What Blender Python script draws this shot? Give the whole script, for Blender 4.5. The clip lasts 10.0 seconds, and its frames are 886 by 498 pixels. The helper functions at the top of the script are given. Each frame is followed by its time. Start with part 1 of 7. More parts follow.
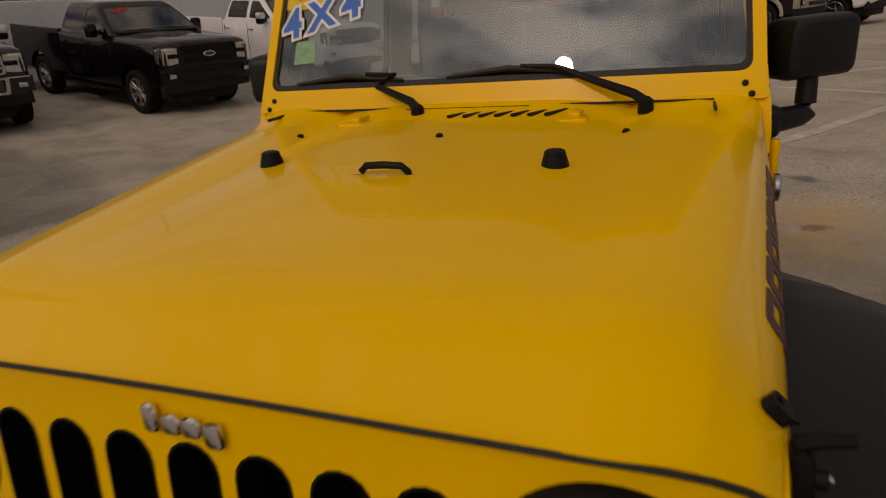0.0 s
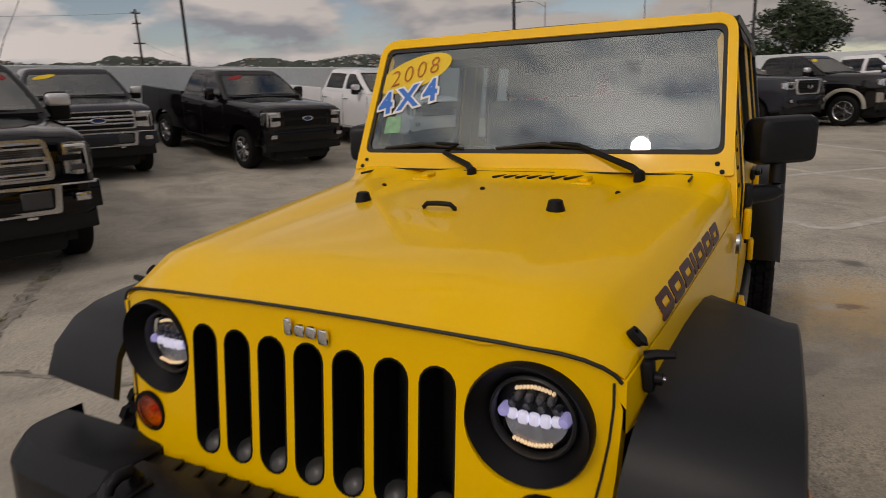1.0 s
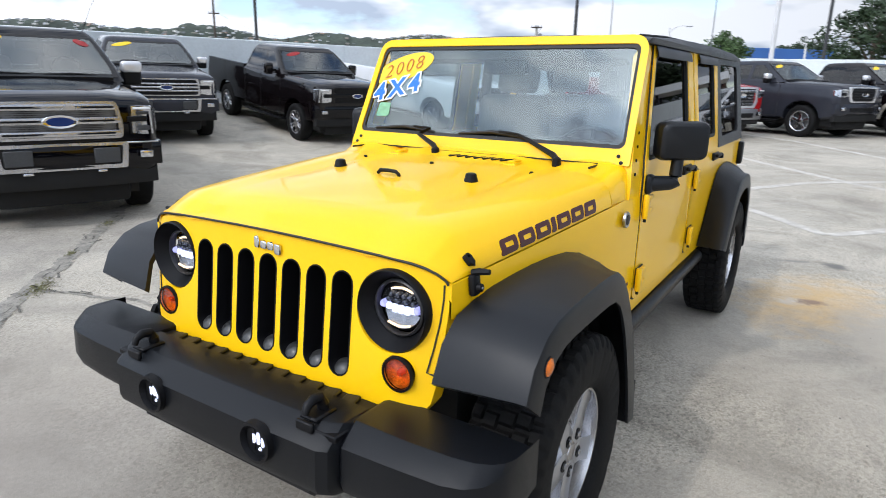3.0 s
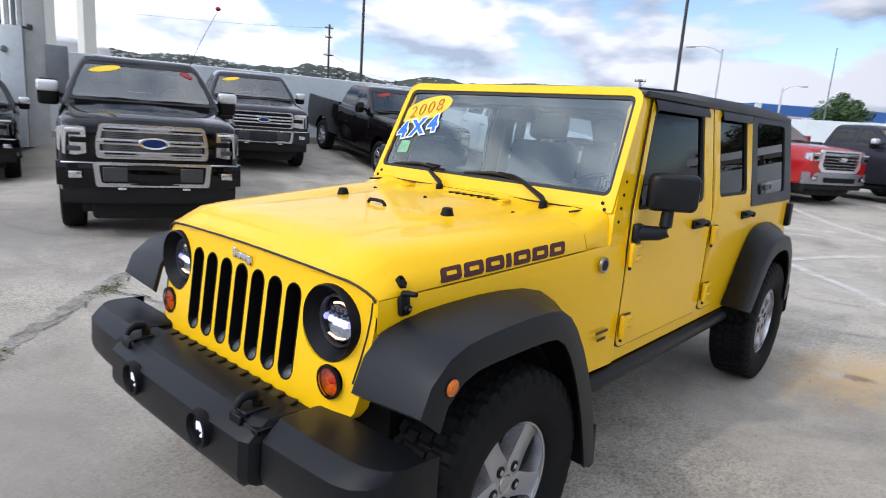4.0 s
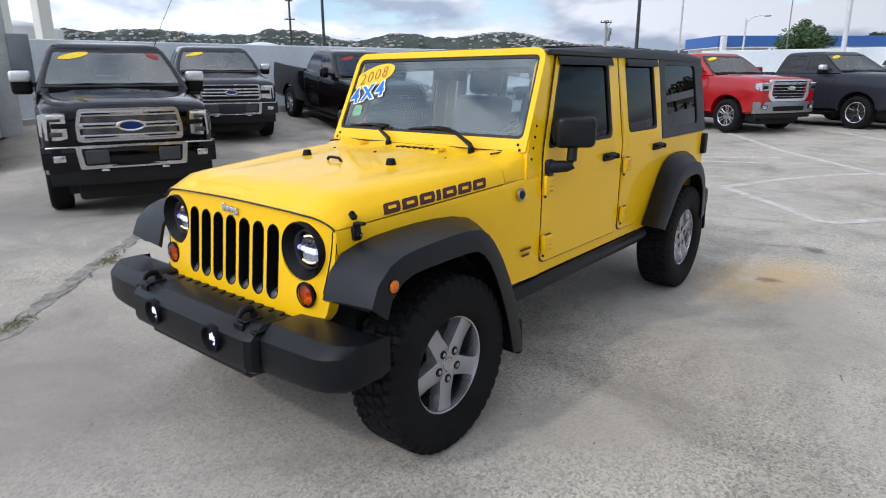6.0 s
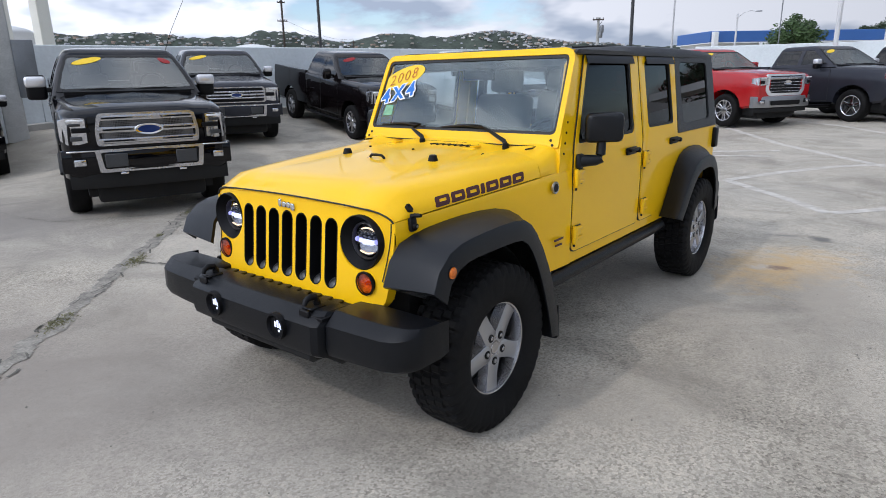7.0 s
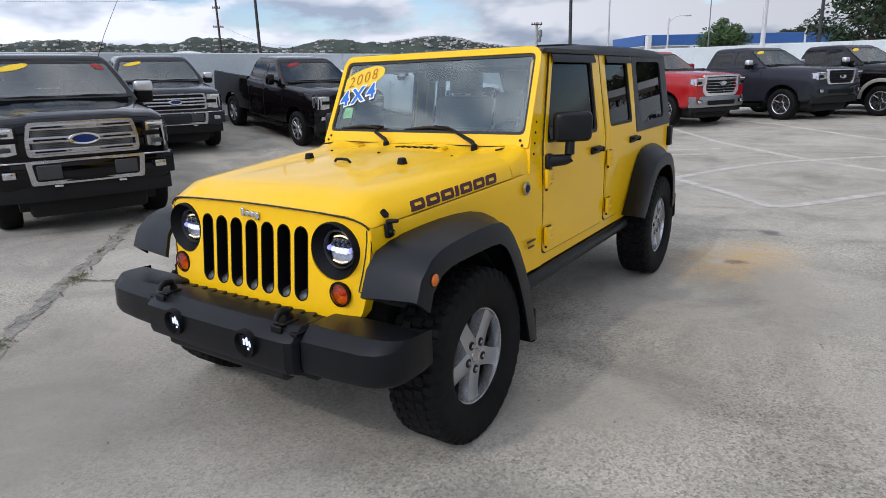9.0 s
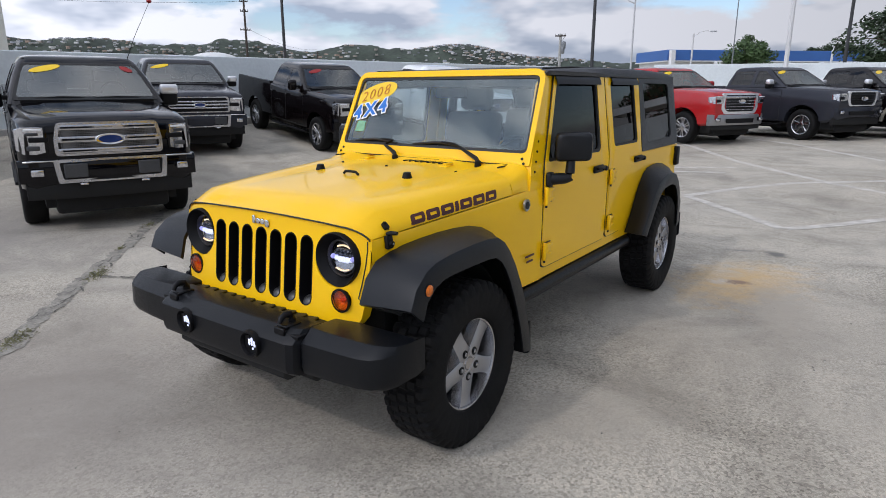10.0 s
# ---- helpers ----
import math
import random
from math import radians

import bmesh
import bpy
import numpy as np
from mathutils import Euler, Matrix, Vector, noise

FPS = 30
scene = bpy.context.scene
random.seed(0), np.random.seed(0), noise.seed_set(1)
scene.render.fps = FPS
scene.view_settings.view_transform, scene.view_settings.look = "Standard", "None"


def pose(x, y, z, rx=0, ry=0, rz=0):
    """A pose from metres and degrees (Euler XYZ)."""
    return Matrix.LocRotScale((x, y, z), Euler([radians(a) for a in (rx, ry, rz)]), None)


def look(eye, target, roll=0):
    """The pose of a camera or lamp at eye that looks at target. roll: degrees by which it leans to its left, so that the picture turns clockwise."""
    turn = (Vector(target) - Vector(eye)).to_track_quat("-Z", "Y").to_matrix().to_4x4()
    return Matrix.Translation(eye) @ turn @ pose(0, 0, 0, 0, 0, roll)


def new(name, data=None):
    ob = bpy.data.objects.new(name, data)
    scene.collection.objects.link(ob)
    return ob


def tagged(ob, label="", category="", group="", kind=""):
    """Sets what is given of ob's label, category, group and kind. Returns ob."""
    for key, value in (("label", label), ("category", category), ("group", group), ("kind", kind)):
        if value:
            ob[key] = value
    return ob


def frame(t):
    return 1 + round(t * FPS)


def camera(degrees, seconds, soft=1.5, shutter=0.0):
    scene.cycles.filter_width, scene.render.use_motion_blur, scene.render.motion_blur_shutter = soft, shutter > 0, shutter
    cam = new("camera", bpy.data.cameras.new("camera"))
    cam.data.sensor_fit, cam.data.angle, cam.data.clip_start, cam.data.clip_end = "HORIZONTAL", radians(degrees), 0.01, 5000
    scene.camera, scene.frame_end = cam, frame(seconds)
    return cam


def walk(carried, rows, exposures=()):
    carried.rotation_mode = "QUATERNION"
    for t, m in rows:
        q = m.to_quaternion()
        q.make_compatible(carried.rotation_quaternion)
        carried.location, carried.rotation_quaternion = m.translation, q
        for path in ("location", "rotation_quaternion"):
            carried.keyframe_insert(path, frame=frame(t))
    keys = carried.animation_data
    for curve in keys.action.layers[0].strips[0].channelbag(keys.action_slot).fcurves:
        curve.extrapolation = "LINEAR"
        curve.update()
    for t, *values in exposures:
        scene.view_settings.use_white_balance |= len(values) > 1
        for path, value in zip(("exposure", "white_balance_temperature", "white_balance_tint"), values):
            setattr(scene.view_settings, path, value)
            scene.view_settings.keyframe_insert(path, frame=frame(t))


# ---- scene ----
cam = camera(70.8, 10.0, soft=0.75, shutter=0.4)
PATH = [
    (0, (0.541, -0.937, 1.506), (-0.149, 0.806, 0.809), -4.9),
    (0.5, (0.652, -1.222, 1.517), (-0.100, 0.540, 0.944), -4.9),
    (1, (0.841, -1.422, 1.542), (-0.068, 0.295, 1.067), -2.3),
    (1.5, (0.991, -1.612, 1.571), (-0.025, 0.028, 1.043), -1.1),
    (2, (1.021, -1.783, 1.575), (0.173, -0.061, 1.013), -1.3),
    (2.2, (1.090, -1.810, 1.573), (0.224, -0.094, 1.020), -2.1),
    (3.3, (1.606, -1.702, 1.595), (0.468, -0.139, 1.082), 1.4),
    (3.5, (1.675, -1.652, 1.611), (0.475, -0.141, 1.084), 0.1),
    (3.8, (1.831, -1.602, 1.597), (0.628, -0.048, 1.230), 3.9),
    (4, (1.926, -1.602, 1.581), (0.634, -0.129, 1.182), 4.1),
    (4.5, (2.103, -1.641, 1.647), (0.766, -0.205, 1.258), 0.4),
    (5, (2.234, -1.831, 1.630), (1.010, -0.296, 1.244), -0.8),
    (5.5, (2.319, -1.926, 1.647), (1.143, -0.390, 1.138), -2.2),
    (6, (2.470, -1.968, 1.629), (1.242, -0.480, 1.101), -0.3),
    (6.2, (2.504, -2.007, 1.633), (1.238, -0.556, 1.089), -1.1),
    (7.3, (2.372, -2.292, 1.639), (1.186, -0.769, 1.119), -1.8),
    (7.5, (2.391, -2.291, 1.647), (1.212, -0.758, 1.136), -2.4),
    (8, (2.456, -2.293, 1.647), (1.294, -0.729, 1.195), -0.3),
    (8.5, (2.328, -2.269, 1.640), (1.187, -0.703, 1.143), 0.3),
    (9, (2.225, -2.244, 1.613), (1.145, -0.643, 1.094), -1.8),
    (9.5, (2.274, -2.262, 1.652), (1.180, -0.658, 1.172), -0.6),
    (10, (2.370, -2.305, 1.671), (1.243, -0.729, 1.175), -0.1),
]
# the lens stays the same all along; the exposure follows the clip's own drift
EXPOSURES = [(0.0, -0.90, 9200, 27), (0.5, -0.97, 8800, 26), (1.0, -0.46, 7700, 19), (1.5, -0.24, 7250, 15), (1.8, 0.10, 6850, 12), (2.0, 0.53, 6380, 11), (2.2, 0.70, 6250, 11), (3.5, 0.97, 6080, 13), (4.0, 0.76, 6060, 15), (4.5, 0.76, 6020, 13), (5.5, 0.68, 6040, 14), (6.2, 0.59, 6040, 14), (7.5, 0.51, 6040, 14), (8.5, 0.45, 6060, 14), (10.0, 0.38, 6180, 15)]
walk(cam, [(t, look(eye, target, roll)) for t, eye, target, roll in PATH], EXPOSURES)

# ---- world and sun ----
SUN_DIR = Vector((-0.158, -0.705, 0.69)).normalized()
world = bpy.data.worlds.new("world")
scene.world = world
world.use_nodes = True
wn, wl = world.node_tree.nodes, world.node_tree.links
wn.clear()


def wnode(kind, **kw):
    n = wn.new(kind)
    for k, v in kw.items():
        n.inputs[k].default_value = v
    return n


sky = wn.new("ShaderNodeTexSky")
sky.sky_type, sky.sun_disc = "NISHITA", False
sky.sun_elevation = math.asin(SUN_DIR.z)
sky.sun_rotation = math.atan2(SUN_DIR.x, SUN_DIR.y)
sky.air_density, sky.dust_density, sky.ozone_density = 1.0, 0.6, 1.5
tc = wn.new("ShaderNodeTexCoord")
sep = wn.new("ShaderNodeSeparateXYZ")
wl.new(tc.outputs["Generated"], sep.inputs[0])


def wmath(op, a, b=None, clamp=False):
    n = wn.new("ShaderNodeMath")
    n.operation, n.use_clamp = op, clamp
    for i, v in enumerate((a, b)):
        if v is None:
            continue
        if isinstance(v, (int, float)):
            n.inputs[i].default_value = v
        else:
            wl.new(v, n.inputs[i])
    return n.outputs[0]


cmb = wn.new("ShaderNodeCombineXYZ")
wl.new(sep.outputs[0], cmb.inputs[0])
wl.new(sep.outputs[1], cmb.inputs[1])
wl.new(wmath("MULTIPLY", sep.outputs[2], 2.7), cmb.inputs[2])


def wnoise(scale, detail, rough, offset):
    mp = wn.new("ShaderNodeMapping")
    mp.inputs["Location"].default_value = offset
    wl.new(cmb.outputs[0], mp.inputs[0])
    n = wnode("ShaderNodeTexNoise", Scale=scale, Detail=detail, Roughness=rough)
    wl.new(mp.outputs[0], n.inputs["Vector"])
    return n.outputs["Fac"]


def wramp(fac, *stops):
    r = wn.new("ShaderNodeValToRGB")
    el = r.color_ramp.elements
    while len(el) < len(stops):
        el.new(0.5)
    for e, (p, c) in zip(el, stops):
        e.position, e.color = p, (*c, 1)
    wl.new(fac, r.inputs[0])
    return r.outputs[0]


# heaps of cloud that crowd together towards the horizon and overhead, pale on their upper sides and grey below
low = wn.new("ShaderNodeMapRange")
low.inputs["From Min"].default_value, low.inputs["From Max"].default_value = 0.03, 0.12
low.inputs["To Min"].default_value, low.inputs["To Max"].default_value = 0.07, 0.0
wl.new(sep.outputs[2], low.inputs["Value"])
CLOUD = (3.1, 7.4, 1.6)
heap = wnoise(4.6, 7, 0.52, CLOUD)
soft_heap = wnoise(4.6, 4.0, 0.50, CLOUD)
above = wnoise(4.6, 4.0, 0.50, (CLOUD[0], CLOUD[1], CLOUD[2] + 0.06))
high = wn.new("ShaderNodeMapRange")
high.inputs["From Min"].default_value, high.inputs["From Max"].default_value = 0.25, 0.60
high.inputs["To Min"].default_value, high.inputs["To Max"].default_value = 0.0, 0.09
wl.new(sep.outputs[2], high.inputs["Value"])
thick = wmath("ADD", wmath("ADD", heap, low.outputs[0]), high.outputs[0])
cover = wramp(thick, (0.405, (0, 0, 0)), (0.490, (1, 1, 1)))
side = wmath("ADD", wmath("MULTIPLY", wmath("SUBTRACT", soft_heap, above), 3.0), 0.5)
bulk = wmath("MULTIPLY", wmath("SUBTRACT", wnoise(1.6, 5, 0.5, (2.6, 8.1, 4.4)), 0.5), 1.3)
shade = wramp(wmath("SUBTRACT", side, bulk), (0.22, (0.41, 0.475, 0.57)), (0.46, (0.64, 0.69, 0.76)), (0.70, (0.90, 0.92, 0.95)))
bg_sky, bg_cloud = wnode("ShaderNodeBackground", Strength=0.10), wnode("ShaderNodeBackground", Strength=1.20)
wl.new(sky.outputs[0], bg_sky.inputs[0])
wl.new(shade, bg_cloud.inputs[0])
# thin cloud glows round the veiled sun, and is dimmer on the far side of the sky
aim = wn.new("ShaderNodeVectorMath")
aim.operation = "DOT_PRODUCT"
aim.inputs[1].default_value = SUN_DIR
wl.new(tc.outputs["Generated"], aim.inputs[0])
toward = wmath("MAXIMUM", aim.outputs["Value"], 0.0)
glow = wmath("ADD", wmath("MULTIPLY", wmath("POWER", toward, 60.0), 2.6), wmath("MULTIPLY", wmath("POWER", toward, 3.0), 0.80))
# the sky is dimmer opposite the sun, to the north and east
lee = wmath("ADD", wmath("MULTIPLY", sep.outputs[0], -0.27), wmath("MULTIPLY", sep.outputs[1], -0.20))
wl.new(wmath("ADD", wmath("ADD", glow, 0.69), lee), bg_cloud.inputs["Strength"])
wmix = wn.new("ShaderNodeMixShader")
wl.new(cover, wmix.inputs[0])
wl.new(bg_sky.outputs[0], wmix.inputs[1])
wl.new(bg_cloud.outputs[0], wmix.inputs[2])
wout = wn.new("ShaderNodeOutputWorld")
wl.new(wmix.outputs[0], wout.inputs[0])

sun_data = bpy.data.lights.new("sun", "SUN")
sun_data.energy, sun_data.angle, sun_data.color = 0.50, radians(1.6), (1.0, 0.93, 0.83)
sun = new("sun", sun_data)
sun.matrix_world = look(SUN_DIR * 60, (0, 0, 0))


# ---- materials ----
def principled(name, color, rough=0.5, metal=0.0, coat=0.0, spec=0.5):
    m = bpy.data.materials.new(name)
    m.use_nodes = True
    b = m.node_tree.nodes["Principled BSDF"]
    b.inputs["Base Color"].default_value = (*color, 1)
    b.inputs["Roughness"].default_value = rough
    b.inputs["Metallic"].default_value = metal
    b.inputs["Coat Weight"].default_value = coat
    b.inputs["Coat Roughness"].default_value = 0.04
    b.inputs["Specular IOR Level"].default_value = spec
    return m


def surface(name, color, rough=0.5, metal=0.0, coat=0.0, spec=0.5, vary=0.12, scale=3.0, fine=60.0, bump=0.0, rough_vary=0.08, dust=0.0):
    """A material with large soft variation, fine grain and relief."""
    m = principled(name, color, rough, metal, coat, spec)
    nt = m.node_tree
    b = nt.nodes["Principled BSDF"]
    co = nt.nodes.new("ShaderNodeTexCoord")
    n1, n2 = nt.nodes.new("ShaderNodeTexNoise"), nt.nodes.new("ShaderNodeTexNoise")
    n1.inputs["Scale"].default_value, n1.inputs["Detail"].default_value = scale, 6
    n2.inputs["Scale"].default_value, n2.inputs["Detail"].default_value = fine, 4
    for n in (n1, n2):
        nt.links.new(co.outputs["Object"], n.inputs["Vector"])
    mix = nt.nodes.new("ShaderNodeMath")
    mix.operation = "MULTIPLY_ADD"
    mix.inputs[1].default_value = 0.45
    nt.links.new(n2.outputs["Fac"], mix.inputs[0])
    half = nt.nodes.new("ShaderNodeMath")
    half.operation = "MULTIPLY"
    half.inputs[1].default_value = 0.55
    nt.links.new(n1.outputs["Fac"], half.inputs[0])
    nt.links.new(half.outputs[0], mix.inputs[2])
    ramp = nt.nodes.new("ShaderNodeValToRGB")
    lo = [c * (1 - vary) for c in color]
    hi = [min(1, c * (1 + vary) + dust * 0.1) for c in color]
    ramp.color_ramp.elements[0].position, ramp.color_ramp.elements[0].color = 0.32, (*lo, 1)
    ramp.color_ramp.elements[1].position, ramp.color_ramp.elements[1].color = 0.68, (*hi, 1)
    nt.links.new(mix.outputs[0], ramp.inputs[0])
    nt.links.new(ramp.outputs[0], b.inputs["Base Color"])
    rr = nt.nodes.new("ShaderNodeMapRange")
    rr.inputs["To Min"].default_value, rr.inputs["To Max"].default_value = max(0.02, rough - rough_vary), min(1, rough + rough_vary)
    nt.links.new(n1.outputs["Fac"], rr.inputs["Value"])
    nt.links.new(rr.outputs[0], b.inputs["Roughness"])
    if bump:
        bp = nt.nodes.new("ShaderNodeBump")
        bp.inputs["Strength"].default_value, bp.inputs["Distance"].default_value = bump, 0.004
        nt.links.new(n2.outputs["Fac"], bp.inputs["Height"])
        nt.links.new(bp.outputs[0], b.inputs["Normal"])
    return m


def glass_pane(name, tint, gloss=1.45, sheen=(1, 1, 1), rough=0.0):
    """A thin tinted pane: clear through, with mirror reflections that grow at grazing angles."""
    m = bpy.data.materials.new(name)
    m.use_nodes = True
    nt = m.node_tree
    nt.nodes.clear()
    tr, gl, fr, mx, out = (nt.nodes.new(k) for k in ("ShaderNodeBsdfTransparent", "ShaderNodeBsdfGlossy", "ShaderNodeFresnel", "ShaderNodeMixShader", "ShaderNodeOutputMaterial"))
    tr.inputs["Color"].default_value = (*tint, 1)
    gl.inputs["Roughness"].default_value = rough
    gl.inputs["Color"].default_value = (*sheen, 1)
    fr.inputs["IOR"].default_value = gloss
    nt.links.new(fr.outputs[0], mx.inputs[0])
    nt.links.new(tr.outputs[0], mx.inputs[1])
    nt.links.new(gl.outputs[0], mx.inputs[2])
    nt.links.new(mx.outputs[0], out.inputs[0])
    return m


def emitter(name, color, strength):
    m = principled(name, color, 0.2)
    b = m.node_tree.nodes["Principled BSDF"]
    b.inputs["Emission Color"].default_value = (*color, 1)
    b.inputs["Emission Strength"].default_value = strength
    return m


M = {
    "yellow": surface("yellow_paint", (0.98, 0.565, 0.001), 0.32, coat=0.40, spec=0.14, vary=0.04, scale=1.2, fine=400, rough_vary=0.05),
    "flare": surface("flare_plastic", (0.0072, 0.0083, 0.0106), 0.40, spec=0.30, vary=0.2, scale=3, fine=500, bump=0.12),
    "bumper": surface("bumper_plastic", (0.0045, 0.0052, 0.0068), 0.36, spec=0.22, vary=0.25, scale=4, fine=600, bump=0.15),
    "trim": surface("black_trim", (0.006, 0.006, 0.007), 0.42, spec=0.18, vary=0.2, scale=5, fine=300),
    "void": surface("black_cavity", (0.004, 0.004, 0.004), 0.8, vary=0.2),
    "tyre": surface("tyre_rubber", (0.0060, 0.0059, 0.0060), 0.70, spec=0.13, vary=0.3, scale=6, fine=150, bump=0.3, dust=0.05),
    "alloy": surface("alloy_metal", (0.50, 0.50, 0.515), 0.24, metal=1.0, vary=0.08, scale=8, fine=200),
    "alloy_paint": surface("alloy_silver_paint", (0.40, 0.40, 0.41), 0.32, metal=0.65, vary=0.08, scale=8, fine=400),
    "alloy_dark": surface("alloy_pocket", (0.05, 0.05, 0.052), 0.4, metal=0.5, vary=0.2),
    "chrome": surface("chrome", (0.78, 0.78, 0.79), 0.10, metal=1.0, vary=0.05, rough_vary=0.04),
    "bright_bar": surface("bright_grille_bar", (0.52, 0.52, 0.54), 0.26, metal=0.85, vary=0.12, scale=5),
    "bright_trim": surface("bright_chrome_trim", (0.78, 0.78, 0.80), 0.22, metal=0.55, vary=0.06, rough_vary=0.04),
    "bumper_silver": surface("silver_bumper_paint", (0.34, 0.34, 0.35), 0.30, metal=0.7, vary=0.08, scale=4),
    "satin": surface("satin_chrome", (0.42, 0.42, 0.43), 0.28, metal=1.0, vary=0.08),
    "amber": surface("amber_lens", (0.72, 0.150, 0.004), 0.12, coat=0.25, vary=0.5, scale=34, fine=110),
    "amber_back": surface("amber_reflector", (0.62, 0.36, 0.18), 0.35, vary=0.55, scale=45, fine=160),
    "amber_glass": glass_pane("amber_glass", (1.0, 0.40, 0.030), 1.4),
    "foot_grey": surface("grey_slot_foot", (0.030, 0.030, 0.029), 0.35, vary=0.3),
    "hardtop": surface("hardtop_black", (0.020, 0.020, 0.023), 0.42, spec=0.4, vary=0.2, scale=3, fine=600, bump=0.2),
    "seal": surface("rubber_seal", (0.010, 0.010, 0.010), 0.6, vary=0.2),
    "visor": surface("smoked_visor", (0.007, 0.007, 0.008), 0.34, spec=0.2, vary=0.2),
    "seat": surface("seat_fabric", (0.17, 0.178, 0.185), 0.9, vary=0.2, scale=8, fine=300, bump=0.3),
    "dash": surface("dashboard_plastic", (0.045, 0.047, 0.050), 0.6, vary=0.2),
    "glass": glass_pane("windscreen_glass", (0.72, 0.81, 0.81), 2.0, (0.88, 0.98, 0.99), 0.006),
    "door_glass": glass_pane("door_glass", (0.50, 0.55, 0.57), 1.3),
    "tint": glass_pane("tinted_glass", (0.028, 0.032, 0.036), 1.17),
    "dark_glass": surface("dark_glass", (0.006, 0.007, 0.008), 0.03, vary=0.2, scale=1.5, rough_vary=0.01, spec=1.0),
    "truck_screen": glass_pane("pickup_windscreen", (0.62, 0.70, 0.68), 2.5, (0.97, 1.0, 0.98), 0.006),
    "truck_side": glass_pane("pickup_side_glass", (0.10, 0.11, 0.115), 1.5),
    "lens": glass_pane("lamp_lens", (0.95, 0.96, 0.98), 1.22),
    "led": emitter("led_white", (0.74, 0.78, 1.0), 0.50),
    "led_side": emitter("led_violet", (0.42, 0.42, 0.85), 0.35),
    "led_low": surface("led_optic", (0.12, 0.13, 0.16), 0.15, metal=0.6, vary=0.3, scale=40, fine=120),
    "led_amber": emitter("led_amber", (1.0, 0.78, 0.50), 0.6),
    "maroon": surface("maroon_decal", (0.060, 0.008, 0.008), 0.4, vary=0.15),
    "sticker_yellow": surface("yellow_sticker", (0.86, 0.58, 0.012), 0.5, vary=0.05),
    "sticker_red": surface("red_ink", (0.50, 0.13, 0.012), 0.5, vary=0.05),
    "sticker_blue": surface("blue_ink", (0.01, 0.16, 0.60), 0.5, vary=0.05),
    "sticker_white": surface("white_ink", (0.82, 0.82, 0.82), 0.5, vary=0.04),
    "sticker_green": surface("green_ink", (0.20, 0.42, 0.24), 0.5, vary=0.2, scale=30),
    "black_paint": surface("black_paint", (0.0016, 0.0016, 0.0030), 0.06, spec=0.32, vary=0.2, scale=2, fine=300, rough_vary=0.04),
    "brown_paint": surface("dark_brown_paint", (0.0045, 0.0032, 0.0036), 0.07, spec=0.45, vary=0.2, scale=2, fine=300, rough_vary=0.04),
    "grey_paint": surface("dark_grey_paint", (0.030, 0.032, 0.041), 0.16, metal=0.2, spec=0.3, vary=0.2, scale=2, fine=300),
    "red_paint": surface("red_paint", (0.36, 0.007, 0.009), 0.2, coat=0.4, vary=0.1, scale=2, fine=300),
    "white_paint": surface("white_paint", (0.78, 0.79, 0.80), 0.25, coat=0.8, vary=0.05, scale=2, fine=300),
    "tan_paint": surface("tan_paint", (0.40, 0.37, 0.31), 0.3, metal=0.3, coat=0.5, vary=0.1),
    "lamp_chrome": surface("lamp_reflector", (0.62, 0.63, 0.66), 0.14, metal=0.9, vary=0.35, scale=25, fine=80),
    "lamp_bowl": surface("lower_lamp_bowl", (0.30, 0.31, 0.34), 0.25, metal=0.8, vary=0.3, scale=25, fine=80),
    "badge_blue": surface("badge_blue", (0.01, 0.03, 0.14), 0.2, coat=0.5, vary=0.1),
    "concrete_wall": surface("wall_render", (0.69, 0.735, 0.75), 0.85, vary=0.10, scale=0.6, fine=12, bump=0.2),
    "steel": surface("grey_steel", (0.20, 0.21, 0.22), 0.5, metal=0.5, vary=0.2),
    "pole_dark": surface("dark_pole", (0.035, 0.036, 0.038), 0.55, vary=0.2, scale=2),
    "pole_white": surface("white_pole", (0.62, 0.62, 0.62), 0.5, vary=0.1, scale=2),
    "pole_pale": surface("pale_grey_pole", (0.46, 0.47, 0.48), 0.5, vary=0.12, scale=2),
    "mast_concrete": surface("mast_concrete", (0.50, 0.50, 0.48), 0.85, vary=0.2, scale=3, fine=40, bump=0.3),
    "cream_paint": surface("cream_paint", (0.74, 0.73, 0.66), 0.6, vary=0.07, scale=1.5, fine=30),
    "pole_wood": surface("wood_pole", (0.055, 0.042, 0.034), 0.85, vary=0.3, scale=5, bump=0.4),
    "pole_concrete": surface("concrete_pole", (0.36, 0.36, 0.34), 0.85, vary=0.2, scale=3, fine=40, bump=0.3),
    "blue_facade": surface("blue_cladding", (0.040, 0.125, 0.37), 0.45, vary=0.1, scale=0.3, fine=8),
    "white_wall": surface("white_wall", (0.68, 0.69, 0.69), 0.8, vary=0.08, scale=0.4, fine=6),
    "dark_window": surface("far_window", (0.03, 0.04, 0.05), 0.15, vary=0.2),
    "bark": surface("bark", (0.10, 0.075, 0.055), 0.9, vary=0.3, scale=5, bump=0.6),
    "leaf": surface("leaf", (0.045, 0.085, 0.022), 0.6, vary=0.45, scale=0.7, fine=9),
    "leaf_dark": surface("dark_leaf", (0.022, 0.042, 0.014), 0.6, vary=0.45, scale=0.7, fine=9),
    "grass": surface("grass", (0.17, 0.165, 0.075), 0.7, vary=0.4, scale=9, fine=60),
    "hill": surface("hill_scrub", (0.046, 0.060, 0.045), 0.95, vary=0.6, scale=0.012, fine=0.11),
    "crack": surface("crack_dirt", (0.12, 0.112, 0.095), 0.95, vary=0.4, scale=6, fine=50, bump=0.8),
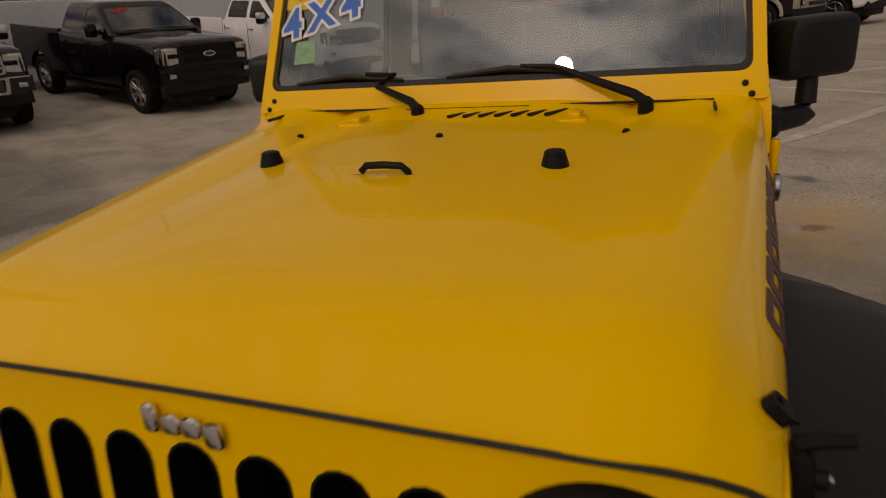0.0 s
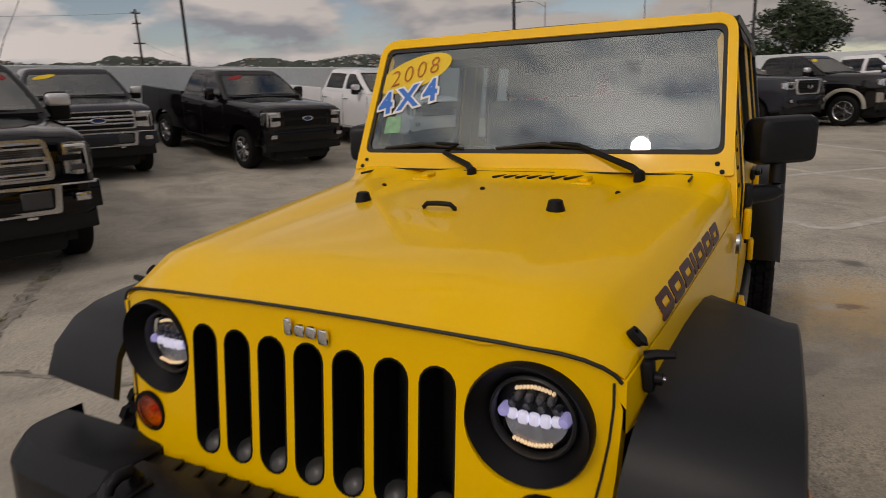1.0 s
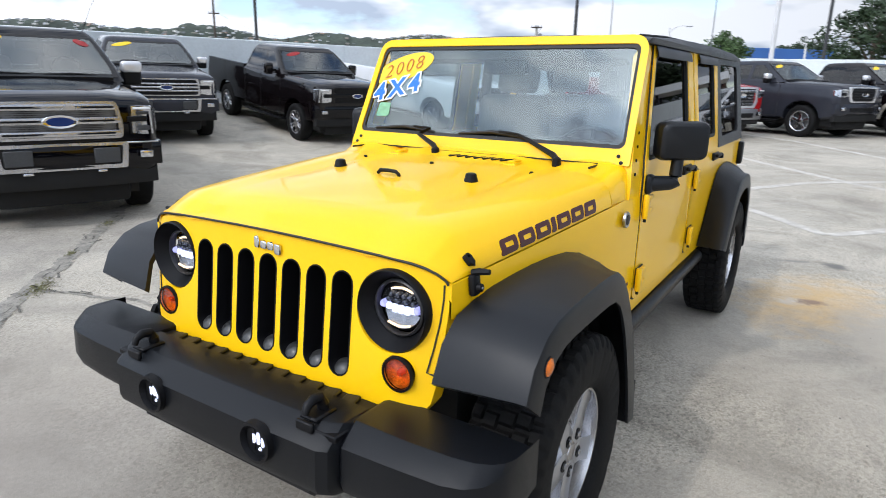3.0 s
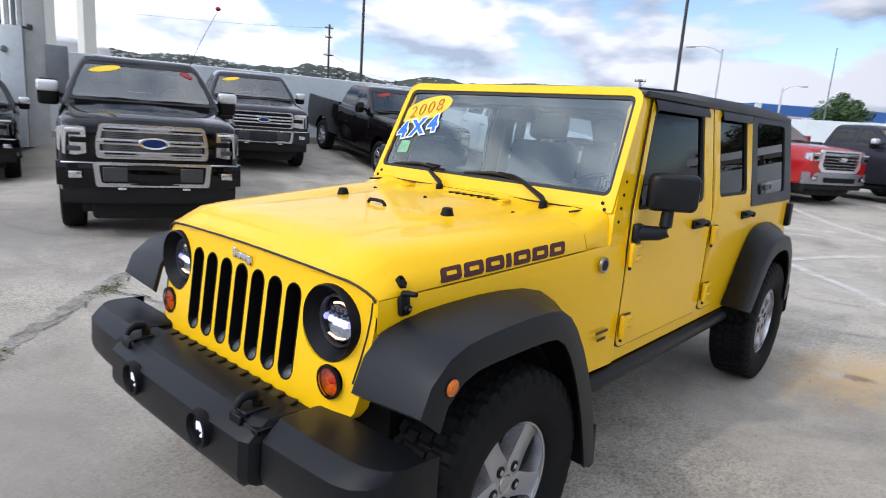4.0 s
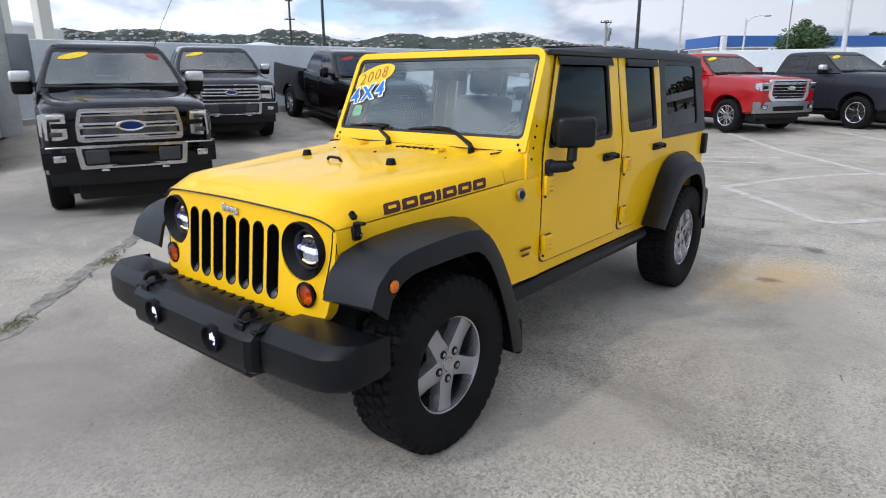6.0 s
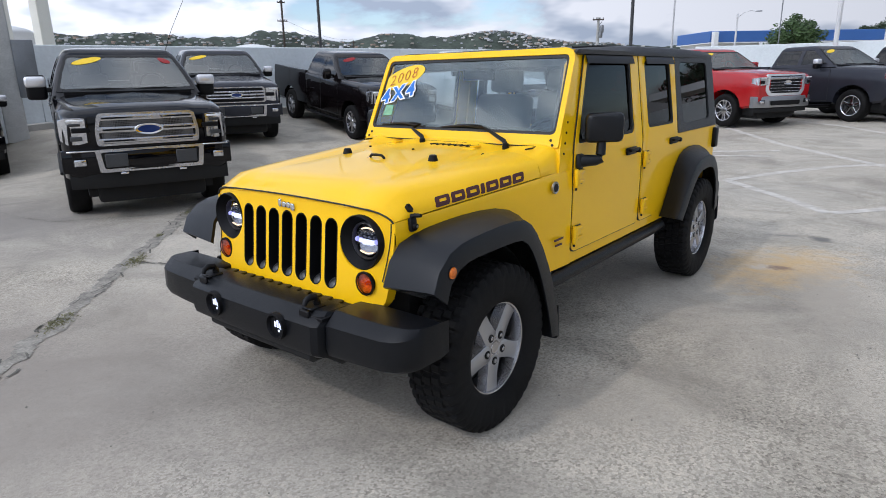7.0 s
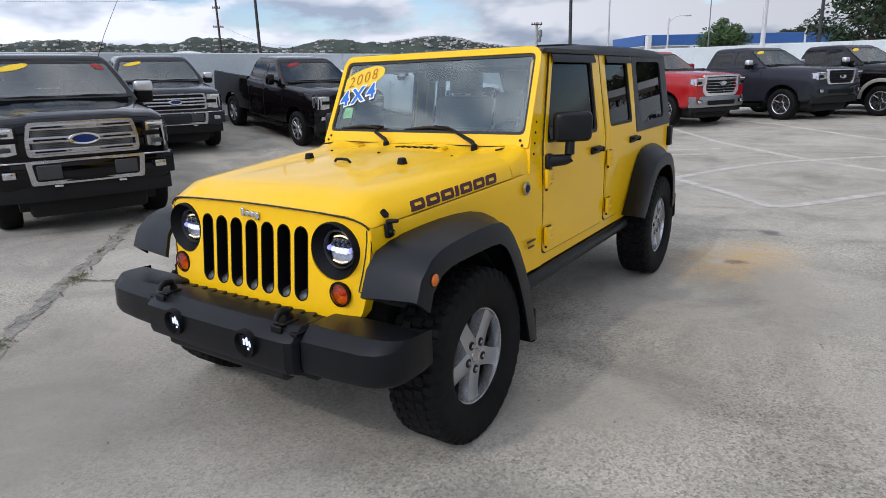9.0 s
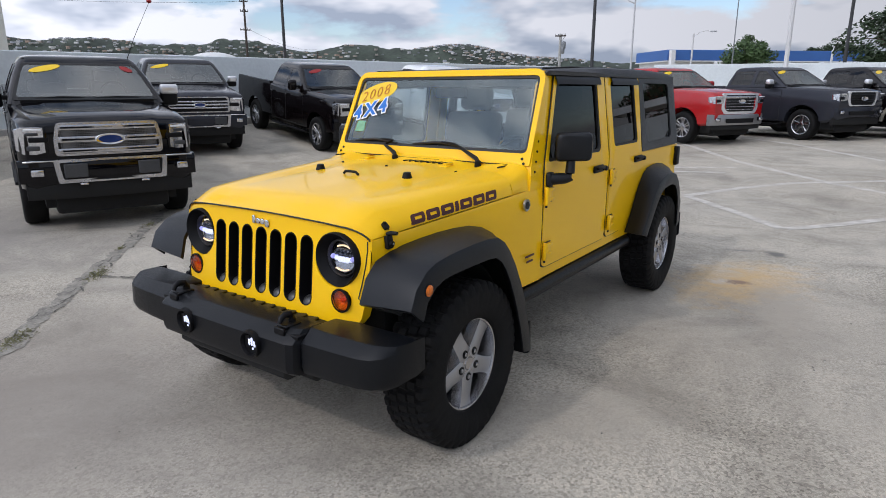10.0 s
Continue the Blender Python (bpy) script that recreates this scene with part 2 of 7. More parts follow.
    "rubble": surface("crack_rubble", (0.255, 0.238, 0.205), 0.95, vary=0.55, scale=9, fine=55, bump=0.9),
    "kerb": surface("kerb_concrete", (0.42, 0.41, 0.39), 0.85, vary=0.2, scale=2, fine=40),
    "red_rubber": surface("red_rubber", (0.30, 0.01, 0.01), 0.5, vary=0.1),
}


def faded_paint():
    """Worn white line paint: the concrete shows through it in patches."""
    m = principled("line_paint", (0.62, 0.62, 0.60), 0.8)
    nt = m.node_tree
    b = nt.nodes["Principled BSDF"]
    co, n1 = nt.nodes.new("ShaderNodeTexCoord"), nt.nodes.new("ShaderNodeTexNoise")
    n1.inputs["Scale"].default_value, n1.inputs["Detail"].default_value, n1.inputs["Roughness"].default_value = 5.0, 9, 0.7
    nt.links.new(co.outputs["Object"], n1.inputs["Vector"])
    r = nt.nodes.new("ShaderNodeValToRGB")
    r.color_ramp.elements[0].position, r.color_ramp.elements[0].color = 0.42, (0.44, 0.410, 0.360, 1)
    r.color_ramp.elements[1].position, r.color_ramp.elements[1].color = 0.64, (0.62, 0.59, 0.535, 1)
    nt.links.new(n1.outputs["Fac"], r.inputs[0])
    nt.links.new(r.outputs[0], b.inputs["Base Color"])
    return m


M["line"] = faded_paint()


def house_walls():
    """Painted walls of many far houses, each in its own tone."""
    m = principled("far_house", (0.4, 0.39, 0.36), 0.85)
    nt = m.node_tree
    g, r = nt.nodes.new("ShaderNodeNewGeometry"), nt.nodes.new("ShaderNodeValToRGB")
    tones = ((0.0, (0.50, 0.50, 0.50)), (0.25, (0.33, 0.30, 0.26)), (0.45, (0.62, 0.61, 0.58)), (0.62, (0.24, 0.25, 0.26)), (0.75, (0.40, 0.30, 0.24)), (0.88, (0.55, 0.56, 0.60)))
    r.color_ramp.interpolation = "CONSTANT"
    while len(r.color_ramp.elements) < len(tones):
        r.color_ramp.elements.new(0.5)
    for e, (p, c) in zip(r.color_ramp.elements, tones):
        e.position, e.color = p, (*c, 1)
    nt.links.new(g.outputs["Random Per Island"], r.inputs[0])
    nt.links.new(r.outputs[0], nt.nodes["Principled BSDF"].inputs["Base Color"])
    return m


M["house"] = house_walls()


def grille_net():
    """Grey metal netting: small dark openings in a light grid."""
    m = principled("grille_net", (0.2, 0.2, 0.2), 0.4, metal=0.5)
    nt = m.node_tree
    co, v = nt.nodes.new("ShaderNodeTexCoord"), nt.nodes.new("ShaderNodeTexVoronoi")
    v.inputs["Scale"].default_value, v.inputs["Randomness"].default_value = 55.0, 0.15
    nt.links.new(co.outputs["Object"], v.inputs["Vector"])
    r = nt.nodes.new("ShaderNodeValToRGB")
    r.color_ramp.elements[0].position, r.color_ramp.elements[0].color = 0.30, (0.008, 0.008, 0.009, 1)
    r.color_ramp.elements[1].position, r.color_ramp.elements[1].color = 0.55, (0.13, 0.13, 0.135, 1)
    nt.links.new(v.outputs["Distance"], r.inputs[0])
    nt.links.new(r.outputs[0], nt.nodes["Principled BSDF"].inputs["Base Color"])
    return m


M["grille_net"] = grille_net()


def concrete():
    m = principled("lot_concrete", (0.3, 0.29, 0.27), 0.85, spec=0.3)
    nt = m.node_tree
    b = nt.nodes["Principled BSDF"]
    co = nt.nodes.new("ShaderNodeTexCoord")

    def tex(scale, detail, rough, distortion=0.0, offset=(0, 0, 0), stretch=(1, 1, 1)):
        mp = nt.nodes.new("ShaderNodeMapping")
        mp.inputs["Location"].default_value, mp.inputs["Scale"].default_value = offset, stretch
        nt.links.new(co.outputs["Object"], mp.inputs[0])
        n = nt.nodes.new("ShaderNodeTexNoise")
        for k, v in (("Scale", scale), ("Detail", detail), ("Roughness", rough), ("Distortion", distortion)):
            n.inputs[k].default_value = v
        nt.links.new(mp.outputs[0], n.inputs["Vector"])
        return n.outputs["Fac"]

    def ramp(fac, *stops):
        r = nt.nodes.new("ShaderNodeValToRGB")
        el = r.color_ramp.elements
        while len(el) < len(stops):
            el.new(0.5)
        for e, (p, c) in zip(el, stops):
            e.position, e.color = p, (*c, 1)
        nt.links.new(fac, r.inputs[0])
        return r.outputs[0]

    def mix(fac, a, c, kind="MIX"):
        n = nt.nodes.new("ShaderNodeMix")
        n.data_type, n.blend_type = "RGBA", kind
        for sock, v in ((n.inputs[0], fac), (n.inputs[6], a), (n.inputs[7], c)):
            if isinstance(v, (int, float)):
                sock.default_value = v
            elif isinstance(v, tuple):
                sock.default_value = (*v, 1)
            else:
                nt.links.new(v, sock)
        return n.outputs[2]

    base = ramp(tex(0.22, 5, 0.55), (0.30, (0.378, 0.342, 0.284)), (0.52, (0.462, 0.424, 0.358)), (0.72, (0.514, 0.475, 0.405)))
    blotch = ramp(tex(1.1, 7, 0.65, 0.6, (5, 2, 0)), (0.34, (0.70, 0.70, 0.70)), (0.55, (1, 1, 1)), (0.8, (1.13, 1.12, 1.10)))
    speck = ramp(tex(23, 7, 0.8), (0.33, (0.45, 0.44, 0.42)), (0.43, (1, 1, 1)), (0.58, (1.0, 1.0, 1.0)), (0.72, (1.3, 1.28, 1.25)))
    # exposed stones, plainer where the skin of the slab is whole
    cell = nt.nodes.new("ShaderNodeTexVoronoi")
    cell.inputs["Scale"].default_value = 88.0
    nt.links.new(co.outputs["Object"], cell.inputs["Vector"])
    stones = ramp(cell.outputs["Color"], (0.05, (0.52, 0.51, 0.49)), (0.42, (1.0, 1.0, 0.99)), (0.90, (1.42, 1.41, 1.38)))
    worn = ramp(tex(0.55, 5, 0.6, 0.5, (3, 4, 0)), (0.40, (0.25, 0.25, 0.25)), (0.62, (1, 1, 1)))
    grain = ramp(tex(190, 3, 0.7), (0.28, (0.60, 0.60, 0.60)), (0.72, (1.30, 1.30, 1.30)))
    c = mix(1.0, base, blotch, "MULTIPLY")
    c = mix(0.6, c, speck, "MULTIPLY")
    c = mix(worn, c, stones, "MULTIPLY")
    c = mix(0.8, c, grain, "MULTIPLY")
    # tyre-dark streaks along the lanes
    streak = ramp(tex(0.5, 6, 0.6, 0.3, (1, 9, 0), (0.25, 1.0, 1)), (0.50, (0, 0, 0)), (0.72, (1, 1, 1)))
    c = mix(mix(1.0, streak, (0.22, 0.22, 0.22), "MULTIPLY"), c, (0.15, 0.147, 0.14))

    def blob(center, size, soft, seed, tint, rot=0.0, rag=0.6, grade=7.0, most=1.0):
        """A patch with its own ragged outline; serves stains and broad darker zones."""
        mp = nt.nodes.new("ShaderNodeMapping")
        mp.vector_type = "TEXTURE"
        mp.inputs["Location"].default_value = (*center, 0)
        mp.inputs["Rotation"].default_value = (0, 0, rot)
        mp.inputs["Scale"].default_value = (*size, 1)
        nt.links.new(co.outputs["Object"], mp.inputs[0])
        ln = nt.nodes.new("ShaderNodeVectorMath")
        ln.operation = "LENGTH"
        flat = nt.nodes.new("ShaderNodeVectorMath")
        flat.operation = "MULTIPLY"
        flat.inputs[1].default_value = (1, 1, 0)
        nt.links.new(mp.outputs[0], flat.inputs[0])
        nt.links.new(flat.outputs[0], ln.inputs[0])
        add = nt.nodes.new("ShaderNodeMath")
        add.operation = "MULTIPLY_ADD"
        add.inputs[1].default_value = rag * 2
        nt.links.new(tex(grade, 6, 0.65, 0.4, (seed, seed * 2, 0)), add.inputs[0])
        sub = nt.nodes.new("ShaderNodeMath")
        sub.operation = "SUBTRACT"
        sub.inputs[1].default_value = rag
        nt.links.new(ln.outputs["Value"], sub.inputs[0])
        nt.links.new(sub.outputs[0], add.inputs[2])
        return ramp(add.outputs[0], (max(0.0, 1 - soft) * 0.9, (most, most, most)), (1.0, (0, 0, 0))), tint

    for fac, tint in (
        # the first three are broad zones of darker, browner tone
        blob((-1.6, -1.3), (3.4, 2.0), 0.9, 6.0, (0.245, 0.215, 0.185), 0.5, 0.5, 0.8, 0.75),
        blob((0.6, -2.6), (1.6, 1.0), 0.9, 2.0, (0.30, 0.235, 0.200), 0.4, 0.6, 1.5, 0.5),
        blob((-6.6, 0.4), (3.6, 2.4), 0.9, 1.0, (0.225, 0.207, 0.187), 0.4, 0.6, 1.0, 0.75),
        blob((1.45, 3.60), (0.58, 0.98), 0.95, 3.0, (0.60, 0.40, 0.17), -0.25, 0.9, 5.0, 0.75),
        blob((1.30, 3.50), (0.14, 0.12), 0.9, 4.5, (0.52, 0.52, 0.50), 0.4, 0.9, 9.0, 0.7),
        blob((1.42, 3.55), (0.12, 0.10), 0.6, 5.0, (0.23, 0.16, 0.13), 0.6, 1.3, 15.0, 0.8),
        blob((1.53, 4.80), (0.11, 0.15), 0.6, 8.0, (0.14, 0.14, 0.13), 0.9, 0.8, 6.0, 0.85),
        blob((1.20, 4.78), (0.20, 0.06), 0.8, 9.0, (0.20, 0.195, 0.185), 0.4, 1.0, 9.0, 0.8),
        blob((1.85, 3.0), (0.30, 0.9), 1.0, 4.0, (0.40, 0.36, 0.30), 0.2, 0.9),
    ):
        c = mix(fac, c, tint)
    nt.links.new(c, b.inputs["Base Color"])
    bp = nt.nodes.new("ShaderNodeBump")
    bp.inputs["Strength"].default_value, bp.inputs["Distance"].default_value = 0.35, 0.003
    nt.links.new(tex(140, 4, 0.7), bp.inputs["Height"])
    nt.links.new(bp.outputs[0], b.inputs["Normal"])
    return m


M["concrete"] = concrete()


# ---- mesh tools ----
def finish(bm, angle=38):
    bmesh.ops.recalc_face_normals(bm, faces=bm.faces)
    bm.normal_update()
    lim = radians(angle)
    for f in bm.faces:
        f.smooth = True
    for e in bm.edges:
        e.smooth = len(e.link_faces) == 2 and e.calc_face_angle(3.2) < lim


def part(name, bm, material, parent=None, label="", angle=38):
    finish(bm, angle)
    me = bpy.data.meshes.new(name)
    bm.to_mesh(me)
    bm.free()
    me.materials.append(M[material])
    ob = new(name, me)
    ob.parent = parent
    if label:
        ob["label"] = label
    return ob


def shared(name, src, parent, m=None, label=""):
    """Another object on the mesh of src."""
    ob = new(name, src.data)
    ob.parent = parent
    if m is not None:
        ob.matrix_basis = m
    if label:
        ob["label"] = label
    return ob


def thing(name, label, category, m=Matrix(), group="", kind=""):
    ob = new(name)
    ob.empty_display_size = 0.2
    ob.matrix_basis = m
    return tagged(ob, label, category, group, kind)


def box(bm, c, s, bev=0.0, seg=2, m=None):
    mat = Matrix.Translation(c) @ (m if m is not None else Matrix()) @ Matrix.Diagonal((*s, 1))
    vs = bmesh.ops.create_cube(bm, size=1, matrix=mat)["verts"]
    if bev:
        es = list({e for v in vs for e in v.link_edges})
        bmesh.ops.bevel(bm, geom=es, offset=bev, segments=seg, profile=0.5, affect="EDGES", clamp_overlap=True)
    return bm


def loft(bm, rings, cap=True, loop=True):
    vs = [[bm.verts.new(p) for p in r] for r in rings]
    n = len(rings[0])
    for a, b in zip(vs, vs[1:]):
        for i in range(n if loop else n - 1):
            j = (i + 1) % n
            bm.faces.new((a[i], a[j], b[j], b[i]))
    if cap and loop:
        bm.faces.new(vs[0])
        bm.faces.new(vs[-1])
    return bm


def lathe(bm, profile, seg=32, m=None):
    """Turns (radius, height) pairs round the z axis of m."""
    m = m if m is not None else Matrix()
    rings = []
    for r, h in profile:
        rings.append([m @ Vector((r * math.cos(2 * math.pi * i / seg), r * math.sin(2 * math.pi * i / seg), h)) for i in range(seg)])
    return loft(bm, rings, cap=profile[0][0] > 0 and profile[0][0] < 1e-3 or profile[-1][0] < 1e-3 or True)


def dome(bm, profile, seg=32, m=None):
    """A turned skin, open at its rim and closed at its crown, for thin lenses."""
    m = m if m is not None else Matrix()
    rings = [[m @ Vector((r * math.cos(2 * math.pi * i / seg), r * math.sin(2 * math.pi * i / seg), h)) for i in range(seg)] for r, h in profile]
    return loft(bm, rings, cap=False)


def ring(bm, profile, seg=32, m=None):
    """A closed turned ring: the profile is a loop of (radius, height)."""
    m = m if m is not None else Matrix()
    vs = [[bm.verts.new(m @ Vector((r * math.cos(2 * math.pi * i / seg), r * math.sin(2 * math.pi * i / seg), h))) for r, h in profile] for i in range(seg)]
    n = len(profile)
    for i in range(seg):
        a, b = vs[i], vs[(i + 1) % seg]
        for k in range(n):
            bm.faces.new((a[k], a[(k + 1) % n], b[(k + 1) % n], b[k]))
    return bm


def tube(bm, pts, r, seg=8):
    pts = [Vector(p) for p in pts]
    rings = []
    for i, p in enumerate(pts):
        d = (pts[min(i + 1, len(pts) - 1)] - pts[max(i - 1, 0)]).normalized()
        side = d.cross(Vector((0, 0, 1)) if abs(d.z) < 0.95 else Vector((1, 0, 0))).normalized()
        up = side.cross(d)
        rr = r[i] if isinstance(r, (list, tuple)) else r
        rings.append([p + rr * (math.cos(2 * math.pi * k / seg) * side + math.sin(2 * math.pi * k / seg) * up) for k in range(seg)])
    return loft(bm, rings)


def plate(bm, outer, holes=(), depth=0.03, to3d=None, cuts=0):
    """A flat plate with holes in (u, v), depth thick along w (0: a single sheet, for thin panes); to3d(u, v, w) bends it into place."""
    bm2 = bmesh.new()
    for loop in (outer, *holes):
        vs = [bm2.verts.new((u, v, 0)) for u, v in loop]
        for i in range(len(vs)):
            bm2.edges.new((vs[i], vs[(i + 1) % len(vs)]))
    bmesh.ops.triangle_fill(bm2, edges=bm2.edges[:], use_beauty=True)
    if cuts:
        bmesh.ops.subdivide_edges(bm2, edges=bm2.edges[:], cuts=cuts, use_grid_fill=True)
        bmesh.ops.triangulate(bm2, faces=bm2.faces[:])
    ex = bmesh.ops.extrude_face_region(bm2, geom=bm2.faces[:]) if depth else {"geom": []}
    for v in ex["geom"]:
        if isinstance(v, bmesh.types.BMVert):
            v.co.z += depth
    for v in bm2.verts:
        v.co = Vector(to3d(*v.co)) if to3d else v.co
    me = bpy.data.meshes.new("tmp")
    bm2.to_mesh(me)
    bm2.free()
    bm.from_mesh(me)
    bpy.data.meshes.remove(me)
    return bm


def face_out(ob, toward):
    """Turns a single sheet so that its front looks toward the given direction."""
    me = ob.data
    total = Vector()
    for p in me.polygons:
        total += p.normal * p.area
    if total.dot(Vector(toward)) < 0:
        me.flip_normals()
    return ob


def rounded(pts, r, seg=4):
    """Rounds the corners of a polygon; r is one radius or one a corner."""
    out = []
    n = len(pts)
    for i in range(n):
        p, a, b = Vector(pts[i]), Vector(pts[i - 1]), Vector(pts[(i + 1) % n])
        rr = r[i] if isinstance(r, (list, tuple)) else r
        if rr <= 0:
            out.append(tuple(p))
            continue
        da, db = (a - p), (b - p)
        k = min(rr, da.length * 0.48, db.length * 0.48)
        p0, p1 = p + da.normalized() * k, p + db.normalized() * k
        for s in range(seg + 1):
            t = s / seg
            q = (1 - t) ** 2 * p0 + 2 * t * (1 - t) * p + t * t * p1
            out.append((q.x, q.y))
    return out


def oval(cx, cy, rx, ry, n=28, rot=0.0):
    c, s = math.cos(rot), math.sin(rot)
    out = []
    for i in range(n):
        a = 2 * math.pi * i / n
        u, v = rx * math.cos(a), ry * math.sin(a)
        out.append((cx + u * c - v * s, cy + u * s + v * c))
    return out


def capsule(cx, z0, z1, r, n=8):
    top = [(cx + r * math.cos(math.pi * i / n), z1 - r + r * math.sin(math.pi * i / n)) for i in range(n + 1)]
    bot = [(cx - r * math.cos(math.pi * i / n), z0 + r - r * math.sin(math.pi * i / n)) for i in range(n + 1)]
    return top + bot


def words(name, text, size, material, parent, m, extrude=0.0015, shear=0.0, label="", fat=0.0):
    cu = bpy.data.curves.new("tmp_text", "FONT")
    cu.body, cu.size, cu.extrude, cu.shear, cu.offset = text, size, extrude, shear, fat
    cu.align_x, cu.align_y = "CENTER", "CENTER"
    tmp = new("tmp_text", cu)
    dg = bpy.context.evaluated_depsgraph_get()
    me = bpy.data.meshes.new_from_object(tmp.evaluated_get(dg))
    bpy.data.objects.remove(tmp)
    bpy.data.curves.remove(cu)
    me.materials.clear()
    me.materials.append(M[material])
    ob = new(name, me)
    ob.parent = parent
    ob.matrix_basis = m
    if label:
        ob["label"] = label
    return ob


def carve(ob, cutters):
    """Cuts the volumes of the given bmeshes out of a mesh object, once."""
    for bm in cutters:
        bmesh.ops.recalc_face_normals(bm, faces=bm.faces)
        me = bpy.data.meshes.new("tmp_cut")
        bm.to_mesh(me)
        bm.free()
        cut = new("tmp_cut", me)
        md = ob.modifiers.new("cut", "BOOLEAN")
        md.operation, md.solver, md.object = "DIFFERENCE", "EXACT", cut
        dg = bpy.context.evaluated_depsgraph_get()
        res = bpy.data.meshes.new_from_object(ob.evaluated_get(dg))
        ob.modifiers.remove(md)
        old = ob.data
        ob.data = res
        bpy.data.meshes.remove(old)
        bpy.data.objects.remove(cut)
        bpy.data.meshes.remove(me)
    bm = bmesh.new()
    bm.from_mesh(ob.data)
    bmesh.ops.remove_doubles(bm, verts=bm.verts, dist=0.0005)
    finish(bm, 32)
    bm.to_mesh(ob.data)
    bm.free()
    return ob


def smooth01(t):
    t = max(0.0, min(1.0, t))
    return t * t * (3 - 2 * t)


def ramp_up(d, start, end, rise):
    """A gentle slope between two distances, level before and after."""
    if d <= start:
        return 0.0
    t = min(1.0, (d - start) / (end - start))
    return rise * (t * t * (1.6 - 0.6 * t))


def ground_z(x, y):
    return ramp_up(y, 4.5, 17.0, 0.34) + ramp_up(-x, 5.0, 13.0, 0.58) * smooth01((y - 1.0) / 3.0)


# ---- the yellow four-door off-roader ----
AX = Matrix.Rotation(radians(90), 4, "Y")


def tyre_mesh(bm, radius, rim_r, half, lugs):
    """A tyre round the z axis: rounded shoulders, and staggered tread blocks raised from one skin."""
    r, w = radius, half
    side = [(rim_r, 0.80), (rim_r + 0.010, 0.90), (rim_r + 0.045, 0.985), (rim_r + 0.085, 1.0), (r - 0.062, 0.995), (r - 0.045, 0.985)]
    tread = [(r - 0.026, 0.955), (r - 0.012, 0.90), (r - 0.003, 0.84), (r, 0.62), (r, 0.585), (r, 0.545), (r, 0.24), (r, 0.205), (r, 0.17)]
    cols = [(a, -b, k) for k, (a, b) in enumerate(side + tread)] + [(a, b, k) for k, (a, b) in reversed(list(enumerate(side + tread)))]
    n = lugs * 6
    vs = []
    for i in range(n):
        ph = i % 6
        row = []
        for rr, z, k in cols:
            sgn = 1 if z > 0 else -1
            shift = 0.0
            if k >= 6:
                shoulder, mid = k <= 9, 10 < k < 13
                if k in (10, 13):
                    rr -= 0.014
                elif shoulder and (ph + (3 if sgn > 0 else 0)) % 6 < 2:
                    rr -= 0.014
                elif mid and (ph + (1 if sgn > 0 else 4)) % 6 < 2:
                    rr -= 0.014
                elif k > 13 and ph < 2:
                    rr -= 0.013
                shift = (0.30 if k > 10 else -0.25) * sgn * abs(z)
            elif k in (3, 4, 5) and (i // 3 + (1 if sgn > 0 else 0)) % 4 < 3:
                z *= 1.018 if k > 3 else 1.008
            a = 2 * math.pi * (i + shift) / n
            row.append(bm.verts.new((rr * math.cos(a), rr * math.sin(a), z * w)))
        vs.append(row)
    m = len(cols)
    for i in range(n):
        p, q = vs[i], vs[(i + 1) % n]
        for k in range(m):
            bm.faces.new((p[k], p[(k + 1) % m], q[(k + 1) % m], q[k]))
    return bm


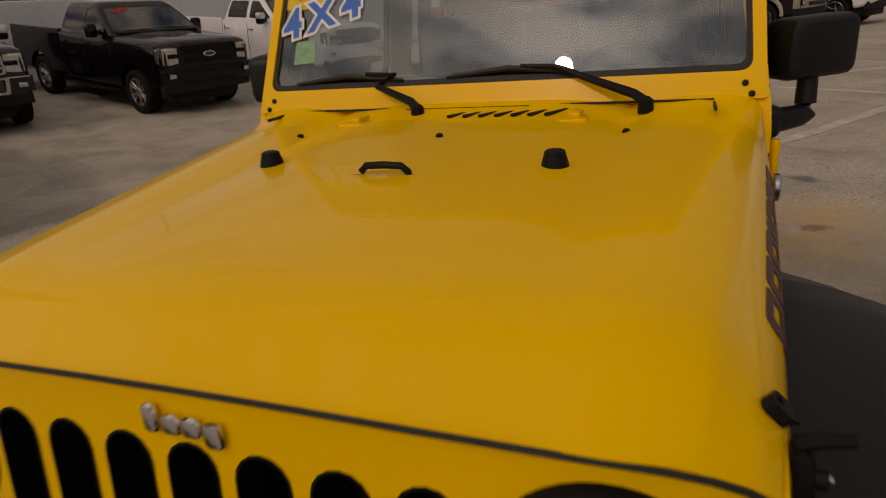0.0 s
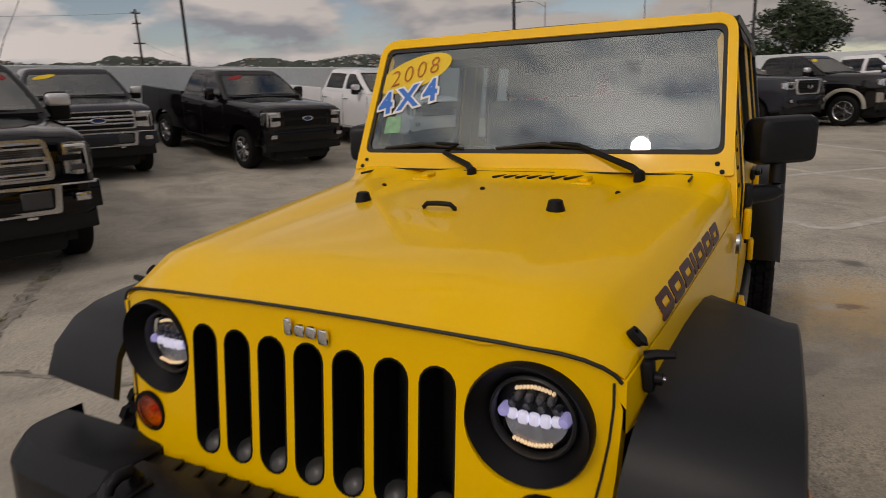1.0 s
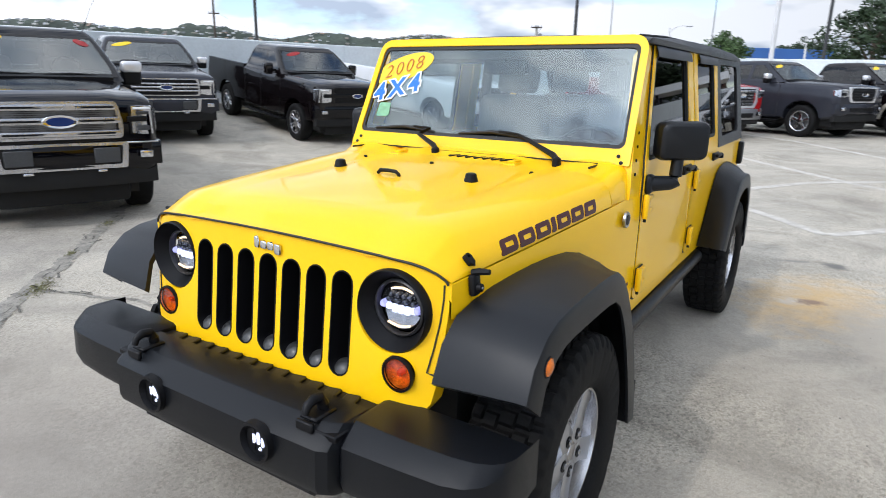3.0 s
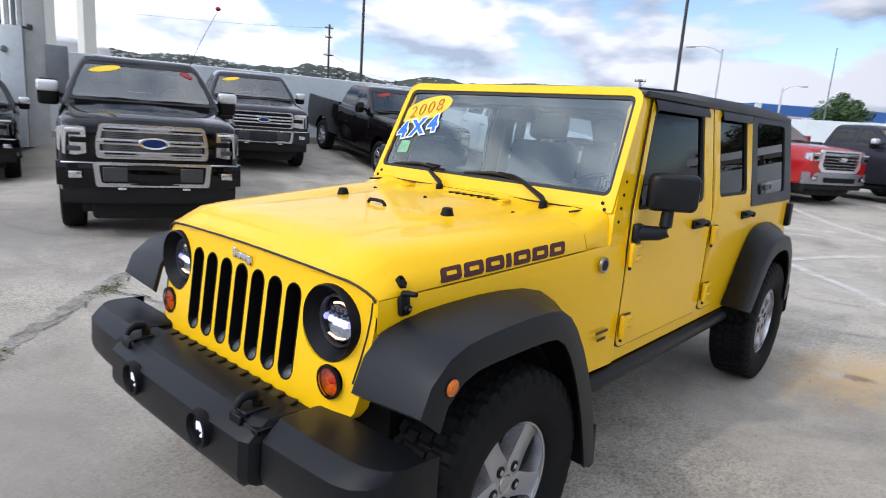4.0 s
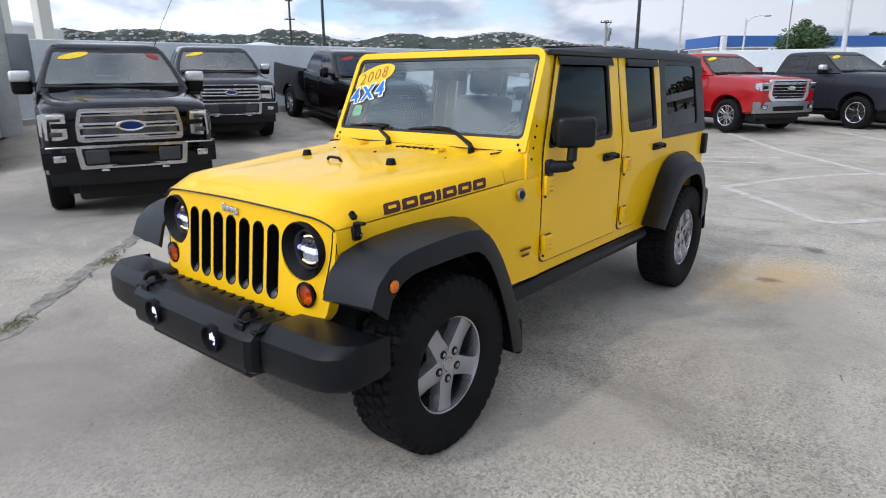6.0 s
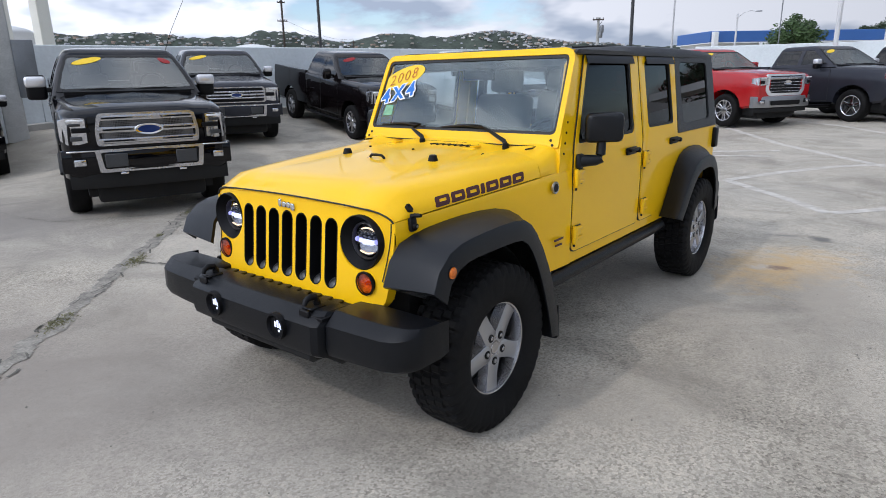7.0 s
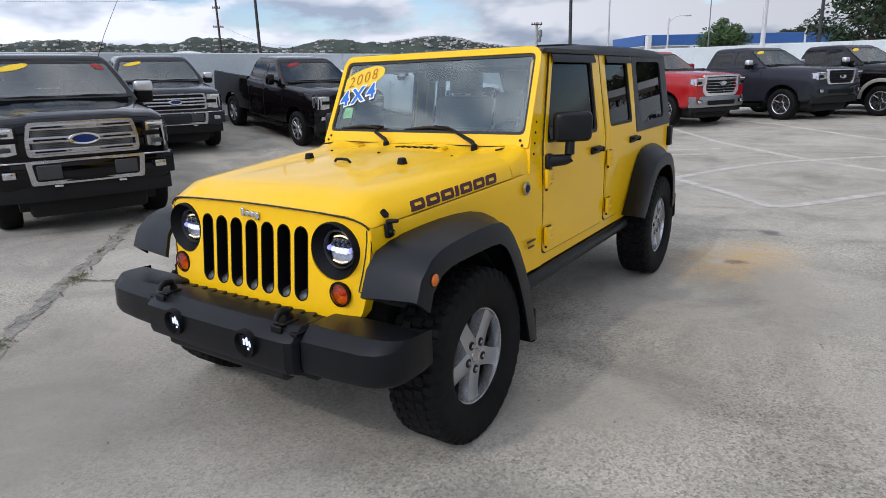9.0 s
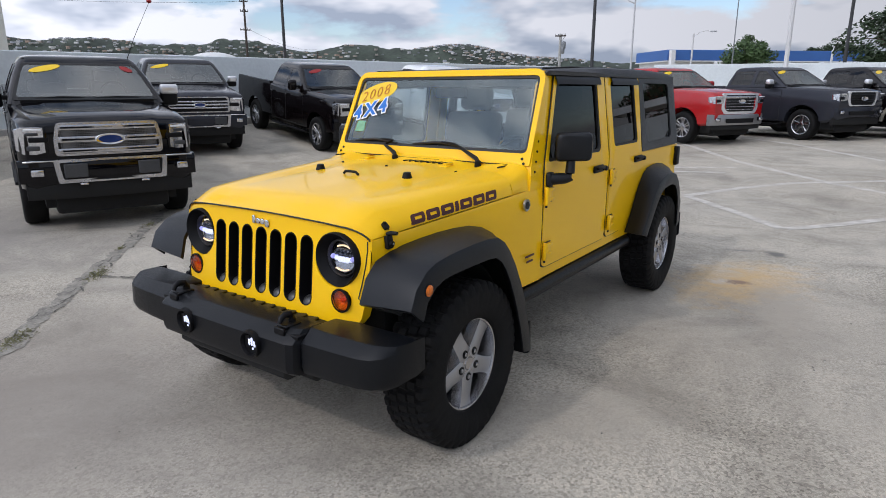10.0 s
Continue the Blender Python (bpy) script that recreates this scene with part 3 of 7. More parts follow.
def jeep_wheel(parent, x, y, side):
    """A five-spoke alloy on a chunky all-terrain tyre; its outer face looks to side."""
    base = Matrix.Translation((x, y, 0.405)) @ (AX if side > 0 else Matrix.Rotation(radians(-90), 4, "Y")) @ Matrix.Rotation(radians(-5 if y < 1 else 40), 4, "Z")
    bm = bmesh.new()
    lathe(bm, [(0.20, -0.11), (0.203, -0.10), (0.203, -0.05), (0.19, -0.04), (0.07, -0.03), (0.06, 0.03), (0.001, 0.03)], 32)
    w = part("wheel", bm, "alloy_dark", parent)
    w.matrix_basis = base
    bm = tyre_mesh(bmesh.new(), 0.405, 0.222, 0.128, 42)
    part("tyre", bm, "tyre", w, "black all-terrain tyre with chunky tread")
    bm = bmesh.new()
    ring(bm, [(0.232, 0.085), (0.236, 0.096), (0.229, 0.101), (0.216, 0.096), (0.209, 0.06), (0.204, -0.07), (0.214, -0.07), (0.222, 0.05)], 48)
    lathe(bm, [(0.060, 0.03), (0.060, 0.080), (0.055, 0.086), (0.034, 0.086), (0.031, 0.082), (0.029, 0.087), (0.001, 0.089)], 28)
    part("rim", bm, "alloy", w, "silver five-spoke alloy rim")
    # flat painted spokes with bright cut flanks
    st = [(0.036, 0.026, 0.086), (0.060, 0.046, 0.087), (0.095, 0.043, 0.085), (0.140, 0.040, 0.082), (0.185, 0.041, 0.082), (0.218, 0.047, 0.084)]
    for i in range(5):
        rot = Matrix.Rotation(2 * math.pi * i / 5, 4, "Z")
        bm = loft(bmesh.new(), [[rot @ Vector(p) for p in ((rr, -hw, h - 0.003), (rr, -hw + 0.004, h), (rr, hw - 0.004, h), (rr, hw, h - 0.003))] for rr, hw, h in st])
        S = part("spoke", bm, "alloy_paint", w)
        for sg in (-1, 1):
            bm = loft(bmesh.new(), [[rot @ Vector(p) for p in ((rr, sg * hw, h - 0.0035), (rr, sg * (hw + 0.012), h - 0.050), (rr, sg * (hw - 0.012), h - 0.050), (rr, sg * (hw - 0.008), h - 0.0035))] for rr, hw, h in st[1:]])
            part("spoke_flank", bm, "alloy", S)
    for i in range(5):
        a = 2 * math.pi * i / 5
        at = Matrix.Translation((0.066 * math.cos(a), 0.066 * math.sin(a), 0))
        # raised black ring puts in the shade of the nut's deep hole
        bm = ring(bmesh.new(), [(0.020, 0.080), (0.020, 0.0895), (0.018, 0.0895), (0.010, 0.087), (0.010, 0.080)], 16, at)
        part("nut_recess", bm, "trim", w)
        part("wheel_nut", lathe(bmesh.new(), [(0.011, 0.080), (0.011, 0.093), (0.008, 0.096), (0.001, 0.096)], 6, at), "satin", w)
    return w


def side_x(z):
    """Half-width of the body side: upright below the belt, leaning in above it."""
    return 0.768 - 0.012 * ((z - 0.95) / 0.4) ** 2 * (z < 0.95) - max(0.0, z - 1.20) * 0.135


def side_plate(s, outer, holes, depth, lift=0.0, cuts=1):
    return plate(bmesh.new(), outer, holes, depth, lambda u, v, w: (s * (side_x(v) + lift - w), u, v), cuts)


SCREEN_SLOPE = 0.46


def screen(x, z, out=0.0):
    """A point on the raked windscreen plane, out metres in front of it."""
    n = Vector((0, -1, SCREEN_SLOPE)).normalized()
    return Vector((x, 0.816 + 0.012 * x * x + SCREEN_SLOPE * (z - 1.293), z)) + n * out


def hood_section(y):
    """Half section of the bonnet at y, from the side seam to the middle."""
    t = max(0.0, (y + 0.47) / 1.09)
    w = 0.648 + 0.092 * t ** 0.9
    zs = 1.060 + 0.060 * t
    zc = 1.118 + 0.068 * smooth01((y + 0.466) / 0.16) ** 0.8 + 0.068 * min(1.0, max(0.0, (y + 0.35) / 0.95)) ** 0.9
    zc = max(zc, zs + 0.03)
    dome = 0.012 * smooth01((y + 0.25) / 0.5)
    k = smooth01((y + 0.466) / 0.09)
    pts = [(w, zs), (w - 0.003, zs + 0.018 * k + 0.004), (w - 0.016 - 0.022 * (1 - t), zs + (zc - zs) * 0.46), (w - 0.040 - 0.032 * (1 - t), zs + (zc - zs) * 0.68), (w - 0.085, zs + (zc - zs) * 0.81),
           (w - 0.16, zs + (zc - zs) * 0.90), (max(w - 0.26, 0.455), zs + (zc - zs) * 0.945)]
    e = 0.40 + 0.02 * t
    pts += [(e, zc - 0.012 - dome), (e - 0.05, zc - 0.006 - dome * 0.3), (0.22, zc - 0.001), (0.08, zc), (0.0, zc)]
    return pts


def yellow_jeep():
    J = thing("off_roader", "bright yellow four-door off-roader with black flares and hard top", "car")
    P = lambda name, bm, mat, label="", parent=J, angle=38: part(name, bm, mat, parent, label, angle)

    # grille panel with seven slots and two lamp openings, swept back at its ends
    half = [(0.0, 0.662), (0.30, 0.662), (0.46, 0.664), (0.56, 0.668), (0.600, 0.682), (0.622, 0.715), (0.634, 0.78), (0.643, 0.88), (0.648, 0.98), (0.649, 1.03), (0.646, 1.046), (0.636, 1.060),
            (0.616, 1.074), (0.585, 1.087), (0.545, 1.096), (0.45, 1.104), (0.30, 1.109), (0.15, 1.112)]
    outer = half + [(0.0, 1.113)] + [(-x, z) for x, z in reversed(half[1:])]
    slots = [capsule(0.1035 * i, 0.728, 1.045, 0.0385) for i in range(-3, 4)]
    lamps = [oval(s * 0.488, 0.960, 0.121, 0.121, 36) for s in (-1, 1)]

    signals = [oval(s * 0.524, 0.787, 0.049, 0.049, 28) for s in (-1, 1)]

    def face_y(x):
        return -0.480 + 0.045 * abs(x / 0.65) ** 7 + 0.006 * (x / 0.65) ** 2

    def lean(z):
        """The panel leans: its foot stands further forward than its head."""
        return (z - 0.90) * 0.115
    G = P("grille", plate(bmesh.new(), outer, slots + lamps + signals, 0.055, lambda u, v, w: (u, face_y(u) + w + lean(v), v)), "yellow", "yellow seven-slot grille panel")
    for i in range(-3, 4):
        x = 0.1035 * i
        e, a, c = capsule(x, 0.7265, 1.0465, 0.0400), capsule(x, 0.7305, 1.0425, 0.0360), capsule(x, 0.747, 1.027, 0.030)
        bm = loft(bmesh.new(), [[(u, face_y(u) + 0.004 + lean(v), v) for u, v in e], [(u, face_y(u) - 0.0015 + lean(v), v) for u, v in e], [(u, face_y(u) - 0.0015 + lean(v), v) for u, v in a], [(u, face_y(u) + 0.075 + lean(v), v) for u, v in c]], cap=False)
        I = P("slot_insert", bm, "trim", "black plastic slot liner", G)
        bm = lathe(bmesh.new(), [(0.001, 0.014), (0.018, 0.012), (0.030, 0.004), (0.033, -0.02)], 14, Matrix.Translation((x, face_y(x) + 0.024 + lean(0.75), 0.746)) @ Matrix.Rotation(radians(38), 4, "X"))
        P("slot_foot", bm, "foot_grey", "", I)
    bm = box(bmesh.new(), (0, -0.36, 0.88), (0.82, 0.04, 0.42))
    P("radiator_screen", bm, "void", "dark radiator screen behind the slots", G)
    # oblong badge above the slots, as plain raised shapes
    bm = bmesh.new()
    for i, (wd, ht) in enumerate(((0.020, 0.040), (0.026, 0.028), (0.026, 0.028), (0.026, 0.036))):
        box(bm, (-0.046 + 0.031 * i, -0.468, 1.073 - (0.006 if i == 3 else 0) + (0.005 if i == 0 else 0)), (wd, 0.012, ht), 0.006, 2)
    P("badge", bm, "chrome", "small silver badge of four plain shapes")

    for s in (-1, 1):
        c = Vector((s * 0.488, face_y(0.488) + lean(0.96), 0.960))
        ax = Matrix.Translation(c) @ Matrix.Rotation(radians(90), 4, "X")
        H = P("headlamp", ring(bmesh.new(), [(0.121, 0.004), (0.117, 0.010), (0.112, 0.002), (0.084, -0.042), (0.078, -0.05), (0.086, -0.06), (0.121, -0.05)], 40, ax), "trim", "round black-ringed lamp with lit diodes")
        bm = ring(bmesh.new(), [(0.096, -0.045), (0.094, -0.030), (0.088, -0.026), (0.084, -0.034), (0.086, -0.05)], 40, ax)
        P("bezel", bm, "alloy_dark", "", H)
        bm = lathe(bmesh.new(), [(0.086, -0.075), (0.086, -0.062), (0.001, -0.062)], 32, ax)
        P("reflector", bm, "trim", "", H)
        for dz in (0.060, -0.062):
            bm = bmesh.new()
            for i in range(11):
                box(bm, c + Vector((-0.040 + 0.008 * i, 0.050 if dz > 0 else 0.034, dz - abs(i - 5) ** 1.5 * 0.0007 * (1 if dz > 0 else -1))), (0.0068, 0.01, 0.0075), 0.002, 1)
            P("amber_bar", bm, "led_amber", "arc of lit amber diodes", H)
        for dz, xs in ((0.036, (-0.036, -0.012, 0.012, 0.036)), (0.018, (-0.048, -0.016, 0.016, 0.048))):
            for dx in xs:
                bm = lathe(bmesh.new(), [(0.010, -0.06), (0.010, -0.044), (0.007, -0.038), (0.001, -0.036)], 14, Matrix.Translation((dx, 0, dz)) @ ax)
                P("diode", bm, "led_low", "", H)
        bm = bmesh.new()
        for i in range(5):
            box(bm, c + Vector(((i - 2) * 0.0245, 0.045, -0.006 - 0.004 * (abs(i - 2) < 2))), (0.0240, 0.016, 0.024 + 0.006 * (abs(i - 2) < 2)), 0.008, 3)
        P("light_bar", bm, "led", "row of lit white diodes", H)
        for sg in (-1, 1):
            P("side_diode", lathe(bmesh.new(), [(0.013, -0.06), (0.013, -0.038), (0.009, -0.032), (0.001, -0.030)], 16, Matrix.Translation((sg * 0.066, 0, 0.0)) @ ax), "led_side", "", H)
        bowl = [(u, v) for u, v in oval(0, 0, 0.072, 0.072, 40) if v < -0.022]
        bm = plate(bmesh.new(), bowl, [], 0.004, lambda u, v, w: (c.x + u, c.y + 0.052 + w + 0.25 * (v + 0.022), c.z + v))
        P("lower_bowl", bm, "lamp_bowl", "grey lower reflector", H)
        bm = dome(bmesh.new(), [(0.087, -0.034), (0.080, -0.026), (0.055, -0.018), (0.028, -0.0145), (0.001, -0.0135)], 32, ax)
        o = face_out(P("lens", bm, "lens", "clear lens", H), (0, -1, 0))
        o.visible_shadow = False
        small = Matrix.Translation(c) @ Matrix.Diagonal((0.90, 1, 0.90, 1)) @ Matrix.Translation(-c)
        for k in H.children:
            k.data.transform(small)
        P("seam", tube(bmesh.new(), [(s * x, face_y(x) - 0.0005 + lean(z), z) for x, z in ((0.633, 1.052), (0.634, 1.01), (0.630, 0.95), (0.620, 0.88), (0.605, 0.803), (0.620, 0.799), (0.634, 0.797))], 0.0026, 6), "seal", "dark panel seam", G)
        # turn signal
        c = Vector((s * 0.524, face_y(0.524) - 0.006 + lean(0.787), 0.787))
        ax = Matrix.Translation(c) @ Matrix.Rotation(radians(90), 4, "X")
        T = P("turn_signal", ring(bmesh.new(), [(0.054, -0.004), (0.053, 0.005), (0.047, 0.006), (0.044, -0.004)], 28, ax), "trim", "round amber turn signal")
        bm = dome(bmesh.new(), [(0.046, -0.004), (0.043, 0.006), (0.026, 0.014), (0.012, 0.018), (0.001, 0.019)], 28, ax)
        o = face_out(P("lens", bm, "amber_glass", "orange lens", T), (0, -1, 0))
        o.visible_shadow = False
        bm = dome(bmesh.new(), [(0.047, -0.005), (0.034, -0.018), (0.018, -0.026), (0.001, -0.028)], 24, ax)
        P("reflector", bm, "amber_back", "", T)
        P("bulb", lathe(bmesh.new(), [(0.011, -0.026), (0.011, -0.010), (0.006, -0.003), (0.001, -0.002)], 12, ax), "amber", "", T)

    # bonnet
    ys = [-0.462, -0.457, -0.447, -0.425, -0.39, -0.33, -0.25, -0.15, -0.05, 0.05, 0.15, 0.25, 0.35, 0.45, 0.55, 0.615]
    rings = []
    nmin = min(len(hood_section(y)) for y in ys)
    for y in ys:
        h = hood_section(y)
        h = h[:1] + h[1 + len(h) - nmin:] if len(h) > nmin else h
        yy = lambda x: y + ((0.055 * abs(x / 0.65) ** 7) * max(0.0, 1 - (y + 0.476) / 0.30))
        top = [(x, yy(x), z) for x, z in h] + [(-x, yy(x), z) for x, z in reversed(h[:-1])]
        rings.append(top)
    bm = loft(bmesh.new(), rings, cap=False, loop=False)
    low = [[(x, yv, zv - 0.004) for x, yv, zv in r] for r in rings]
    loft(bm, [[Vector(p) for p in rings[0]], [Vector(p) for p in low[0]]], cap=False, loop=False)
    loft(bm, [[Vector(p) for p in rings[-1]], [Vector(p) for p in low[-1]]], cap=False, loop=False)
    bmesh.ops.remove_doubles(bm, verts=bm.verts, dist=0.0004)
    hood = P("hood", bm, "yellow", "glossy yellow bonnet", angle=50)
    bm = bmesh.new()
    inner = [[(x * 0.985, yv + 0.012, zv - 0.016) for x, yv, zv in r] for r in rings]
    loft(bm, inner, cap=False, loop=False)
    P("hood_liner", bm, "void", "", hood)
    # dark seam strip between grille and bonnet
    bm = bmesh.new()
    seam = [(-x, z) for x, z in half[10:]] + [(0.0, 1.113)] + [(x, z) for x, z in reversed(half[10:])]
    tube(bm, [(x, face_y(x) + 0.001 + lean(z) * 0.6, z + 0.008) for x, z in seam], 0.0038, 6)
    P("hood_seal", bm, "seal", "black rubber seal", hood)
    # rubber stops, footman loop, washer jets
    for s in (-1, 1):
        bm = lathe(bmesh.new(), [(0.030, -0.01), (0.028, 0.004), (0.022, 0.026), (0.020, 0.034), (0.014, 0.037), (0.001, 0.037)], 16, Matrix.Translation((s * 0.322, 0.236, 1.216)))
        P("hood_bumper", bm, "trim", "black rubber stop", hood)
    bm = tube(bmesh.new(), [(-0.052, 0.154, 1.214), (-0.050, 0.152, 1.230), (-0.038, 0.150, 1.241), (0.0, 0.149, 1.243), (0.038, 0.150, 1.241), (0.050, 0.152, 1.230), (0.052, 0.154, 1.214)], 0.0075, 8)
    for s in (-1, 1):
        box(bm, (s * 0.058, 0.154, 1.220), (0.032, 0.022, 0.008), 0.003, 1)
    P("footman_loop", bm, "trim", "black tie-down loop", hood)
    for x, y, z in ((0.015, 0.43, 1.243), (0.43, 0.53, 1.228), (-0.43, 0.53, 1.228)):
        P("washer_jet", lathe(bmesh.new(), [(0.010, -0.012), (0.009, 0.004), (0.005, 0.008), (0.001, 0.008)], 10, Matrix.Translation((x, y, z))), "trim", "", hood)
    for s in (-1, 1):
        bm = box(bmesh.new(), (s * 0.30, 0.60, 1.246), (0.07, 0.05, 0.012), 0.005, 2)
        box(bm, (s * 0.30, 0.640, 1.256), (0.032, 0.07, 0.012), 0.005, 2)
        P("hood_hinge", bm, "yellow", "", hood)
    # latches: a strap on the bonnet and a catch on the fender
    for s in (-1, 1):
        out = AX if s > 0 else Matrix.Rotation(radians(-90), 4, "Y")
        bm = box(bmesh.new(), (s * 0.676, -0.334, 1.040), (0.022, 0.042, 0.062), 0.009, 2, Matrix.Rotation(s * radians(-6), 4, "Y"))
        lathe(bm, [(0.013, 0.0), (0.012, 0.016), (0.001, 0.018)], 12, Matrix.Translation((s * 0.684, -0.334, 1.034)) @ out)
        tube(bm, [(s * 0.668, -0.332, 1.072), (s * 0.690, -0.331, 1.079), (s * 0.720, -0.329, 1.082)], [0.011, 0.010, 0.008], 8)
        C = P("hood_latch", bm, "trim", "black rubber bonnet latch")
        P("latch_pin", lathe(bmesh.new(), [(0.005, 0.016), (0.005, 0.021), (0.001, 0.022)], 10, Matrix.Translation((s * 0.684, -0.334, 1.034)) @ out), "satin", "small silver pin", C)
    # seven slanted maroon shapes stand for the model name along each side of the bonnet
    def hood_side(y, d, out):
        """A point d metres up the bonnet's flank from its side seam, out metres off the skin."""
        h = [Vector(p) for p in hood_section(y)]
        for a, c in zip(h, h[1:]):
            l = (c - a).length
            if d <= l:
                u = (c - a).normalized()
                p = a + u * d + Vector((u.y, -u.x)) * out
                return p
            d -= l
        return h[-1]
    for s in (-1, 1):
        lug = rounded([(-0.338, 0.022), (-0.314, 0.022), (-0.316, 0.058), (-0.336, 0.058)], 0.010, 3)

        def lug_at(u, v, w):
            p = hood_side(u, v, 0.012 - w)
            return (s * p.x, u, p.y)
        bm = plate(bmesh.new(), lug, [oval(-0.326, 0.047, 0.005, 0.005, 10)], 0.014, lug_at, 1)
        P("hood_strap", bm, "trim", "black rubber bonnet lug", hood)
    for s in (1,):
        y0 = -0.182
        for i in range(7):
            wd = 0.026 if i == 3 else 0.090
            lo, hi, q = 0.008, 0.056, 0.024
            out = rounded([(y0, lo), (y0 + wd, lo), (y0 + wd, hi), (y0, hi)], 0.005 if i == 3 else 0.011, 3)
            mid = (0.034, 0.032, 0.0315, 0, 0.0315, 0.0315, 0.030)[i]
            gap = [] if i == 3 else [rounded([(y0 + q, mid - 0.0075), (y0 + wd - 0.020, mid - 0.0075), (y0 + wd - 0.020, mid + 0.0075), (y0 + q, mid + 0.0075)], 0.004, 3)]

            def flank(u, v, w):
                p = hood_side(u, v, 0.004 - w)
                return (s * p.x, u + 0.40 * v, p.y)
            bm = plate(bmesh.new(), out, gap, 0.005, flank, 2)
            P("decal_shape", bm, "maroon", "maroon decal shape", hood)
            y0 += wd + 0.013

    # fenders, cowl and scuttle
    for s in (-1, 1):
        rings = []
        for y in (-0.418, -0.31, -0.25, -0.1, 0.1, 0.25, 0.33, 0.40, 0.43, 0.455, 0.475, 0.495, 0.51, 0.525, 0.55, 0.618, 0.75, 0.928):
            t = (y + 0.47) / 1.09
            w = 0.648 + 0.092 * t ** 0.9 if y < 0.62 else 0.7405 + 0.0155 * (y - 0.62) / 0.31
            zs = 1.060 + 0.060 * t - 0.006
            low = float(np.interp(y, (0.25, 0.33, 0.40, 0.455, 0.495, 0.525, 0.55), (0.985, 0.978, 0.933, 0.848, 0.738, 0.623, 0.57)))
            sh = 0.012 * smooth01((y + 0.42) / 0.1)
            inx = 0.61 - 0.17 * smooth01((y + 0.28) / 0.1) + 0.25 * smooth01((y - 0.25) / 0.1)
            rings.append([(s * x, y, z) for x, z in ((w, zs), (w + sh * 0.6, zs - 0.03), (w + sh, zs - 0.10), (w + sh, max(low + 0.02, 0.95) if low < 0.9 else low + 0.02), (w + sh - 0.004, low), (inx, low), (inx, zs))])
        P("front_fender", loft(bmesh.new(), rings), "yellow", "", angle=30)
        bm = box(bmesh.new(), (s * 0.46, 0.06, 0.78), (0.30, 0.72, 0.50))
        strip = [(0.485 * math.cos(radians(g)), 0.405 + 0.485 * math.sin(radians(g))) for g in range(-12, 140, 10)]
        loft(bm, [[(s * x, y * k, 0.405 + (z - 0.405) * k) for x, k in ((0.32, 1.0), (0.76, 1.0), (0.76, 1.02), (0.32, 1.02))] for y, z in strip])
        P("wheel_liner", bm, "void", "black inner wheel arch")
        bm = bmesh.new()
        for i, (y, l) in enumerate(((0.30, 0.13), (0.34, 0.09))):
            box(bm, (s * 0.7725, 0.780, 0.750 - 0.032 * i), (0.003, l * 0.8, 0.012))
        P("name_plate", bm, "maroon", "two plain dark bars of small lettering")
        ax = Matrix.Translation((s * 0.772, 0.725, 1.050)) @ (AX if s > 0 else Matrix.Rotation(radians(-90), 4, "Y"))
        o = P("round_emblem", lathe(bmesh.new(), [(0.034, -0.006), (0.034, 0.004), (0.030, 0.007), (0.026, 0.005), (0.001, 0.005)], 24, ax), "satin", "round silver and black emblem")
        P("emblem_face", lathe(bmesh.new(), [(0.022, 0.004), (0.022, 0.0065), (0.001, 0.0065)], 20, ax), "trim", "", o)
    # scuttle: rises from the bonnet's edge to the foot of the windscreen
    rings = []
    skin = hood_section(0.612)
    for y, z in ((0.621, 1.238), (0.66, 1.245), (0.72, 1.255), (0.78, 1.264), (0.80, 1.267), (0.845, 1.274)):
        k = (z - skin[0][1]) / (skin[-1][1] - skin[0][1])
        wide = 0.0135 * (y - 0.62) / 0.23
        f = smooth01((y - 0.64) / 0.15)
        sec = []
        for n, (x, v) in enumerate(skin):
            rise = (v - skin[0][1]) * k
            full = {2: 0.74, 3: 0.91, 4: 0.97, 5: 0.99}.get(n)
            if full:
                rise += f * max(0.0, full * (z - skin[0][1]) - rise)
            sec.append((x + wide * (x / 0.74) ** 2, y, skin[0][1] + rise + 0.004))
        rings.append([(0.70, y, 1.09)] + sec + [(-x, yv, v) for x, yv, v in reversed(sec[:-1])] + [(-0.70, y, 1.09)])
    C = P("cowl", loft(bmesh.new(), rings), "yellow", "yellow cowl panel", angle=60)
    for i in range(7):
        bm = box(bmesh.new(), (-0.02 + 0.044 * i, 0.690, 1.2525), (0.013, 0.085, 0.008), 0.002, 1, Matrix.Rotation(radians(-32), 4, "Z"))
        P("vent_slot", bm, "void", "", C)
    bm = bmesh.new()
    for x0, x1, y0 in ((-0.62, -0.20, 0.775), (-0.20, 0.16, 0.745), (0.16, 0.62, 0.765)):
        box(bm, ((x0 + x1) / 2, y0, 1.2605), (x1 - x0, 0.006, 0.006))
    for x0, ya, yb in ((-0.20, 0.745, 0.775), (0.16, 0.745, 0.765), (0.62, 0.66, 0.765), (-0.62, 0.66, 0.775)):
        box(bm, (x0, (ya + yb) / 2, 1.254), (0.006, yb - ya, 0.008))
    P("cowl_seam", bm, "seal", "", C)

    # windscreen frame and glass
    fr = rounded([(-0.742, 1.252), (0.742, 1.252), (0.712, 1.782), (-0.712, 1.782)], [0.01, 0.01, 0.075, 0.075], 6)
    hole = rounded([(-0.708, 1.316), (0.708, 1.316), (0.682, 1.746), (-0.682, 1.746)], 0.035, 5)
    F = P("windscreen_frame", plate(bmesh.new(), fr, [hole], 0.055, lambda u, v, w: screen(u, v, -w + 0.012), 1), "yellow", "yellow windscreen frame")
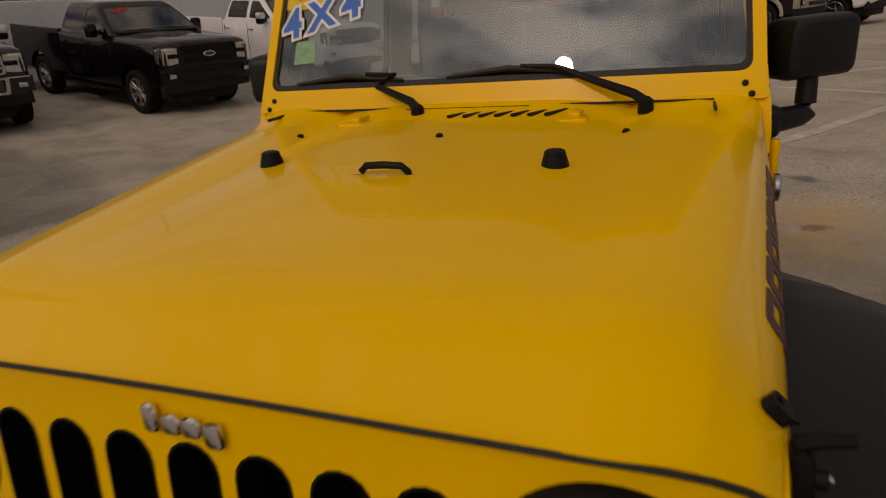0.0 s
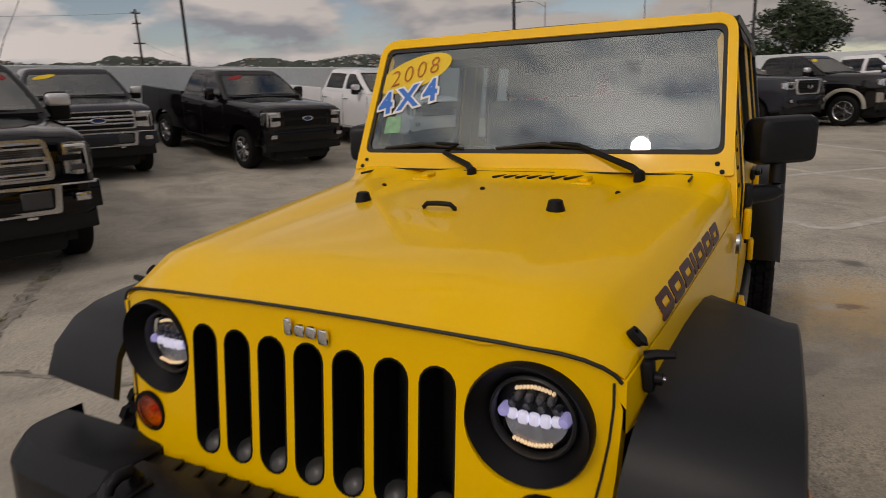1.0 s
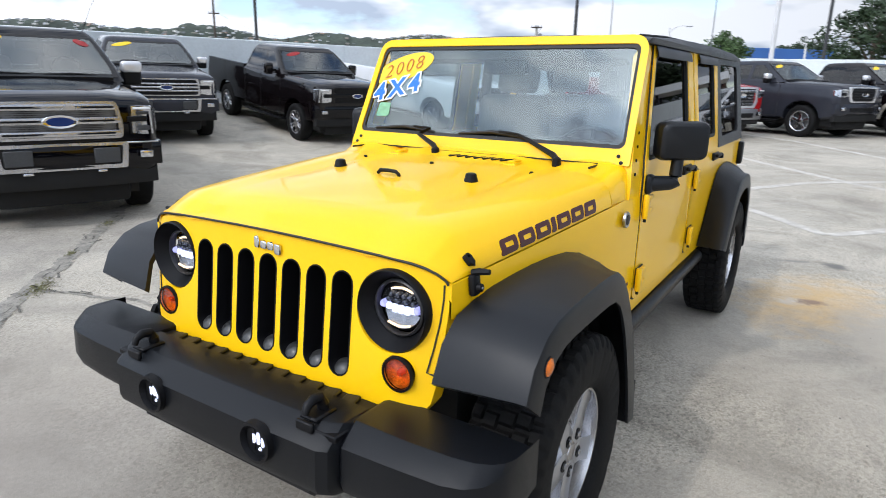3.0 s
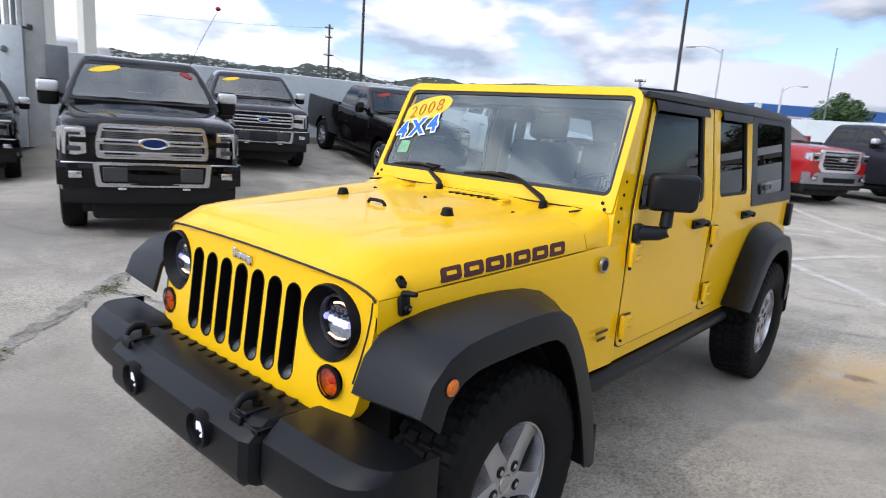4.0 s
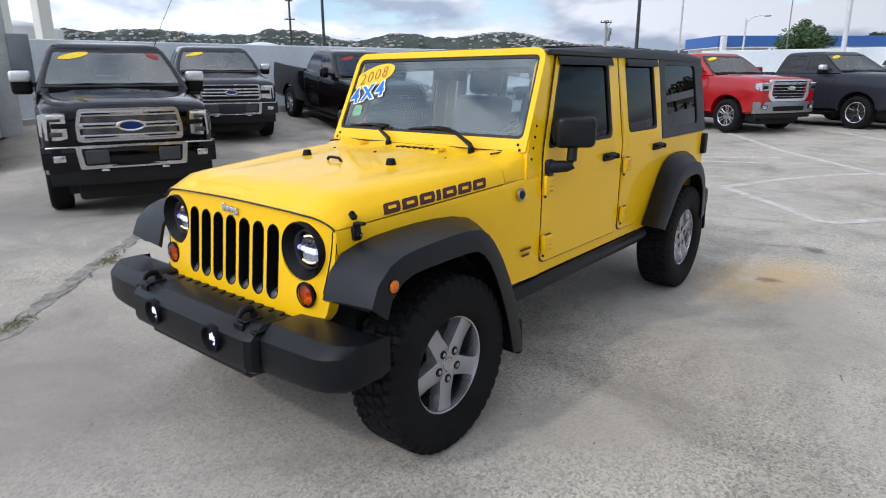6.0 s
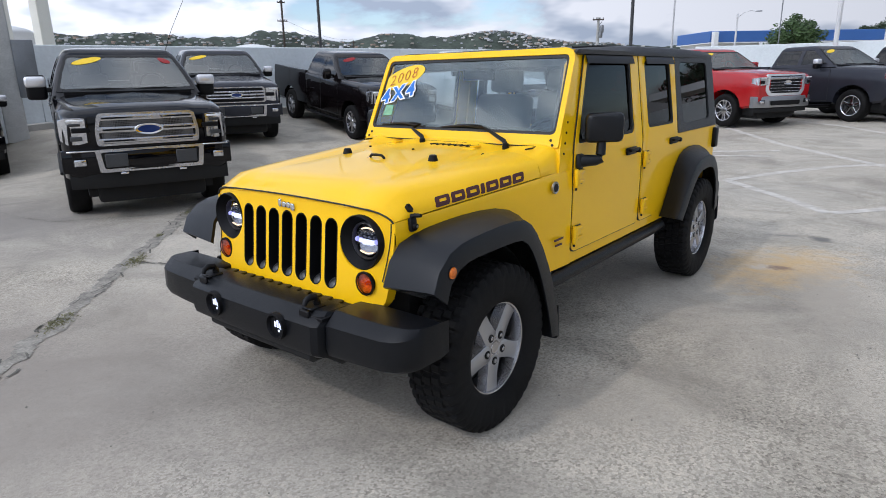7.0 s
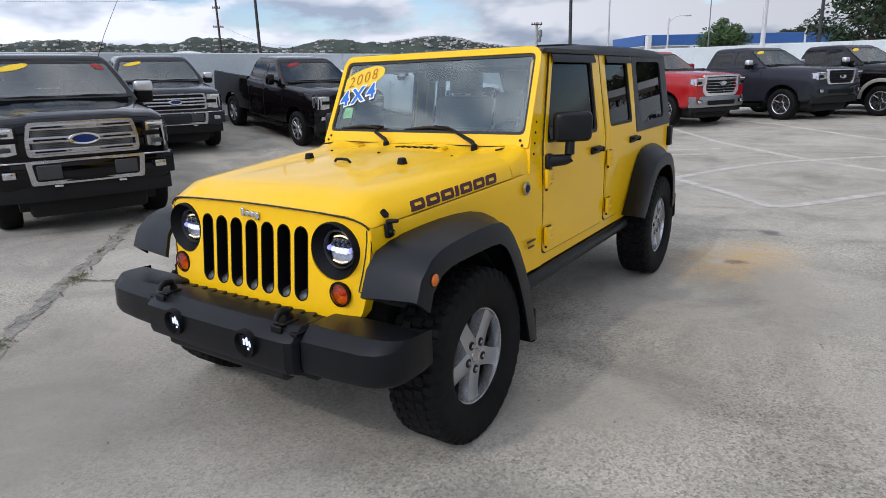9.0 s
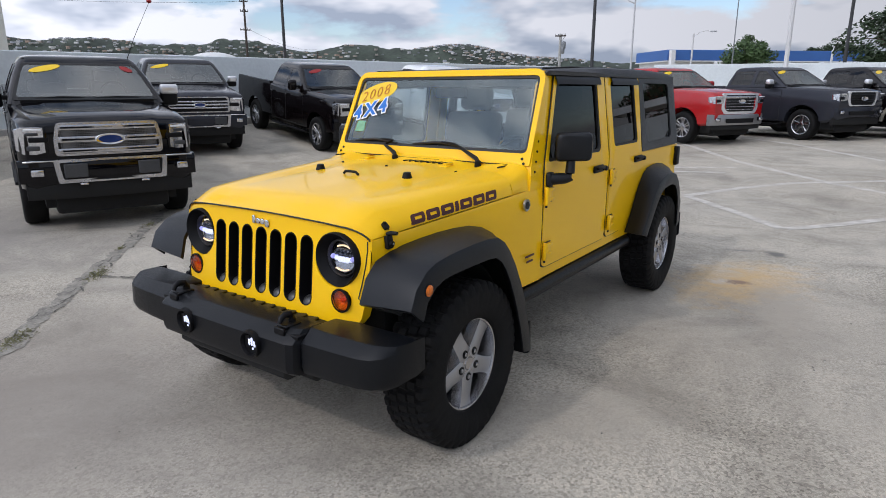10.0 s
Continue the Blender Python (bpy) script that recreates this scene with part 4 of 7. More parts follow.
    band_in = rounded([(-0.662, 1.354), (0.662, 1.354), (0.640, 1.690), (-0.640, 1.690)], 0.03, 5)
    P("glass_border", plate(bmesh.new(), [(u * 1.004, v + (0.002 if v > 1.5 else -0.002)) for u, v in hole], [band_in], 0.004, lambda u, v, w: screen(u, v, -w - 0.006), 1), "seal", "black ceramic border", F)
    rim_in = rounded([(-0.693, 1.334), (0.693, 1.334), (0.669, 1.730), (-0.669, 1.730)], 0.03, 5)
    P("windscreen_gasket", plate(bmesh.new(), hole, [rim_in], 0.004, lambda u, v, w: screen(u, v, 0.006 - w), 1), "seal", "black rubber gasket", F)
    o = P("windscreen", plate(bmesh.new(), [(u * 1.004, v) for u, v in hole], [], 0.0, lambda u, v, w: screen(u, v, 0.0005), 3), "glass", "clear windscreen reflecting clouds", F)
    o.visible_shadow = False
    face_out(o, (0, -1, 0.46))
    for s in (-1, 1):
        for x, z in ((0.690, 1.287), (0.706, 1.262)):
            p = screen(s * x, z, 0.012)
            bm = lathe(bmesh.new(), [(0.008, 0.0), (0.008, 0.004), (0.001, 0.006)], 10, Matrix.Translation(p) @ Matrix.Rotation(radians(68), 4, "X"))
            P("frame_bolt", bm, "trim", "", F)
        for z in (1.22, 1.275, 1.33, 1.385):
            bm = lathe(bmesh.new(), [(0.007, 0.0), (0.007, 0.004), (0.001, 0.006)], 10, Matrix.Translation((s * (side_x(z) - 0.011), 0.872 + SCREEN_SLOPE * (z - 1.293), z)) @ (AX if s > 0 else Matrix.Rotation(radians(-90), 4, "Y")))
            P("hinge_bolt", bm, "trim", "", F)
    # wipers
    for px, bx0, bx1, mx in ((0.462, -0.10, 0.27, 0.12), (-0.150, -0.61, -0.24, -0.36)):
        bm = tube(bmesh.new(), [Vector((px, 0.705, 1.268)), Vector((px - 0.03, 0.735, 1.285)), screen(px - 0.16, 1.312, 0.030), screen(mx + 0.10, 1.345, 0.024), screen(mx, 1.352, 0.020)], [0.014, 0.013, 0.010, 0.007, 0.006], 8)
        lathe(bm, [(0.020, -0.02), (0.018, 0.012), (0.008, 0.020), (0.001, 0.021)], 12, Matrix.Translation((px, 0.705, 1.262)))
        W = P("wiper", bm, "trim", "black wiper arm and blade")
        bm = tube(bmesh.new(), [screen(bx0, 1.336, 0.010), screen((bx0 + bx1) / 2, 1.350, 0.016), screen(bx1, 1.334, 0.010)], [0.005, 0.009, 0.005], 6)
        P("wiper_blade", bm, "seal", "", W)
    # price stickers on the glass
    def on_screen(x, z, turn, along):
        """A pose on the curved glass, along metres from x, z on a line that climbs by turn degrees."""
        x, z = x + along * math.cos(radians(turn)), z + along * math.sin(radians(turn)) * 0.91
        across = (screen(x + 0.01, z) - screen(x - 0.01, z)).normalized()
        up = (screen(x, z + 0.01) - screen(x, z - 0.01)).normalized()
        m = Matrix((across, up, across.cross(up))).transposed().to_4x4()
        return Matrix.Translation(screen(x, z, 0.007)) @ m @ Matrix.Rotation(radians(turn), 4, "Z")
    rot = radians(17)
    st = lambda u, v, w: screen(u, v, 0.002 + w)
    S = P("year_sticker", plate(bmesh.new(), oval(-0.535, 1.640, 0.180, 0.064, 40, rot), [], 0.001, st), "sticker_yellow", "yellow oval year sticker with rust-red numerals")
    for k, ch in enumerate("2008"):
        words("numeral", ch, 0.100, "sticker_red", S, on_screen(-0.535, 1.640, 16, -0.095 + 0.063 * k), 0.001, 0.30, "rust-red numeral", -0.002)
    for k, ch in enumerate("4X4"):
        S = words("drive_sticker", ch, 0.130, "sticker_white", J, on_screen(-0.545, 1.535, 14, -0.110 + 0.108 * k), 0.0005, 0.15, "white-edged blue character on the windscreen", 0.013)
        words("character", ch, 0.130, "sticker_blue", S, Matrix.Translation((0, 0, 0.002)), 0.0005, 0.15, "", 0.004)
    P("inspection_sticker", plate(bmesh.new(), rounded([(-0.635, 1.395), (-0.555, 1.400), (-0.560, 1.465), (-0.630, 1.465)], 0.008), [], 0.001, st), "sticker_green", "small pale green sticker")

    # tub, doors, quarter panels
    arch = [(2.947 + 0.47 * math.cos(a), 0.42 + 0.50 * math.sin(a)) for a in [math.pi * (1 - i / 14) for i in range(15)]]
    for s in (-1, 1):
        tub = [(0.925, 0.565)] + [(2.477, 0.565)] + [p for p in arch if p[1] > 0.57] + [(3.417, 0.60), (3.60, 0.62), (3.615, 1.19), (0.925, 1.19)]
        T = P("body_side", side_plate(s, tub, [], 0.05, -0.006), "yellow", "")
        P("windscreen_pillar", side_plate(s, [(0.785, 1.12), (0.932, 1.12), (0.932, 1.20), (0.952, 1.265), (1.168, 1.775), (1.05, 1.775), (0.828, 1.30), (0.798, 1.235)], [], 0.04, -0.011), "yellow")
        front = rounded([(0.938, 0.635), (1.925, 0.632), (1.925, 1.772), (1.175, 1.772), (0.958, 1.265), (0.938, 1.20)], [0.07, 0.05, 0.03, 0.05, 0.02, 0.02], 5)
        fwin = rounded([(0.992, 1.262), (1.800, 1.262), (1.800, 1.722), (1.190, 1.722)], [0.03, 0.05, 0.04, 0.05], 4)
        rear = rounded([(1.945, 0.632), (2.28, 0.632), (2.40, 0.76), (2.52, 0.98), (2.625, 1.12), (2.625, 1.772), (1.945, 1.772)], [0.07, 0.08, 0.05, 0.05, 0.05, 0.05, 0.03], 5)
        rwin = rounded([(2.045, 1.275), (2.545, 1.275), (2.525, 1.722), (2.035, 1.722)], 0.04, 4)
        for out, win, hy, nm in ((front, fwin, 1.732, "front"), (rear, rwin, 2.530, "rear")):
            D = P("door", side_plate(s, out, [win], 0.035, 0.004), "yellow", "yellow %s door with tinted window" % nm)
            cu, cv = (min(p[0] for p in out) + max(p[0] for p in out)) / 2, (min(p[1] for p in out) + max(p[1] for p in out)) / 2
            grown = [(u + math.copysign(0.006, u - cu), v + math.copysign(0.006, v - cv)) for u, v in out]
            P("door_seal", side_plate(s, grown, [[(u, v) for u, v in win]], 0.006, 0.0), "seal", "", D)
            seal = [(sum(p[0] for p in win) / len(win) + (u - sum(p[0] for p in win) / len(win)) * 0.94, 1.49 + (v - 1.49) * 0.92) for u, v in win]
            P("window_seal", side_plate(s, [(u, v) for u, v in win], [seal], 0.02, 0.001), "seal", "", D)
            face_out(P("window_glass", side_plate(s, [(u, v) for u, v in win], [], 0.0, -0.012), "door_glass" if s < 0 else "tint", "lightly tinted glass" if s < 0 else "dark tinted glass", D), (1, 0, 0))
            y0, y1 = min(p[0] for p in win) + 0.02, max(p[0] for p in win) + 0.02
            if nm == "front":
                y0 = 1.17
            rows = []
            for v, o in ((1.752, 0.005), (1.745, 0.014), (1.722, 0.020), (1.700, 0.022)):
                rows.append([(s * (side_x(v) + o), yy, v) for yy in (y0 - 0.012, y0, (y0 + y1) / 2, y1, y1 + 0.012)])
            bm = loft(bmesh.new(), rows, cap=False, loop=False)
            rows = [[(x - s * 0.004, yv, zv) for x, yv, zv in r] for r in rows]
            loft(bm, rows, cap=False, loop=False)
            P("rain_visor", bm, "visor", "smoked rain visor", D)
            bm = box(bmesh.new(), (s * 0.778, hy, 1.150), (0.02, 0.16, 0.05), 0.012, 2)
            box(bm, (s * 0.798, hy + 0.005, 1.158), (0.022, 0.15, 0.022), 0.008, 2)
            lathe(bm, [(0.016, 0), (0.016, 0.024), (0.012, 0.03), (0.001, 0.03)], 12, Matrix.Translation((s * 0.785, hy + 0.062, 1.15)) @ (AX if s > 0 else Matrix.Rotation(radians(-90), 4, "Y")))
            P("door_handle", bm, "trim", "black door handle", D)
            hx = 0.945 if nm == "front" else 1.955
            for hz in (0.745, 1.075):
                bm = box(bmesh.new(), (s * 0.779, hx + 0.045, hz), (0.010, 0.085, 0.082), 0.004, 2)
                for dz in (-0.026, 0.030):
                    box(bm, (s * 0.788, hx + 0.050, hz + dz), (0.016, 0.075, 0.022), 0.006, 2)
                box(bm, (s * 0.788, hx + 0.016, hz), (0.018, 0.030, 0.086), 0.006, 2)
                hinge = P("door_hinge", bm, "yellow", "", D)
                # a larger dark plate draws the shadow line round the hinge
                P("gasket", box(bmesh.new(), (s * 0.7735, hx + 0.043, hz), (0.006, 0.096, 0.094), 0.001, 1), "seal", "", hinge)
                bm = lathe(bmesh.new(), [(0.001, -0.055), (0.011, -0.055), (0.013, -0.050), (0.013, 0.044), (0.010, 0.050), (0.001, 0.050)], 12, Matrix.Translation((s * 0.788, hx - 0.008, hz)))
                P("knuckle", bm, "yellow", "", hinge)
                P("pin", lathe(bmesh.new(), [(0.001, -0.070), (0.007, -0.070), (0.007, -0.055), (0.001, -0.055)], 8, Matrix.Translation((s * 0.788, hx - 0.008, hz))), "trim", "", hinge)
        # hard-top quarter with its window
        q = rounded([(2.640, 1.195), (3.600, 1.195), (3.555, 1.775), (2.640, 1.775)], [0.01, 0.03, 0.05, 0.01], 4)
        qw = rounded([(2.760, 1.255), (3.420, 1.265), (3.390, 1.715), (2.730, 1.715)], 0.05, 4)
        Q = P("quarter_panel", side_plate(s, q, [qw], 0.04, 0.002), "hardtop", "black hard-top quarter panel")
        face_out(P("quarter_glass", side_plate(s, qw, [], 0.0, -0.008), "door_glass" if s < 0 else "tint", "lightly tinted glass" if s < 0 else "dark tinted glass", Q), (1, 0, 0))
        bm = box(bmesh.new(), (s * 0.772, 3.585, 1.085), (0.05, 0.075, 0.17), 0.012, 2)
        P("tail_lamp", bm, "trim", "black tail lamp housing")
        # sill rail
        bm = loft(bmesh.new(), [[(s * (0.755 + 0.040 * math.cos(a)), y, 0.515 + 0.042 * math.sin(a)) for a in [2 * math.pi * i / 12 for i in range(12)]] for y in (0.50, 0.56, 2.34, 2.42)])
        P("sill_rail", bm, "bumper", "black sill rail")
        # flares
        outer = [(-0.505, 0.825), (-0.470, 0.905), (-0.400, 0.965), (-0.330, 0.990), (-0.253, 1.000), (-0.15, 1.007), (-0.035, 1.011), (0.080, 1.010), (0.160, 1.000), (0.225, 0.965), (0.275, 0.915), (0.339, 0.828), (0.400, 0.720), (0.450, 0.610), (0.488, 0.50), (0.512, 0.412), (0.535, 0.300)]
        inner = [(0.648, -0.500, 0.800), (0.656, -0.465, 0.905), (0.666, -0.410, 0.970), (0.674, -0.33, 0.996), (0.678, -0.24, 1.010), (0.684, -0.13, 1.020), (0.69, -0.010, 1.026), (0.70, 0.11, 1.026), (0.71, 0.23, 1.018), (0.72, 0.33, 0.995), (0.735, 0.40, 0.945), (0.748, 0.455, 0.86), (0.755, 0.495, 0.75), (0.76, 0.525, 0.635), (0.765, 0.55, 0.52), (0.765, 0.565, 0.42), (0.765, 0.580, 0.310)]

        def flare(inner, outer, hub, name, label):
            rings = []
            for (ix, iy, iz), (oy, oz) in zip(inner, outer):
                d = Vector((0, hub[0] - oy, hub[1] - oz)).normalized()
                I, O = Vector((ix, iy, iz)), Vector((0.918, oy, oz))
                rim = Vector((0.932, oy, oz)) + d * 0.014
                lip = Vector((0.934, oy, oz)) + d * 0.098
                pts = [I, I.lerp(O, 0.5) - d * 0.006, O - Vector((0.018, 0, 0)), O + Vector((0.008, 0, 0)) + d * 0.003, rim, lip, lip + Vector((-0.010, 0, 0)), rim + Vector((-0.020, 0, 0)) + d * 0.01, I.lerp(O, 0.5) + d * 0.018, I + d * 0.02]
                rings.append([(s * p.x, p.y, p.z) for p in pts])
            return P(name, loft(bmesh.new(), rings), "flare", label, angle=45)
        flare(inner, outer, (0.0, 0.405), "front_flare", "satin black plastic wheel flare")

        def lining(inner, hub):
            rings = []
            for x, y, z in inner:
                d = Vector((0, hub[0] - y, hub[1] - z)).normalized()
                q = Vector((x - 0.012, y, z)) + d * 0.026
                rings.append([(s * p.x, p.y, p.z) for p in (q, q - Vector((0.34, 0, 0)), q - Vector((0.34, 0, 0)) + d * 0.006, q + Vector((0.030, 0, 0)) + d * 0.002)])
            P("arch_lining", loft(bmesh.new(), rings), "void", "black lining of the wheel arch")
        lining(inner[5:-1], (0.0, 0.405))
        ax = Matrix.Translation((s * 0.929, -0.392, 0.885)) @ (AX if s > 0 else Matrix.Rotation(radians(-90), 4, "Y"))
        o = P("side_marker", ring(bmesh.new(), [(0.031, -0.004), (0.030, 0.006), (0.026, 0.007), (0.024, -0.004)], 20, ax), "trim", "round orange side marker")
        P("lens", lathe(bmesh.new(), [(0.026, 0.0), (0.024, 0.008), (0.012, 0.014), (0.001, 0.015)], 20, ax), "amber", "", o)
        bm = plate(bmesh.new(), rounded([(0.72, 0.275), (0.925, 0.275), (0.928, 0.47), (0.74, 0.50)], [0.03, 0.03, 0, 0], 3), [], 0.014, lambda u, v, w: (s * u, 0.520 - (v - 0.275) * 0.10 + w, v))
        P("mud_flap", bm, "flare", "black mud flap")
        outer = [(2.300, 0.602), (2.350, 0.660), (2.407, 0.727), (2.480, 0.815), (2.560, 0.895), (2.645, 0.957), (2.740, 0.992), (2.86, 1.006), (2.98, 1.006), (3.08, 0.985), (3.150, 0.935), (3.210, 0.860), (3.250, 0.770), (3.275, 0.66), (3.290, 0.55)]
        inner = [(0.766, 2.375, 0.590), (0.766, 2.425, 0.665), (0.768, 2.480, 0.750), (0.768, 2.545, 0.850), (0.768, 2.615, 0.940), (0.768, 2.70, 1.015), (0.768, 2.79, 1.052), (0.768, 2.92, 1.066), (0.768, 3.06, 1.066), (0.768, 3.20, 1.050), (0.768, 3.31, 1.005), (0.768, 3.37, 0.930), (0.768, 3.40, 0.82), (0.768, 3.41, 0.70), (0.768, 3.41, 0.57)]
        flare(inner, outer, (2.947, 0.405), "rear_flare", "satin black plastic wheel flare")
        lining(inner, (2.947, 0.405))
        bm = plate(bmesh.new(), rounded([(0.72, 0.40), (0.925, 0.40), (0.928, 0.62), (0.74, 0.62)], [0.03, 0.03, 0, 0], 3), [], 0.014, lambda u, v, w: (s * u, 3.335 - (v - 0.4) * 0.16 + w, v))
        P("mud_flap", bm, "flare", "black mud flap")
        # mirror
        rings = []
        for y, k in ((-0.062, 0.80), (-0.052, 0.93), (-0.022, 1.0), (0.040, 0.98), (0.060, 0.94)):
            rings.append([(u * k, y, v * k) for u, v in rounded([(-0.106, -0.086), (0.108, -0.080), (0.108, 0.084), (-0.102, 0.078)], 0.035, 4)])
        R = P("wing_mirror", loft(bmesh.new(), rings), "flare", "black plastic wing mirror")
        bm = plate(bmesh.new(), rounded([(-0.088, -0.068), (0.090, -0.064), (0.090, 0.068), (-0.084, 0.064)], 0.028, 3), [], 0.003, lambda u, v, w: (u, 0.0605 + w, v))
        G = P("mirror_glass", bm, "chrome", "mirror glass", R)
        # the shell is swept back; the passenger's one is folded along the door
        turn = Matrix.Translation((0.868, 1.090, 1.350)) @ Matrix.Rotation(radians(30), 4, "Z")
        if s < 0:
            turn = Matrix.Translation((-0.850, 1.060, 1.350)) @ Matrix.Rotation(radians(-72), 4, "Z") @ Matrix.Diagonal((-1, 1, 1, 1))
        for ob in (R, G):
            ob.data.transform(turn)
            if s < 0:
                ob.data.flip_normals()
        bm = box(bmesh.new(), (s * 0.780, 0.985, 1.165), (0.040, 0.075, 0.085), 0.02, 3)
        tube(bm, [(s * 0.775, 0.985, 1.165), (s * 0.815, 1.010, 1.168), (s * 0.852, 1.040, 1.170), (s * 0.866, 1.055, 1.176), (s * 0.868, 1.062, 1.200), (s * 0.868, 1.070, 1.275)], [0.036, 0.033, 0.031, 0.031, 0.028, 0.026], 12)
        P("mirror_arm", bm, "flare", "", R)

    # hard top roof
    rings = []
    for y, z, w in ((1.052, 1.762, 0.700), (1.062, 1.778, 0.708), (1.10, 1.788, 0.710), (1.6, 1.810, 0.710), (1.935, 1.818, 0.710), (2.6, 1.822, 0.708), (3.3, 1.815, 0.700), (3.50, 1.803, 0.695), (3.565, 1.775, 0.69)):
        rings.append([(x * w, y, zz) for x, zz in ((-1.0, 1.752), (-1.004, min(z, 1.775)), (-0.975, z - 0.012), (-0.90, z - 0.002), (-0.5, z + 0.006), (0, z + 0.009), (0.5, z + 0.006), (0.90, z - 0.002), (0.975, z - 0.012), (1.004, min(z, 1.775)), (1.0, 1.752), (0.95, 1.745), (-0.95, 1.745))])
    R = P("hard_top", loft(bmesh.new(), rings), "hardtop", "matt black hard top roof", angle=40)
    for s in (-1, 1):
        P("roof_gutter", tube(bmesh.new(), [(s * 0.640, 1.12, 1.790), (s * 0.645, 1.5, 1.806), (s * 0.645, 2.6, 1.816), (s * 0.64, 3.40, 1.805)], 0.006, 6), "seal", "", R)
    # tailgate and rear bumper
    P("tailgate", box(bmesh.new(), (0, 3.60, 0.90), (1.50, 0.05, 0.62), 0.02, 2), "yellow")
    P("rear_window", box(bmesh.new(), (0, 3.575, 1.48), (1.34, 0.02, 0.50), 0.01, 2, Matrix.Rotation(radians(4), 4, "X")), "door_glass", "lightly tinted rear window")
    P("rear_bumper", box(bmesh.new(), (0, 3.70, 0.60), (1.62, 0.16, 0.18), 0.04, 3), "bumper", "black rear bumper")
    # floor pan and axles
    P("floor_pan", box(bmesh.new(), (0, 2.2, 0.56), (1.44, 2.75, 0.05)), "void")
    bm = box(bmesh.new(), (0, 1.4, 0.50), (0.80, 4.2, 0.10), 0.02, 1)
    tube(bm, [(-0.68, 0, 0.40), (0.68, 0, 0.40)], 0.045, 10)
    tube(bm, [(-0.68, 2.947, 0.40), (0.68, 2.947, 0.40)], 0.045, 10)
    box(bm, (0, -0.52, 0.46), (0.9, 0.12, 0.10), 0.02, 1)
    P("chassis", bm, "void", "dark frame and axles")

    # front bumper: a proud middle between two swept ends
    def bump_ring(x, yf, yb, z0, z1, ch):
        return [(x, yb, z1 - 0.004), (x, yf + ch * 1.55, z1), (x, yf + ch * 1.38, z1 - 0.003), (x, yf + 0.012, z1 - ch), (x, yf + 0.005, z1 - ch - 0.007), (x, yf + 0.001, z0 + 0.040), (x, yf + 0.010, z0 + 0.014), (x, yf + 0.032, z0), (x, yb, z0)]
    B = P("front_bumper", loft(bmesh.new(), [bump_ring(x, yf, -0.56, 0.505, zt, 0.046) for x, yf, zt in ((-0.490, -0.700, 0.695), (-0.478, -0.730, 0.703), (-0.45, -0.746, 0.705), (-0.2, -0.752, 0.705), (0.2, -0.752, 0.705), (0.45, -0.746, 0.705), (0.478, -0.730, 0.703), (0.490, -0.700, 0.695))]), "bumper", "matt black steel and plastic front bumper", angle=24)
    for s in (-1, 1):
        st = [(0.484, -0.690, 0.506, 0.700, 0.044), (0.500, -0.701, 0.506, 0.706, 0.044), (0.66, -0.700, 0.512, 0.706, 0.040), (0.80, -0.692, 0.518, 0.706, 0.039), (0.855, -0.678, 0.522, 0.706, 0.036), (0.893, -0.650, 0.527, 0.705, 0.030), (0.916, -0.610, 0.534, 0.703, 0.022), (0.927, -0.565, 0.542, 0.701, 0.014), (0.931, -0.490, 0.555, 0.698, 0.008)]
        rings = [[(s * a, b, c) for a, b, c in bump_ring(x, yf, max(yf + 0.07, -0.47), z0, z1, ch)] for x, yf, z0, z1, ch in st]
        P("bumper_end", loft(bmesh.new(), rings), "bumper", "", B, 24)
        ax = Matrix.Translation((s * 0.240, -0.754, 0.612)) @ Matrix.Rotation(radians(90), 4, "X")
        FG = P("fog_lamp", ring(bmesh.new(), [(0.062, -0.012), (0.060, 0.012), (0.052, 0.013), (0.046, -0.004), (0.044, -0.03)], 28, ax), "trim", "round lit fog lamp in the bumper", B)
        P("fog_glass", lathe(bmesh.new(), [(0.047, -0.020), (0.040, -0.012), (0.020, -0.008), (0.001, -0.007)], 24, ax), "led_low", "", FG)
        for dx, dz, h in ((-0.014, 0.004, 0.032), (0.003, 0.007, 0.038), (0.020, 0.000, 0.030), (0.008, -0.024, 0.012)):
            P("fog_diode", box(bmesh.new(), (s * 0.240 + dx, -0.748, 0.612 + dz), (0.011, 0.010, h), 0.005, 2), "led", "lit white diode", FG)
        # added black block darkens one side of the fog lamp
        bm = box(bmesh.new(), (s * 0.240 - 0.024, -0.748, 0.612), (0.030, 0.006, 0.07), 0.002, 1)
        P("fog_baffle", bm, "trim", "", FG)
        bm = tube(bmesh.new(), [(s * 0.388, -0.640, 0.690), (s * 0.388, -0.642, 0.728), (s * 0.388, -0.654, 0.748), (s * 0.388, -0.680, 0.752), (s * 0.388, -0.702, 0.742), (s * 0.388, -0.710, 0.722)], [0.018, 0.017, 0.016, 0.015, 0.013, 0.010], 10)
        box(bm, (s * 0.388, -0.660, 0.706), (0.062, 0.085, 0.014), 0.005, 1)
        box(bm, (s * 0.388, -0.712, 0.690), (0.062, 0.014, 0.030), 0.004, 1)
        P("tow_hook", bm, "trim", "black steel tow hook", B)
    D = P("bumper_deck", box(bmesh.new(), (0, -0.605, 0.676), (0.98, 0.205, 0.02), 0.004, 1), "trim", "black ribbed step pad", B)
    for i in range(12):
        P("deck_rib", box(bmesh.new(), (-0.40 + 0.0727 * i, -0.560, 0.690), (0.048, 0.095, 0.014), 0.004, 1, Matrix.Rotation(radians(14), 4, "Z")), "flare", "", D)
    P("lower_valance", box(bmesh.new(), (0, -0.50, 0.58), (1.10, 0.10, 0.16), 0.02, 1), "void", "", B)
